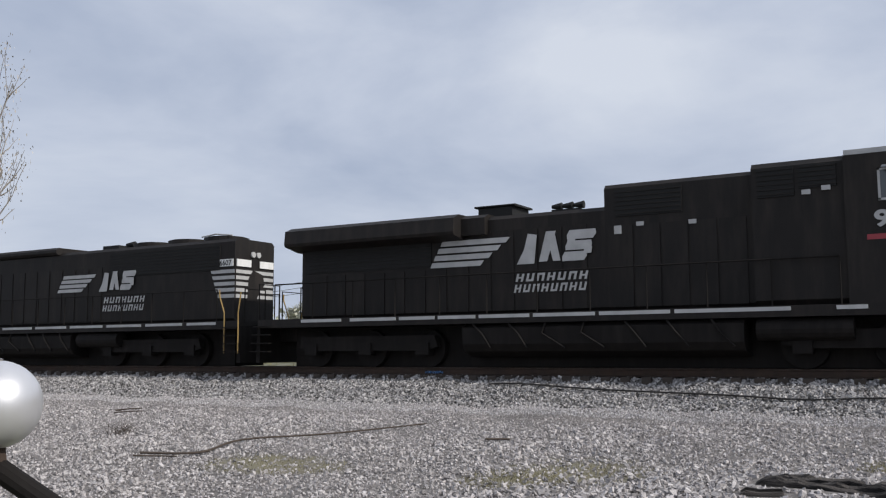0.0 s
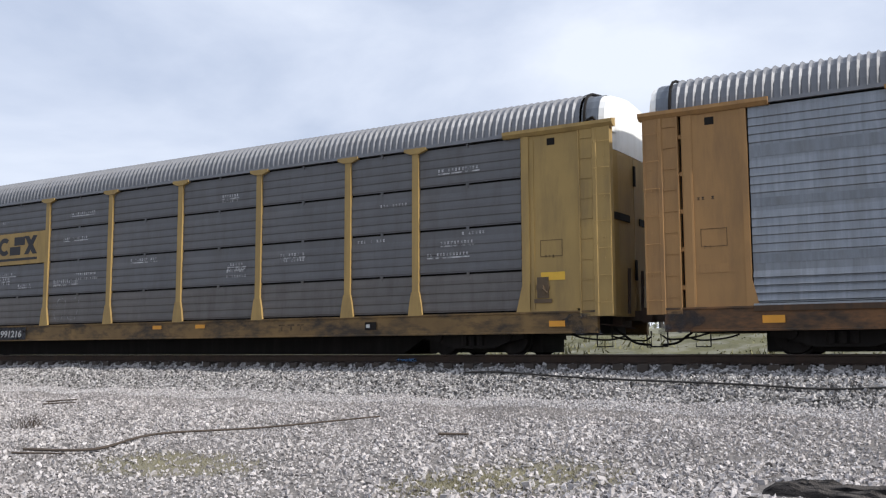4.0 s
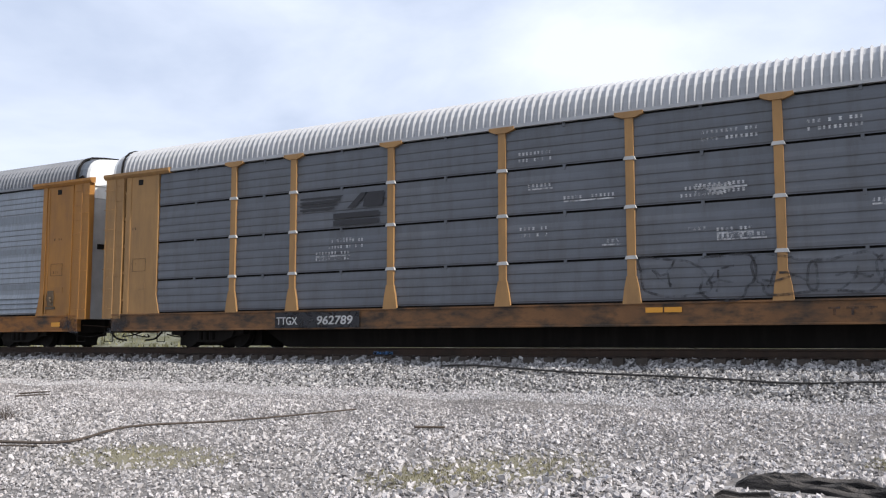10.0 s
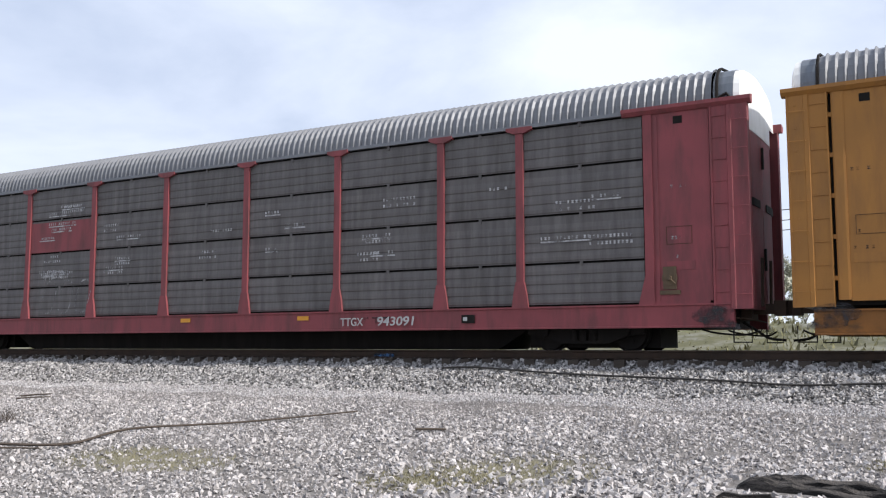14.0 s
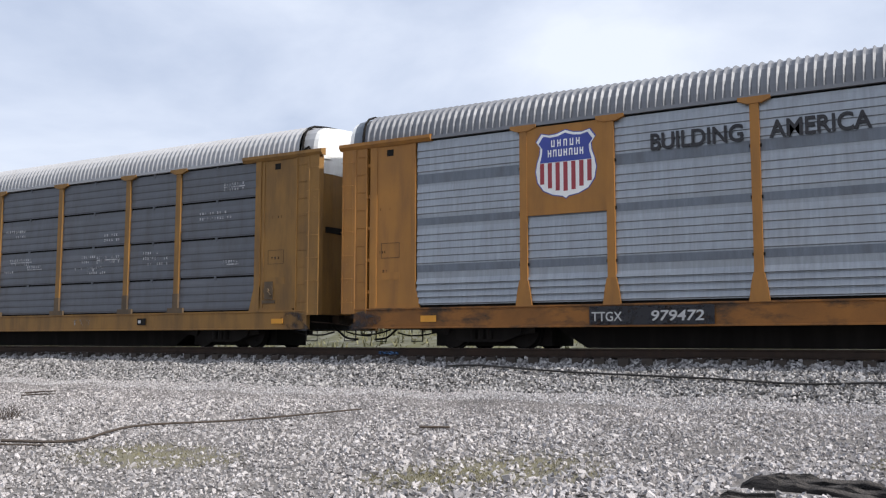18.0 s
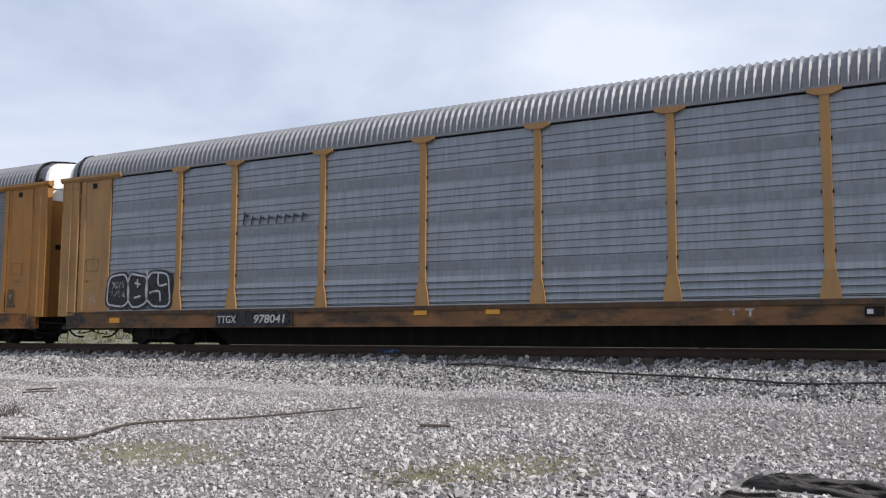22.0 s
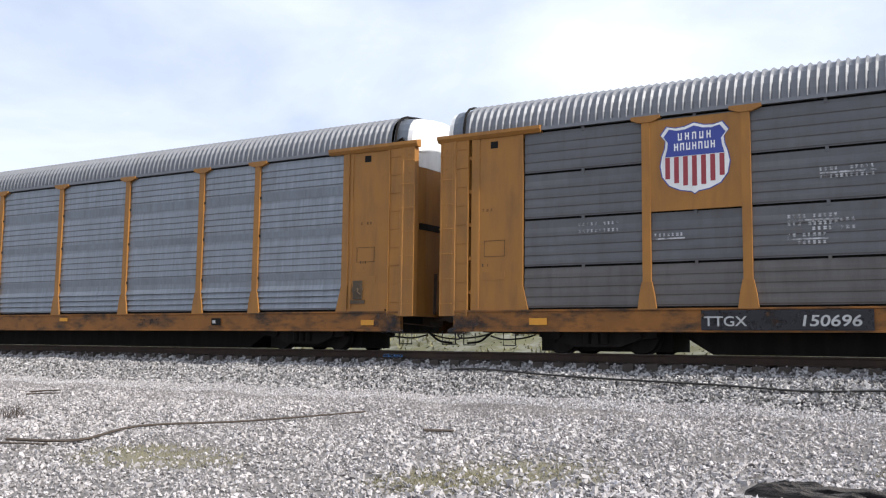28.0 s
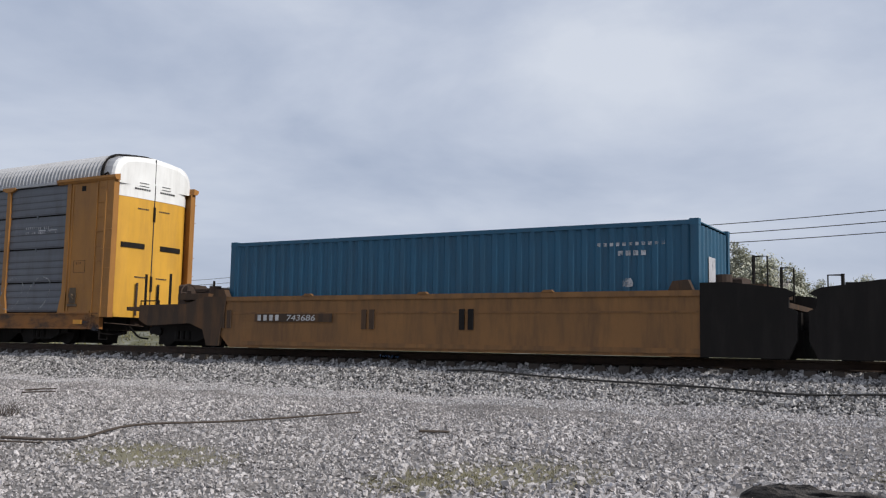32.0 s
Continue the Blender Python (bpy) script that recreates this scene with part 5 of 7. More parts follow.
    head = [(-7.0, 0.95), (-6.75, 1.55), (-6.2, 1.85), (-5.55, 1.80), (-5.05, 1.45), (-4.85, 1.05), (-5.2, 0.75), (-6.0, 0.62), (-6.8, 0.70)]
    part("graffiti", Build().flat(head, SKIN - 0.006), "spray_white", c, "round white sprayed creature head")
    part("graffiti_outline", stroke(head + head[:1], 0.055, SKIN - 0.010), "spray_ink", c)
    part("graffiti", Build().flat(blob(-7.35, 0.85, 0.38, 0.38, 22, 6, 0.15), SKIN - 0.007), "spray_white", c, "round white sprayed shape")
    part("graffiti_outline", ribbon(blob(-7.35, 0.85, 0.38, 0.38, 22, 6, 0.15), 0.055, SKIN - 0.012, True), "spray_ink", c)
    part("graffiti_line", stroke([(-7.62, 0.55), (-7.5, 1.0), (-7.3, 1.1)], 0.10, SKIN - 0.013), "spray_ink", c)
    part("graffiti", Build().flat(blob(-5.55, 1.18, 0.16, 0.15, 16, 9, 0.1), SKIN - 0.013), "spray_grey", c, "sprayed eye")
    part("graffiti_outline", ribbon(blob(-5.55, 1.18, 0.16, 0.15, 16, 9, 0.1), 0.03, SKIN - 0.015, True), "spray_ink", c)
    for pts in ([(-5.85, 1.42), (-5.5, 1.36), (-5.25, 1.22)], [(-5.62, 1.18), (-5.5, 1.18)], [(-5.2, 1.5), (-4.95, 1.2), (-5.0, 0.95)], [(-5.3, 1.0), (-5.0, 0.9), (-4.75, 1.1)], [(-5.35, 1.2), (-5.1, 1.1), (-4.9, 1.25)]):
        part("graffiti_line", stroke(pts, 0.06, SKIN - 0.017), "spray_ink", c)
    part("graffiti", Build().flat(blob(-3.3, 1.85, 0.45, 0.22, 20, 11, 0.1), SKIN - 0.004), "spray_grey", c, "pale sprayed dome")
    part("graffiti_outline", ribbon(blob(-3.3, 1.85, 0.45, 0.22, 20, 11, 0.1), 0.045, SKIN - 0.005, True), "spray_ink", c)
    lettered(c, "ASOR", -4.65, -0.5, 0.50, 1.82, 0.34, "spray_white", "spray_ink", 0.055, 8, "white graffiti letter with dark outline")
    part("graffiti", stroke([(-2.95, 1.45), (-2.55, 1.62), (-2.35, 1.3), (-2.5, 0.95), (-2.8, 0.9), (-2.7, 0.7)], 0.17, SKIN - 0.019), "spray_green", c, "green sprayed curl")
    for pts in ([(-4.3, 0.9), (-4.0, 1.45)], [(-3.5, 0.6), (-3.1, 1.2)], [(-2.0, 0.7), (-1.7, 1.5)], [(-1.4, 1.2), (-1.0, 1.0)], [(-1.3, 0.62), (-0.9, 0.6)]):
        part("graffiti_line", stroke(pts, 0.09, SKIN - 0.021), "spray_ink", c)
    lettered(c, "NEAKO", 0.50, 5.85, 0.48, 1.84, 0.38, "spray_white", "spray_ink", 0.06, 14, "white graffiti letter with dark outline", 0.12)
    part("graffiti", stroke([(1.95, 1.35), (2.3, 1.55), (2.6, 1.3), (2.45, 1.0), (2.15, 0.9), (2.2, 0.65)], 0.15, SKIN - 0.019), "spray_green", c, "green sprayed curl")
    for pts in ([(0.95, 0.6), (1.2, 1.3)], [(2.75, 0.75), (3.0, 1.6)], [(3.4, 0.6), (3.55, 1.0)], [(4.2, 0.7), (4.0, 1.2)], [(1.2, 1.78), (3.4, 1.72)], [(3.9, 1.5), (4.6, 1.9)], [(5.9, 0.8), (6.6, 1.0)], [(6.2, 0.6), (6.3, 1.1)]):
        part("graffiti_line", stroke(pts, 0.05, SKIN - 0.021), "spray_ink", c)
    graffiti(c, 7.3, 12.0, 1.0, 1.9, 5, None, "thin_ink", 21, width=0.035)
    part("seam", Build().box(-8.6, 5.8, SKIN - 0.026, SKIN - 0.02, 0.90, 0.925), "black", c)
    road_number(c, -6.6, -4.3, "995426", "spray_white", None)
    CARS.append(c)

    c = car_carrier("car carrier with weathered grey panels and pale yellow posts", "pale", "grey", False, plate=True)
    blocks(c, -7.03, -4.36, 2.80, 3.78, "pale", "ink")
    dashes(c, stencils(2, 20))
    scrawl(c, -11.5, -9.5, 1.1, 3.3, 4, "thin_chalk", 5, 0.02)
    scrawl(c, -3.8, -2.6, 1.0, 1.7, 2, "thin_chalk", 6, 0.02)
    road_number(c, -7.95, -5.1, "991216")
    CARS.append(c)

    c = car_carrier("car carrier with dull galvanised panels and faded orange posts", "tan", "galv", True)
    road_number(c, -6.6, -4.6, "711842", "worn_number", None)
    CARS.append(c)

    c = car_carrier("car carrier with brown-grey panels and heavy graffiti along its base", "pale", "brown", False)
    blocks(c, -7.03, -4.36, 2.80, 3.78, "pale", "ink")
    part("sprayed_haze", Build().flat([(-8.2, 0.46), (-8.0, 0.95), (-7.05, 2.02), (-6.25, 2.05), (-5.85, 1.62), (-5.4, 2.2), (-4.42, 2.3), (-3.95, 2.1), (-3.2, 2.05), (-2.95, 1.66), (-2.5, 2.22),
        (-1.62, 2.3), (-1.9, 1.5), (-1.4, 1.25), (-0.55, 2.1), (-0.3, 2.3), (0.62, 2.3), (1.25, 1.55), (1.6, 1.2), (1.75, 0.46)], SKIN), "spray_ink", c, "sprayed black background")
    serif = [(-6.95, -6.22, 1.68, 2.06), (-5.38, -4.5, 1.80, 2.22), (-6.90, -6.15, 0.98, 1.13), (-5.32, -4.38, 0.58, 1.2), (-5.9, -5.5, 1.22, 1.4),
             (-4.05, -3.27, 1.74, 2.1), (-2.5, -1.66, 1.82, 2.24), (-3.47, -2.26, 0.70, 1.24), (-0.40, 0.60, 1.86, 2.28), (-1.24, -0.29, 0.62, 1.26), (0.40, 1.32, 0.62, 1.26)]
    plates(c, serif, "spray_white", SKIN - 0.009, "white sprayed block on black")
    sprayed(c, [[(-6.62, 1.1), (-6.62, 1.7)], [(-4.95, 1.15), (-4.95, 1.85)], [(-6.45, 1.74), (-5.82, 1.38)], [(-5.2, 1.85), (-5.62, 1.38)], [(-3.6, 1.78), (-3.05, 1.22)],
                [(-2.2, 1.86), (-2.72, 1.22)], [(-0.05, 1.9), (-0.78, 1.25)], [(0.18, 1.9), (0.88, 1.25)]], 0.115, "spray_white", None, 0, False, "white sprayed bar")
    tangle(c, -11.6, -9.3, 1.25, 1.62, 9, 0.045, "thin_chalk", None, 0, 4)
    haze(c, -11.4, -9.6, 0.95, 1.3, "thin_navy", 5)
    patchwork(c, -8.9, -7.9, 0.95, 1.5, ("thin_chalk", "thin_chalk", "spray_grey"), 4, 9)
    haze(c, 7.5, 12.3, 0.47, 1.74, "spray_ink", 18)
    tangle(c, 7.25, 12.3, 1.12, 1.82, 15, 0.14, "spray_lime", "spray_ink", 0.05, 17, "pale lime graffiti stroke", 0.0, False)
    patchwork(c, 7.2, 12.4, 0.90, 1.80, ("spray_lime", "spray_ink", "spray_green", "spray_ink", "spray_grey", "spray_ink", "thin_blue"), 17, 46, lift=0.012)
    tangle(c, 7.2, 12.0, 0.52, 1.06, 14, 0.11, "thin_blue", "spray_ink", 0.05, 18, "blue graffiti loop")
    patchwork(c, 7.3, 11.8, 0.48, 1.05, ("spray_grey", "spray_ink", "spray_lime", "thin_ink", "thin_blue"), 16, 26, lift=0.012)
    part("graffiti", Build().flat(blob(12.3, 1.55, 0.35, 0.30, 20, 4, 0.5), SKIN - 0.012), "spray_green", c, "green sprayed cloud")
    part("graffiti", Build().flat(blob(12.55, 1.08, 0.35, 0.18, 20, 8, 0.3), SKIN - 0.013), "spray_white", c, "white sprayed cloud")
    for k in range(3):
        tangle(c, 2.0, 4.0, 1.02 + 0.26 * k, 1.20 + 0.26 * k, 9, 0.026, "thin_chalk", None, 0, 60 + k)
        tangle(c, 4.6, 6.8, 1.02 + 0.26 * k, 1.20 + 0.26 * k, 11, 0.026, "thin_chalk", None, 0, 64 + k)
    scrawl(c, 3.4, 6.9, 0.5, 0.85, 9, "thin_chalk", 22, 0.03)
    for zz in (1.79, 0.925):
        part("seam", Build().box(-8.0 if zz < 1 else 7.2, 11.7, SKIN - 0.030, SKIN - 0.022, zz - 0.012, zz + 0.012), "black", c)
    for x_ in (-11.2, -8.1, -5.2, -2.6, 0.65, 3.4, 6.9, 11.8):
        part("marker_patch", Build().box(x_, x_ + 0.42, SKIN - 0.030, SKIN - 0.022, 0.70, 0.80), "orange_patch", c)
    dashes(c, stencils(4, 17))
    road_number(c, -7.85, -5.3, "993055", "worn_number", None)
    for k, ch in enumerate("KEVCA"):
        lettered(c, ch, 12.3, 12.92, 1.28 + 0.55 * k, 1.86 + 0.55 * k, 0.15, "spray_white", "spray_ink", 0.045, 44 + k, "white graffiti letter with dark outline", 0.02, -0.015)
    CARS.append(c)

    c = car_carrier("car carrier with bright galvanised panels and orange posts", "orange", "galv", True, leaf="chalk")
    shield(c, -8.98, -7.2, 2.78, 4.66)
    lettering(c, "BUILDING", -6.30, 3.92, 0.46, "ink", FACE + 0.02, 0.010, squeeze=0.88)
    lettering(c, "AMERICA", -4.0, 3.92, 0.46, "ink", FACE + 0.02, 0.010, squeeze=0.90)
    road_number(c, -7.6, -5.1, "942545")
    CARS.append(c)

    c = car_carrier("car carrier with slate panels, white roof and white-clipped tan posts", "tan", "slate", False, "roof_white", clips="chalk")
    b = Build()
    for k in range(4):
        z = 3.55 - 0.09 * k
        b.flat([(-6.9, z), (-5.7 - 0.08 * k, z), (-5.6 - 0.08 * k, z + 0.05), (-6.9, z + 0.05)], PLATE)
    b.flat([(-5.5, 3.28), (-5.3, 3.28), (-4.9, 3.62), (-5.1, 3.62)], PLATE).flat([(-5.05, 3.28), (-4.5, 3.28), (-4.45, 3.62), (-4.98, 3.62)], PLATE)
    b.flat([(-5.9, 3.05), (-4.6, 3.05), (-4.6, 3.17), (-5.9, 3.17)], PLATE).flat([(-5.9, 2.88), (-4.6, 2.88), (-4.6, 3.0), (-5.9, 3.0)], PLATE)
    tagged(part("emblem", b, "ink", c, "black striped emblem over two bars"), kind="stuff")
    graffiti(c, 1.7, 9.0, 0.95, 1.75, 7, None, "thin_ink", 23, width=0.05)
    sprayed(c, [[(10.25, 1.66), (9.95, 1.70), (9.74, 1.52), (9.85, 1.30), (10.35, 1.20), (10.52, 0.88), (10.35, 0.66), (9.68, 0.68)],
                [(11.18, 1.66), (10.85, 1.70), (10.72, 1.42), (10.82, 1.05), (11.22, 1.12), (11.34, 0.81), (10.98, 0.64), (10.82, 0.9)]], 0.30, "spray_pale", "ink", 0.055, True, "pale grey bubble graffiti letter")
    part("seam", Build().box(9.4, 11.6, SKIN - 0.018, SKIN - 0.012, 0.905, 0.93), "black", c)
    dashes(c, stencils(6, 23))
    road_number(c, -7.6, -5.1, "962789")
    CARS.append(c)

    c = car_carrier("car carrier with green ends, worn green posts and a rusting roof", "olive", "grey", False, "roof_rust", door="green", sill="bn_sill", mixed=("olive", "bn_green", "olive", "bn_green", "bn_green", "olive", "green", "bn_green"))
    part("emblem_plate", Build().box(-7.03, -4.36, PLATE, -1.47, 2.82, 3.76), "green", c, "green plate with a white block emblem")
    b = Build()
    b.flat([(-6.78, 3.0), (-5.95, 3.0), (-5.88, 3.14), (-6.70, 3.14)], PLATE - 0.005).flat([(-6.52, 3.46), (-5.85, 3.46), (-5.80, 3.60), (-6.42, 3.60)], PLATE - 0.005)
    b.flat([(-6.40, 3.14), (-6.26, 3.14), (-6.14, 3.46), (-6.28, 3.46)], PLATE - 0.005).flat([(-6.20, 3.46), (-6.12, 3.46), (-5.90, 3.14), (-5.98, 3.14)], PLATE - 0.007)
    for k, (cz, rz) in enumerate(((3.455, 0.145), (3.155, 0.155))):
        ring = [(-5.86 + 0.24 * math.cos(a * 0.3142), cz + rz * math.sin(a * 0.3142)) for a in range(-5, 6)]
        hole = [(-5.86 + 0.09 * math.cos(a * 0.3142), cz + 0.05 * math.sin(a * 0.3142)) for a in range(5, -6, -1)]
        b.flat(ring + hole, PLATE - 0.009)
    for k in (0, 1):
        for i in range(9):
            b.flat([(-5.35 + 0.105 * i, 3.30 - 0.2 * k), (-5.28 + 0.105 * i, 3.30 - 0.2 * k), (-5.28 + 0.105 * i, 3.42 - 0.2 * k), (-5.35 + 0.105 * i, 3.42 - 0.2 * k)], PLATE - 0.005)
    tagged(part("emblem", b, "white", c), kind="stuff")
    dashes(c, stencils(7, 15))
    graffiti(c, -1.2, 1.2, 0.95, 1.75, 4, None, "thin_chalk", 31, width=0.025)
    patchwork(c, -4.0, -1.5, 0.95, 1.5, ("thin_blue", "thin_ink", "thin_ink"), 32, 16)
    patchwork(c, 3.8, 9.2, 0.95, 1.6, ("thin_navy", "thin_navy", "thin_ink"), 37, 44)
    road_number(c, -8.3, -5.1, "160827")
    CARS.append(c)

    c = car_carrier("car carrier with oxide red frame and soot-dark panels", "red", "sooty", False, "roof", sill="red")
    part("emblem_plate", Build().box(-7.03, -4.4, PLATE + 0.03, -1.47, 2.82, 3.70), "red", c, "plain red emblem plate")
    dashes(c, stencils(8, 27) + [(-6.2, 3.9, 0.9, True), (-6.2, 3.6, 1.2, True), (-6.6, 3.2, 0.7, True)])
    scrawl(c, -11.4, -8.3, 0.98, 1.9, 5, "thin_chalk", 9, 0.025)
    scrawl(c, -6.4, -4.2, 0.98, 2.0, 3, "thin_chalk", 10, 0.025)
    road_number(c, 4.4, 6.7, "943091", "worn_number", None)
    CARS.append(c)

    c = car_carrier("car carrier with galvanised panels, orange posts and a shield emblem", "orange", "galv", True, low=True, leaf="chalk")
    shield(c, -8.98, -7.2, 2.78, 4.66)
    lettering(c, "BUILDING", -6.30, 3.92, 0.46, "ink", FACE + 0.02, 0.010, squeeze=0.88)
    lettering(c, "AMERICA", -4.0, 3.92, 0.46, "ink", FACE + 0.02, 0.010, squeeze=0.90)
    road_number(c, -7.6, -5.1, "853893", drop=LOWER)
    CARS.append(c)

    c = car_carrier("car carrier with grey panels, pale orange posts and a white roof", "ochre", "slate", False, "roof_white")
    blocks(c, -7.03, -4.36, 2.80, 3.78, "grey", "letter_yellow")
    dashes(c, stencils(10, 27))
    patchwork(c, -4.2, -0.2, 0.7, 1.65, ("thin_ink", "spray_ink", "thin_chalk", "thin_ink"), 41, 34)
    scrawl(c, -4.2, -0.2, 0.75, 1.6, 6, "thin_chalk", 12, 0.02)
    road_number(c, -6.9, -4.7, "978183", "worn_number", None)
    CARS.append(c)

    c = car_carrier("car carrier with shiny banded galvanised panels and orange posts", "orange", "galv_bright", True, leaf="chalk")
    shield(c, -8.98, -7.2, 2.78, 4.66)
    lettering(c, "BUILDING", -6.30, 3.92, 0.46, "ink", FACE + 0.02, 0.010, squeeze=0.88)
    lettering(c, "AMERICA", -4.0, 3.92, 0.46, "ink", FACE + 0.02, 0.010, squeeze=0.90)
    road_number(c, -7.6, -5.1, "979472")
    CARS.append(c)

    c = car_carrier("car carrier with dusty brown panels, orange posts and scattered graffiti", "orange", "dusty", True)
    shield(c, -8.98, -7.2, 2.86, 4.62)
    graffiti(c, -11.5, -9.3, 0.95, 1.75, 3, None, "thin_ink", 51, width=0.05)
    graffiti(c, -6.9, -1.0, 0.92, 1.9, 4, "thin_rust", "spray_ink", 53, width=0.05)
    patchwork(c, 1.8, 5.6, 0.6, 1.85, ("spray_red", "spray_red", "thin_chalk"), 57, 30)
    graffiti(c, 7.6, 8.9, 0.95, 1.75, 2, "spray_grey", "spray_ink", 59, width=0.06)
    for k in range(6):
        tangle(c, -12.72, -12.30, 1.2 + 0.54 * k, 1.58 + 0.54 * k, 4, 0.032, "ink", None, 0, 61 + k, "thin black scrawled sign", -0.02)
    tangle(c, -11.5, -9.6, 0.98, 1.35, 9, 0.03, "thin_ink", None, 0, 59)
    road_number(c, -7.6, -5.1, "980593")
    CARS.append(c)

    c = car_carrier("car carrier with galvanised panels, tan posts and black and white graffiti", "tan", "galv", True)
    b = Build()
    for i in range(8):
        xx, hh = -6.80 + 0.27 * i, 0.34 if i == 0 else 0.22
        b.flat([(xx, 3.02), (xx + 0.05, 3.02), (xx + 0.09, 3.02 + hh), (xx + 0.04, 3.02 + hh)], PLATE).flat([(xx + 0.06, 3.02 + 0.6 * hh), (xx + 0.18, 3.02 + 0.6 * hh), (xx + 0.19, 3.02 + 0.8 * hh), (xx + 0.07, 3.02 + 0.8 * hh)], PLATE)
    tagged(part("marking", b, "ink", c, "dark block lettering, plain bars"), kind="stuff")
    for k, (cx, rx, sd) in enumerate(((-11.28, 0.40, 3), (-10.52, 0.36, 7), (-9.72, 0.44, 12))):
        ring = blob(cx, 1.46, rx, 0.46, 26, sd, 0.12)
        part("graffiti_outline", Build().flat([(cx + (a - cx) * 1.22, 1.46 + (q - 1.46) * 1.18) for a, q in ring], SKIN - 0.003 - 0.0007 * k), "spray_ink", c, "black sprayed shadow")
        g = part("graffiti", Build().flat(ring, SKIN - 0.007 - 0.0007 * k), "spray_ink", c, "black bubble graffiti letter with white outline")
        part("graffiti_outline", ribbon(ring, 0.05, SKIN - 0.011, True), "spray_white", g)
    sprayed(c, [[(-10.6, 1.66), (-10.42, 1.62)], [(-10.62, 1.26), (-10.40, 1.30)], [(-10.52, 1.75), (-10.5, 1.55)], [(-10.02, 1.38), (-9.85, 1.42), (-9.66, 1.40), (-9.62, 1.16)], [(-9.72, 1.9), (-9.7, 1.58), (-9.4, 1.6)],
                [(-10.15, 1.95), (-10.12, 1.75)]], 0.05, "spray_white", None, 0, True, "white sprayed line", 0.004)
    tangle(c, -11.52, -11.05, 1.54, 1.70, 6, 0.028, "thin_chalk", None, 0, 62, depth=0.004)
    tangle(c, -11.58, -11.0, 1.30, 1.46, 8, 0.028, "thin_chalk", None, 0, 61, depth=0.004)
    tangle(c, -12.75, -12.2, 1.18, 1.42, 7, 0.025, "thin_chalk", None, 0, 64, depth=-0.02)
    road_number(c, -7.6, -5.1, "978041")
    CARS.append(c)

    c = car_carrier("car carrier with galvanised panels and bold aqua graffiti", "tan", "galv", True, dark_bays=(1, 7), low=True)
    for cx, cz, rx, rz, sd in ((-8.9, 1.5, 0.9, 0.6, 3), (-7.6, 1.75, 0.8, 0.55, 5), (-6.3, 1.8, 0.9, 0.5, 7)):
        part("sprayed_haze", Build().flat(blob(cx, cz, rx, rz, 22, sd, 0.4), SKIN - 0.0005 * sd), "thin_plum", c, "thin purple sprayed haze")
    aqua = [[(-9.25, 1.50), (-9.40, 1.12), (-8.98, 1.04), (-8.68, 1.14), (-8.62, 2.0)], [(-8.40, 1.02), (-8.40, 2.0)], [(-8.38, 1.98), (-8.08, 1.92), (-8.06, 1.66), (-8.30, 1.54), (-7.92, 1.04)],
            [(-7.40, 1.84), (-7.66, 1.55), (-7.55, 1.10), (-7.30, 1.06), (-7.12, 1.45), (-7.36, 1.84)], [(-6.70, 1.95), (-6.92, 1.75), (-6.92, 1.28), (-6.66, 1.06)],
            [(-6.36, 2.02), (-6.38, 1.05)], [(-5.92, 1.80), (-6.22, 1.50), (-5.80, 1.14), (-5.30, 1.04), (-5.02, 1.20), (-5.12, 1.66)]]
    aqua = [[(a, q - 0.09) for a, q in g] for g in aqua]
    sprayed(c, [[(a + 0.13, q + 0.02) for a, q in g] for g in aqua[-1:]], 0.25, "spray_ink", None, 0, True, "dark sprayed shadow", -0.006)
    sprayed(c, aqua, 0.225, "aqua", "ink", 0.05, True, "aqua graffiti stroke with dark outline")
    sprayed(c, [[(-9.0, 1.14), (-8.78, 1.3)], [(-8.50, 1.9), (-8.52, 1.1)], [(-8.24, 1.78), (-8.2, 1.68)], [(-8.2, 1.45), (-7.98, 1.15)], [(-7.42, 1.6), (-7.38, 1.3)], [(-7.78, 1.2), (-7.7, 1.75)],
                [(-7.02, 1.95), (-7.08, 1.25)], [(-6.52, 1.95), (-6.55, 1.15)], [(-6.2, 1.62), (-6.0, 1.75)], [(-5.9, 1.27), (-5.5, 1.1)], [(-6.4, 0.96), (-5.0, 0.90)]], 0.03, "ink", None, 0, True, "dark sprayed detail line", 0.008)
    patchwork(c, -3.7, -1.2, 1.10, 1.80, ("spray_blue", "spray_blue", "thin_blue"), 71, 26, "blue sprayed scribble")
    tangle(c, -3.55, -0.9, 1.2, 1.80, 11, 0.06, "thin_blue", None, 0, 72, "thin blue sprayed line")
    lettered(c, "KIWL", 2.1, 3.95, 1.08, 1.95, 0.16, "spray_white", "spray_grey", 0.03, 73, "white sprayed graffiti letter", 0.06)
    road_number(c, -7.3, -4.6, "851605", drop=LOWER)
    CARS.append(c)

    c = car_carrier("car carrier with dark brown panels and a shield emblem", "ochre", "sooty", False, "roof", clips="sooty")
    shield(c, -8.98, -7.2, 2.80, 4.62, "ochre")
    dashes(c, stencils(15, 23))
    for k in range(4):
        tangle(c, -12.66, -12.22, 2.4 + 0.5 * k, 2.80 + 0.5 * k, 3, 0.05, "ink", None, 0, 75 + k, "thin black scrawled sign", -0.02)
    road_number(c, -8.0, -5.0, "964564")
    CARS.append(c)

    c = car_carrier("car carrier with galvanised panels and orange posts, slightly dirty", "orange", "galv", True)
    shield(c, -8.98, -7.2, 2.78, 4.66)
    lettering(c, "BUILDING", -6.30, 3.92, 0.46, "ink", FACE + 0.02, 0.010, squeeze=0.88)
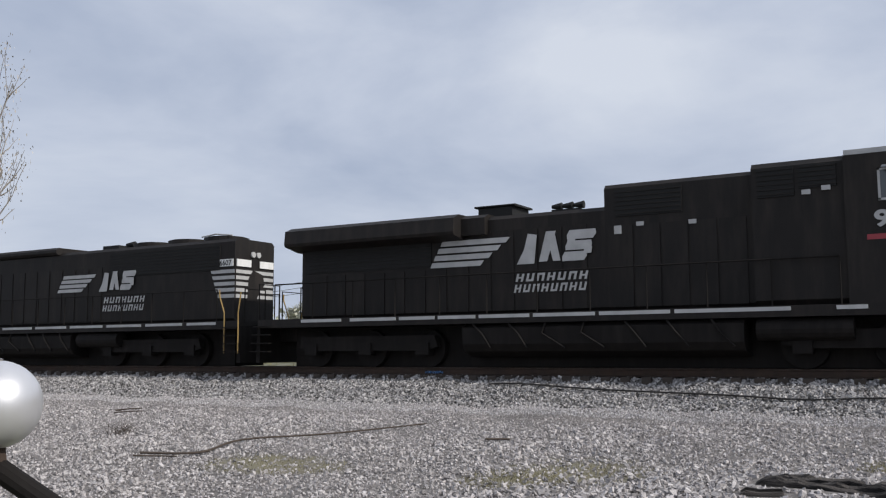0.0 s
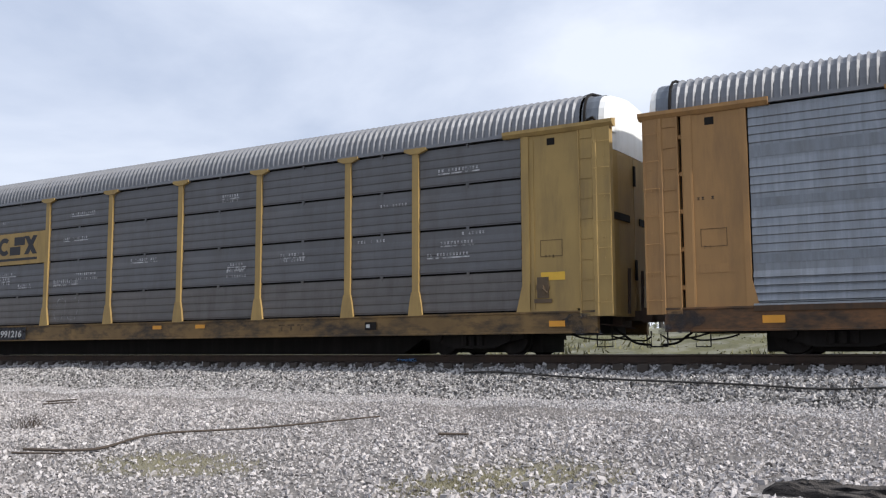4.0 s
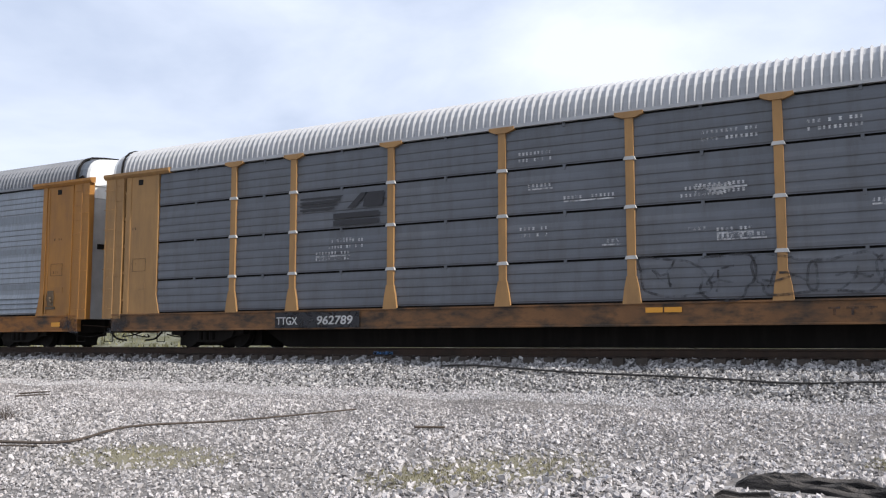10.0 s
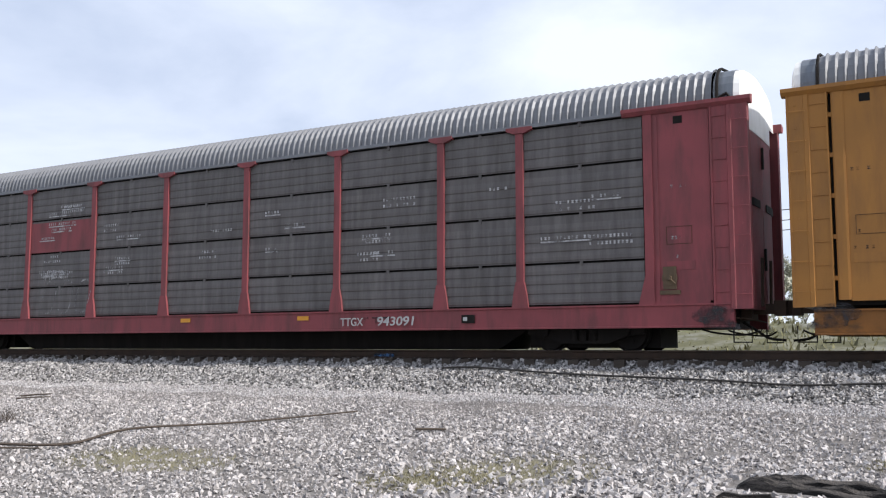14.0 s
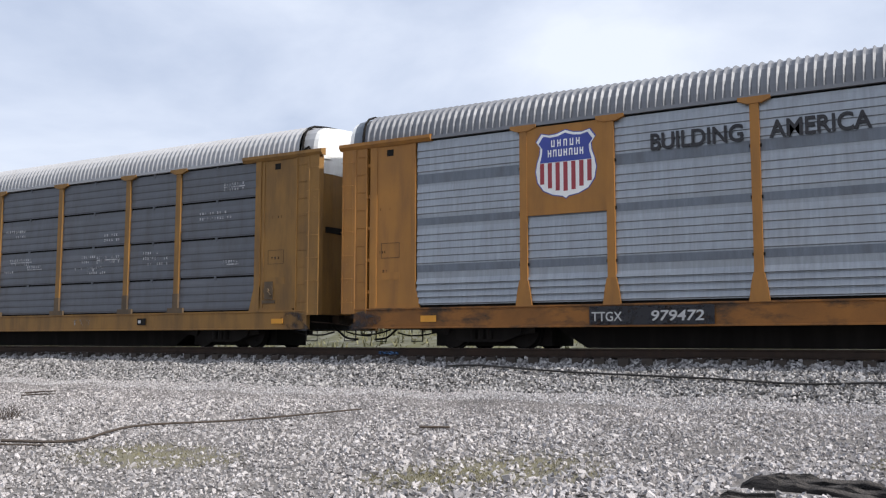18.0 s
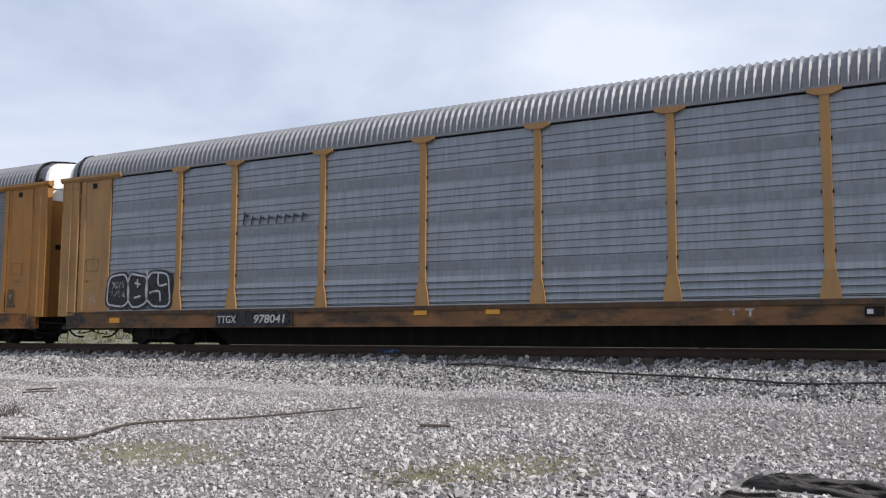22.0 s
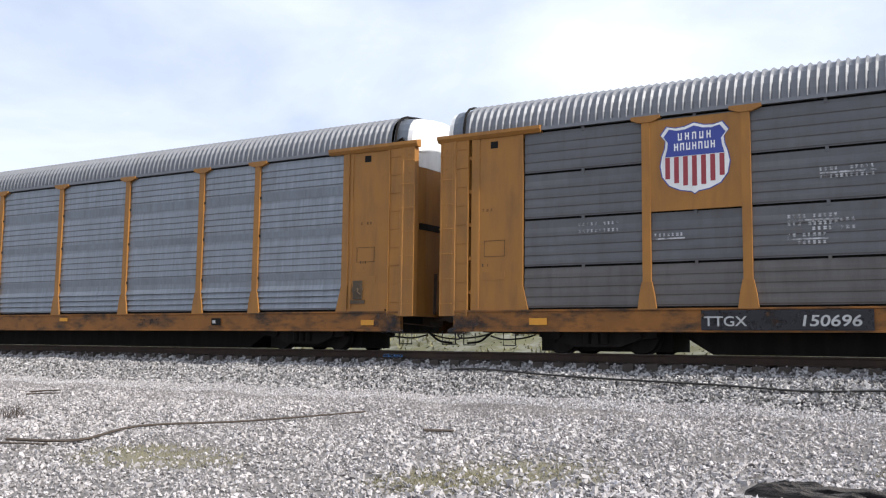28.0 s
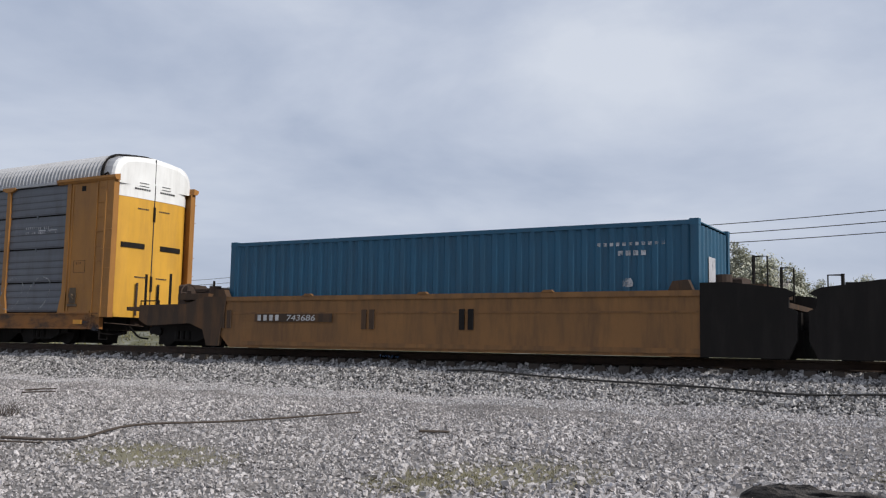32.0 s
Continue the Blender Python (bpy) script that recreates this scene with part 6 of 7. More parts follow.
    lettering(c, "AMERICA", -4.0, 3.92, 0.46, "ink", FACE + 0.02, 0.010, squeeze=0.90)
    road_number(c, -7.6, -5.1, "942581")
    CARS.append(c)

    c = car_carrier("car carrier with grey-brown panels, orange ends and a shield emblem", "orange", "grey", False, dark_bays=(3, 4, 5))
    shield(c, -8.98, -7.2, 2.80, 4.62)
    dashes(c, stencils(17, 27) + [(-10.5, 2.6, 0.9, False), (-8.9, 2.3, 0.6, True)])
    road_number(c, -8.0, -5.0, "150696")
    CARS.append(c)

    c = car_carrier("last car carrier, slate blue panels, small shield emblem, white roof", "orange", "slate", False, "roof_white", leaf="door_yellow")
    shield(c, -8.98, -7.2, 2.90, 4.62, fill=0.72)
    lettering(c, "BUILDING AMERICA", -8.86, 3.22, 0.19, "ink", PLATE - 0.012, 0.0, squeeze=0.88)
    dashes(c, stencils(18, 30))
    bars = Build()
    for s_ in (-1, 1):
        for k in range(7):
            bars.box(13.722, 13.742, s_ * (0.22 + 0.085 * k) - 0.028, s_ * (0.22 + 0.085 * k) + 0.028, 4.52, 4.57)
        bars.box(13.722, 13.742, s_ * 0.42 - 0.17, s_ * 0.42 + 0.17, 4.63, 4.645).box(13.722, 13.742, s_ * 0.42 - 0.17, s_ * 0.42 + 0.17, 4.72, 4.735)
        for z in (3.95, 1.95):
            for k in range(6):
                bars.box(13.715, 13.732, s_ * 0.4 + 0.07 * k - 0.2, s_ * 0.4 + 0.07 * k - 0.155, z, z + 0.04)
    bars.box(13.715, 13.745, -0.012, 0.012, 0.85, 4.72).box(13.70, 13.726, -0.010, 0.010, 4.77, 5.5)
    tagged(part("stencil", bars, "ink", c, "small dark stencil bars and door seam"), kind="stuff")
    scrawl(c, 3.8, 11.4, 0.95, 2.0, 6, "thin_chalk", 80, 0.025)
    scrawl(c, -6.9, -3.0, 0.9, 1.5, 4, "thin_chalk", 81, 0.02)
    road_number(c, -8.0, -5.6, "965349")
    CARS.append(c)
    for i, c in enumerate(CARS):
        r = random.Random(200 + i)
        rows = [(sx, z, r.uniform(0.18, 0.4), False) for sx in (12.3, -12.75) for z in (r.uniform(2.0, 2.3), r.uniform(1.55, 1.9), r.uniform(2.9, 3.2)) if r.random() < 0.75]
        if rows:
            dashes(c, rows, "thin_chalk" if i in (6, 7) else "thin_ink", -1.519)
        if i not in (0,):
            sill_marks(c, i)


make_cars()


# ---- the two engines ----
def engine_truck(eng, x_):
    t = part("truck", Build().box(x_ - 1.9, x_ + 1.9, -0.9, 0.9, 0.45, 0.75), "black", eng, "six-wheel black engine truck")
    for s in (-1, 1):
        b = Build().prism([(x_ - 2.3, 0.55), (x_ - 2.2, 0.85), (x_ + 2.2, 0.85), (x_ + 2.3, 0.55), (x_ + 1.9, 0.45), (x_ - 1.9, 0.45)], "y", s * 1.05 - 0.09, s * 1.05 + 0.09)
        for d in (-1.85, 0, 1.85):
            b.box(x_ + d - 0.2, x_ + d + 0.2, s * 1.05 - 0.14, s * 1.05 + 0.14, 0.34, 0.66)
        part("side_frame", b, "black", t)
    for d in (-1.85, 0, 1.85):
        b = Build().drum((x_ + d, 0.51), 0.09, "y", -0.95, 0.95, 10)
        for s in (-1, 1):
            b.drum((x_ + d, 0.51), 0.52, "y", s * 0.70, s * 0.83, 28, 0.50)
        part("wheelset", b, "black", t)
    return t


def handrail(eng, x0, x1, y, z0, z1, n, mat="black"):
    b = Build().tube([(x0, y, z1), (x1, y, z1)], 0.02, 6)
    part("handrail", b, mat, eng)
    post = Build().tube([(0, 0, z0), (0, 0, z1)], 0.018, 6).mesh("handrail_post")
    for i in range(n):
        part("handrail_post", post, mat, eng, at=(x0 + (x1 - x0) * i / (n - 1), y, 0))


def steps(eng, x0, x1, mat="black"):
    for s in (-1, 1):
        for k in range(4):
            y = s * (1.30 + 0.03 * k)
            part("step", Build().box(x0, x1, min(y, y + s * 0.2), max(y, y + s * 0.2), 1.15 - 0.24 * k, 1.18 - 0.24 * k), mat, eng)


def white_bars(eng, x0, x1, z0, rows, y):
    b = Build()
    for k, n in enumerate(rows):
        z = z0 - 0.27 * k
        w = (x1 - x0) / n
        for i in range(n):
            a = x0 + i * w + 0.05 * (len(rows) - k)
            for lo, hi, left, right in ((0.0, 0.2, 0.0, 0.22), (0.0, 0.2, 0.5, 0.72), ((0.08, 0.0, 0.15)[i % 3], (0.12, 0.05, 0.2)[i % 3], 0.22, 0.5)):
                b.flat([(a + left * w + 0.25 * lo, z + lo), (a + right * w + 0.25 * lo, z + lo), (a + right * w + 0.25 * hi, z + hi), (a + left * w + 0.25 * hi, z + hi)], y)
    tagged(part("marking", b, "chalk", eng, "white block lettering, plain bars"), kind="stuff")


def side_emblem(eng, x_, z_, s, y):
    """Four white speed lines running into a plain white angular mark."""
    for k in range(4):
        b = Build()
        z = z_ + s * (0.50 - 0.165 * k)
        l0, l1 = x_ - s * 0.05 * (k - 3) * 0.9, x_ + s * (1.85 - 0.22 * k)
        b.flat([(l0 - 0.12 * s * k * 0.4, z), (l1, z), (l1 + 0.10 * s, z + 0.12 * s), (l0 - 0.12 * s * k * 0.4 + 0.05, z + 0.12 * s)], y)
        part("speed_line", b, "chalk", eng, "white speed line")
    b = Build()
    b.flat([(x_ + 2.12 * s, z_ - 0.02), (x_ + 2.55 * s, z_ - 0.02), (x_ + 2.62 * s, z_ + 0.62 * s), (x_ + 2.40 * s, z_ + 0.66 * s), (x_ + 2.3 * s, z_ + 0.3 * s)], y)
    b.flat([(x_ + 2.66 * s, z_ + 0.02), (x_ + 2.86 * s, z_ + 0.02), (x_ + 3.08 * s, z_ + 0.68 * s), (x_ + 2.84 * s, z_ + 0.68 * s)], y)
    b.flat([(x_ + 2.84 * s, z_ + 0.68 * s), (x_ + 3.04 * s, z_ + 0.68 * s), (x_ + 3.18 * s, z_ + 0.02), (x_ + 3.0 * s, z_ + 0.02)], y - 0.002)
    for k, (a, c) in enumerate(((3.22, 3.80), (3.30, 3.92), (3.34, 4.02))):
        z = z_ + 0.235 * s * k
        b.flat([(x_ + a * s, z), (x_ + (c - 0.08) * s, z), (x_ + c * s, z + 0.10 * s), (x_ + (c - 0.02) * s, z + 0.20 * s), (x_ + (a + 0.06) * s, z + 0.20 * s), (x_ + a * s, z + 0.10 * s)], y)
    b.flat([(x_ + 3.72 * s, z_ + 0.15 * s), (x_ + 3.90 * s, z_ + 0.15 * s), (x_ + 3.92 * s, z_ + 0.30 * s), (x_ + 3.74 * s, z_ + 0.30 * s)], y - 0.002)
    b.flat([(x_ + 3.34 * s, z_ + 0.38 * s), (x_ + 3.52 * s, z_ + 0.38 * s), (x_ + 3.54 * s, z_ + 0.52 * s), (x_ + 3.36 * s, z_ + 0.52 * s)], y - 0.002)
    tagged(part("emblem", b, "chalk", eng, "plain white angular mark"), kind="stuff")


def frame_and_tank(eng, half, tank0, tank1):
    part("frame", Build().box(-half + 0.4, half - 0.4, -1.45, 1.45, 1.12, 1.36).box(-half + 0.3, half - 0.3, -0.5, 0.5, 0.75, 1.12), "loco", eng)
    # black slab reaching near the rail, added for the dark under the engine
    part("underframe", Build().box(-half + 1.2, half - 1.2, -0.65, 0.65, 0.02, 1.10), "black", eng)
    part("fuel_tank", Build().prism([(-1.3, 0.42), (-1.42, 0.6), (-1.42, 1.0), (-1.2, 1.12), (1.2, 1.12), (1.42, 1.0), (1.42, 0.6), (1.3, 0.42), (0.9, 0.28), (-0.9, 0.28)], "x", tank0, tank1), "black", eng, "black fuel tank")
    for s in (-1, 1):
        part("air_tank", Build().drum((s * 1.18, 0.86), 0.24, "x", tank1 + 0.25, tank1 + 2.2, 16), "black", eng)
        part("coupler", Build().box(s * (half - 0.1) - 0.35, s * (half - 0.1) + 0.15, -0.12, 0.12, 0.72, 0.98), "rusty", eng)
        part("pilot", Build().prism([(s * (half - 0.45), 0.12), (s * (half - 0.30), 0.12), (s * (half - 0.35), 1.2), (s * (half - 0.45), 1.2)], "y", -1.4, 1.4), "black", eng)
    r = random.Random(2)
    for i in range(7):
        xx = tank0 + (tank1 - tank0) * (i + 0.3) / 7
        part("pipe", Build().tube([(xx, -1.40, 1.1), (xx + r.uniform(-0.1, 0.3), -1.46, 0.85), (xx + 0.5, -1.42, 0.5)], 0.03, 6), "black", eng)


def grille(eng, x0, x1, z0, z1, y, n=8, mat="loco_dark"):
    part("grille", Build().box(x0, x1, y, y + 0.03, z0, z1), mat, eng, "dark louvred grille")
    b = Build()
    for i in range(n):
        z = z0 + (z1 - z0) * (i + 0.5) / n
        b.box(x0, x1, y - 0.018, y + 0.01, z - 0.012, z + 0.012)
    part("louvre", b, "loco", eng)


def wide_cab_engine():
    """Six-axle road engine, cab at +x, wide radiator wings at -x."""
    e = thing("locomotive", "black diesel locomotive with wide cab, white stripes and grimy tank", "locomotive")
    frame_and_tank(e, 10.6, -3.4, 3.6)
    engine_truck(e, -6.6)
    engine_truck(e, 6.6)
    Y = -0.92
    part("hood", Build().chamfered(-9.0, 0.3, Y, -Y, 1.36, 3.90, 0.10), "loco", e)
    part("hood", Build().chamfered(0.3, 3.85, Y - 0.02, -Y + 0.02, 1.36, 4.42, 0.10), "loco", e)
    part("hood", Build().chamfered(3.85, 5.75, Y - 0.38, -Y + 0.38, 1.36, 4.50, 0.12), "loco", e)
    part("radiator_wing", Build().prism([(-1.48, 3.42), (-1.52, 3.50), (-1.48, 3.86), (-1.2, 3.98), (1.2, 3.98), (1.48, 3.86), (1.52, 3.50), (1.48, 3.42), (0.9, 3.30), (-0.9, 3.30)], "x", -9.2, -3.6), "loco", e, "wide overhanging radiator wing")
    part("radiator_wing", Build().prism([(-1.1, 3.42), (-1.1, 3.86), (-0.9, 3.96), (0.9, 3.96), (1.1, 3.86), (1.1, 3.42)], "x", -3.6, -2.9), "loco", e)
    grille(e, -8.8, -4.6, 2.66, 3.36, Y - 0.02, 7)
    grille(e, 0.6, 2.2, 3.62, 4.25, Y - 0.05, 6)
    grille(e, 3.98, 4.75, 3.72, 4.36, Y - 0.41, 6)
    grille(e, 4.85, 5.6, 3.86, 4.36, Y - 0.41, 5)
    for i in range(13):
        part("hood_door", Build().box(-8.7 + 0.66 * i, -8.7 + 0.66 * i + 0.60, Y - 0.022, Y, 1.45, 2.58 if i < 7 else 3.5), "loco", e)
    for i in range(5):
        part("hood_door", Build().box(0.4 + 0.66 * i, 1.0 + 0.66 * i, Y - 0.045, Y, 1.45, 3.4), "loco", e)
    part("exhaust_stack", Build().chamfered(-3.4, -2.4, -0.5, 0.5, 3.88, 4.22, 0.04).chamfered(-3.5, -2.3, -0.55, 0.55, 4.20, 4.25, 0.02), "loco_dark", e)
    horn = Build().box(-1.35, -0.55, -0.35, -0.25, 3.9, 4.02)
    for d in (-1.3, -1.0, -0.7):
        horn.drum((-0.3, 4.10), 0.05, "x", d - 0.05, d + 0.22, 8, 0.10)
    part("horn", horn, "loco_dark", e, "three-chime air horn")
    # cab and nose
    part("cab", Build().prism([(5.75, 1.36), (10.0, 1.36), (10.05, 2.3), (9.95, 3.25), (9.6, 3.50), (8.5, 3.60), (8.15, 4.38), (7.9, 4.46), (5.75, 4.46)], "y", -1.42, 1.42), "loco", e, "black wide-nosed cab")
    part("cab_roof", Build().prism([(5.75, 4.465), (8.2, 4.465), (8.35, 4.40), (8.35, 4.46), (8.1, 4.60), (5.75, 4.60)], "y", -1.25, 1.25), "chalk", e, "pale grey cab roof")
    part("number_board", Build().box(8.22, 8.50, -0.95, -0.35, 4.22, 4.52).box(8.22, 8.50, 0.35, 0.95, 4.22, 4.52).box(8.22, 8.48, -0.30, 0.30, 4.26, 4.50), "chalk", e)
    part("windscreen", Build().prism([(8.53, 3.62), (8.56, 3.62), (8.26, 4.26), (8.23, 4.26)], "y", -1.25, -0.12), "glass", e)
    part("windscreen", Build().prism([(8.53, 3.62), (8.56, 3.62), (8.26, 4.26), (8.23, 4.26)], "y", 0.12, 1.25), "glass", e)
    for s in (-1, 1):
        y = s * 1.425
        w = part("side_window", Build().box(6.45, 7.15, min(y, y + 0.01 * s), max(y, y + 0.01 * s), 3.50, 4.08).box(7.2, 7.9, min(y, y + 0.01 * s), max(y, y + 0.01 * s), 3.50, 4.08), "glass", e)
        fr = Build()
        for a, b_ in ((6.40, 6.45), (7.15, 7.2), (7.9, 7.95)):
            fr.box(a, b_, min(y, y + 0.025 * s), max(y, y + 0.025 * s), 3.46, 4.12)
        fr.box(6.40, 7.2, min(y, y + 0.025 * s), max(y, y + 0.025 * s), 3.45, 3.50).box(6.4, 7.95, min(y, y + 0.025 * s), max(y, y + 0.025 * s), 4.08, 4.12)
        part("window_frame", fr, "chalk", w)
        part("sunshade", Build().prism([(y, 4.16), (y, 4.19), (y + 0.32 * s, 4.10), (y + 0.32 * s, 4.08)], "x", 6.5, 8.0), "galv", e)
    lettering(e, "9885", 6.30, 2.93, 0.46, "chalk", -1.435, 0.016, squeeze=1.30)
    part("marking", Build().box(6.15, 6.75, -1.43, -1.421, 2.66, 2.77), "shield_red", e, "small red bar marking")
    part("marking", Build().box(8.05, 8.55, -1.43, -1.421, 2.74, 2.79).box(7.35, 7.5, -1.43, -1.421, 2.68, 2.73), "chalk", e)
    for k in range(5):
        z = 2.86 - 0.20 * k
        b = Build().flat([(8.72 + 0.09 * k, z), (10.03, z - 0.06), (10.03, z + 0.05), (8.66 + 0.09 * k, z + 0.12)], -1.432)
        b.box(10.06, 10.075, -1.30, 1.30, z - 0.05, z + 0.06)
        part("stripe", b, "chalk", e, "white nose stripe")
    part("marking", Build().box(8.35, 8.95, -1.43, -1.421, 1.66, 1.90), "chalk", e)
    for k, (a, c) in enumerate([(-8.6, -7.2), (-6.9, -5.4), (-5.3, -4.2), (-4.1, -3.0), (-2.9, -1.5), (-1.4, 0.2), (0.3, 2.0), (2.1, 4.6), (5.5, 6.1), (6.8, 9.6)]):
        part("edge_stripe", Build().box(a, c, -1.462, -1.452, 1.25, 1.335), "chalk", e)
    side_emblem(e, -4.45, 2.62, 1.13, Y - 0.05)
    white_bars(e, -2.2, -0.2, 2.16, (7, 8), Y - 0.05)
    for x_, z_ in ((0.55, 3.3), (1.1, 3.36), (2.35, 3.32), (0.55, 3.2), (4.9, 3.72), (5.3, 3.78)):
        part("label_plate", Build().box(x_, x_ + 0.18, Y - 0.43 if x_ > 3.9 else Y - 0.06, Y - 0.39 if x_ > 3.9 else Y - 0.02, z_, z_ + 0.10), "chalk", e)
    handrail(e, -9.6, 5.6, -1.42, 1.36, 2.36, 12)
    handrail(e, -9.6, 5.6, 1.42, 1.36, 2.36, 12)
    handrail(e, 10.35, 10.36, -1.3, 1.36, 2.4, 2, "chalk")
    for s in (-1, 1):
        part("grab_rail", Build().tube([(9.75, s * 1.46, 0.35), (9.75, s * 1.47, 1.3), (9.95, s * 1.47, 2.3)], 0.02, 6), "pale", e, "yellowed grab rail")
        part("grab_rail", Build().tube([(10.3, s * 1.46, 0.8), (10.3, s * 1.47, 1.6), (10.45, s * 1.47, 2.35)], 0.02, 6), "pale", e)
        part("end_rail", Build().tube([(10.4, s * 1.3, 1.3), (10.4, s * 1.3, 2.4), (10.4, s * 0.5, 2.4), (10.4, s * 0.5, 1.3)], 0.02, 6), "black", e)
        part("end_rail", Build().tube([(-10.2, s * 1.4, 1.3), (-10.2, s * 1.4, 2.4), (-10.2, s * 0.5, 2.4), (-10.2, s * 0.5, 1.3)], 0.02, 6), "black", e)
    steps(e, 9.7, 10.35)
    steps(e, -10.35, -9.7)
    return e


def hood_engine():
    """Six-axle hood engine, long hood end at +x."""
    e = thing("locomotive", "black diesel locomotive with narrow hood and striped yellow-white end", "locomotive")
    frame_and_tank(e, 10.85, -3.0, 3.0)
    engine_truck(e, -6.4)
    engine_truck(e, 6.4)
    Y = -0.90
    part("hood", Build().chamfered(-5.9, 9.8, Y, -Y, 1.36, 3.92, 0.10), "loco", e)
    part("cab", Build().prism([(-8.4, 1.36), (-5.9, 1.36), (-5.9, 4.35), (-6.0, 4.45), (-8.1, 4.45), (-8.4, 4.2)], "y", -1.45, 1.45), "loco", e, "black cab")
    part("nose", Build().prism([(-9.7, 1.36), (-8.4, 1.36), (-8.4, 3.1), (-9.6, 2.95)], "y", -0.95, 0.95), "loco", e)
    for s in (-1, 1):
        part("side_window", Build().box(-8.0, -6.3, min(s * 1.455, s * 1.46), max(s * 1.455, s * 1.46), 3.3, 4.0), "glass", e)
    part("windscreen", Build().box(-8.43, -8.41, -1.1, 1.1, 3.4, 4.05), "glass", e)
    for i, x_ in enumerate((8.6, 7.0, 5.4)):
        part("radiator_fan", Build().drum((x_, 0), 0.72, "z", 3.90, 4.06, 22).drum((x_, 0), 0.62, "z", 4.06, 4.09, 22), "loco", e, "round roof fan housing")
    part("fan_guard", Build().tube([(8.0, -0.5, 4.10), (8.6, -0.5, 4.16), (9.3, -0.5, 4.08)], 0.025, 6), "chalk", e)
    part("dynamic_brake", Build().chamfered(-1.8, 1.6, -1.05, 1.05, 3.85, 4.10, 0.08), "loco", e)
    part("exhaust_stack", Build().box(3.1, 3.9, -0.3, 0.3, 3.9, 4.12), "loco_dark", e)
    horn = Build().box(4.3, 4.7, -0.3, -0.2, 3.9, 4.05).drum((-0.3, 4.10), 0.05, "x", 4.3, 4.7, 8, 0.10)
    part("horn", horn, "loco_dark", e)
    grille(e, 4.2, 9.2, 2.95, 3.75, Y - 0.02, 8)
    for i in range(14):
        part("hood_door", Build().box(-5.6 + 0.68 * i, -5.0 + 0.68 * i, Y - 0.02, Y, 1.5, 3.3), "loco", e)
    side_emblem(e, 1.75, 2.50, 0.94, Y - 0.045)
    white_bars(e, 3.9, 5.9, 2.08, (7, 8), Y - 0.045)
    end = 9.81
    for k in range(5):
        z = 2.90 - 0.19 * k
        b = Build().box(end, end + 0.008, -0.85, 0.85, z - 0.05, z + 0.06)
        b.flat([(8.85 + 0.07 * k, z - 0.05), (end, z - 0.05), (end, z + 0.06), (8.80 + 0.07 * k, z + 0.06)], Y - 0.006)
        part("stripe", b, "chalk", e, "off-white end stripe")
    part("horse_mark", Build().prism([(-0.35, 2.0), (0.05, 2.0), (0.2, 2.3), (0.45, 2.55), (0.35, 2.85), (-0.1, 2.98), (-0.3, 2.7)], "x", end + 0.01, end + 0.016), "loco", e, "plain black rearing shape")
    part("number_board", Build().box(end, end + 0.03, -0.84, -0.2, 3.06, 3.28).box(end, end + 0.03, 0.2, 0.84, 3.06, 3.28).box(9.2, 9.75, Y - 0.02, Y - 0.004, 3.06, 3.28), "white", e)
    lettering(e, "6607", 9.19, 3.09, 0.23, "ink", Y - 0.024, 0.004, squeeze=1.05)
    for s in (-0.12, 0.12):
        part("headlight", Build().drum((s, 3.46), 0.09, "x", end, end + 0.06, 14), "chalk", e)
    for a, c in [(-9.5, -8), (-7.8, -6), (-5.8, -4.2), (-4.0, -2.4), (-2.2, -0.8), (-0.6, 1.0), (1.2, 2.8), (3.0, 4.6), (4.8, 6.4), (6.6, 8.2), (8.4, 9.6)]:
        part("edge_stripe", Build().box(a, c, -1.462, -1.452, 1.25, 1.33), "chalk", e)
    handrail(e, -5.7, 9.6, -1.42, 1.36, 2.3, 12)
    handrail(e, -5.7, 9.6, 1.42, 1.36, 2.3, 12)
    for s in (-1, 1):
        part("grab_rail", Build().tube([(9.95, s * 1.46, 0.4), (9.95, s * 1.47, 1.6), (9.75, s * 1.47, 2.1), (9.75, s * 1.47, 2.3)], 0.02, 6), "pale", e, "yellow grab rail")
        part("grab_rail", Build().tube([(10.5, s * 1.46, 0.4), (10.5, s * 1.47, 1.6), (10.6, s * 1.47, 2.2)], 0.02, 6), "pale", e)
        part("end_rail", Build().tube([(10.6, s * 1.3, 1.3), (10.6, s * 1.3, 2.3), (10.6, s * 0.4, 2.3), (10.6, s * 0.4, 1.3)], 0.02, 6), "black", e)
    steps(e, 9.9, 10.5)
    steps(e, -10.5, -9.9)
    return e


# ---- well wagon with container ----
def well_wagon(label, paint, end_mat, start, front_short):
    """Container well wagon; x = 0 at the coupling ahead, 18.0 at the coupling behind."""
    w = thing("well_wagon", label, "railway wagon", group="container well wagons of the train")
    for s in (-1, 1):
        out = 1.52 * s

        def across(d, base=out):
            return min(base - d, base + d), max(base - d, base + d)

        y0, y1 = sorted((out, out - 0.18 * s))
        part("well_side", Build().prism([(start, 0.30), (start + 0.3, 0.02), (16.25, 0.02), (16.25, 1.24), (start, 1.24)], "y", y0, y1), paint, w, "grimy ochre well side")
        part("top_chord", Build().box(start - 0.05, 16.3, *across(0.03), 1.18, 1.29), paint, w)
        part("bottom_chord", Build().box(start + 0.7, 16.2, *across(0.025), 0.08, 0.18), paint, w)
        part("side_seam", Build().box(start + 0.4, 16.1, *across(0.012), 0.86, 0.90), paint, w)
        for x_ in (6.7, 9.95, 13.0):
            part("guide", Build().prism([(x_ - 0.14, 1.29), (x_ + 0.14, 1.29), (x_ + 0.08, 1.34), (x_ - 0.08, 1.34)], "y", *across(0.05)), "well", w)
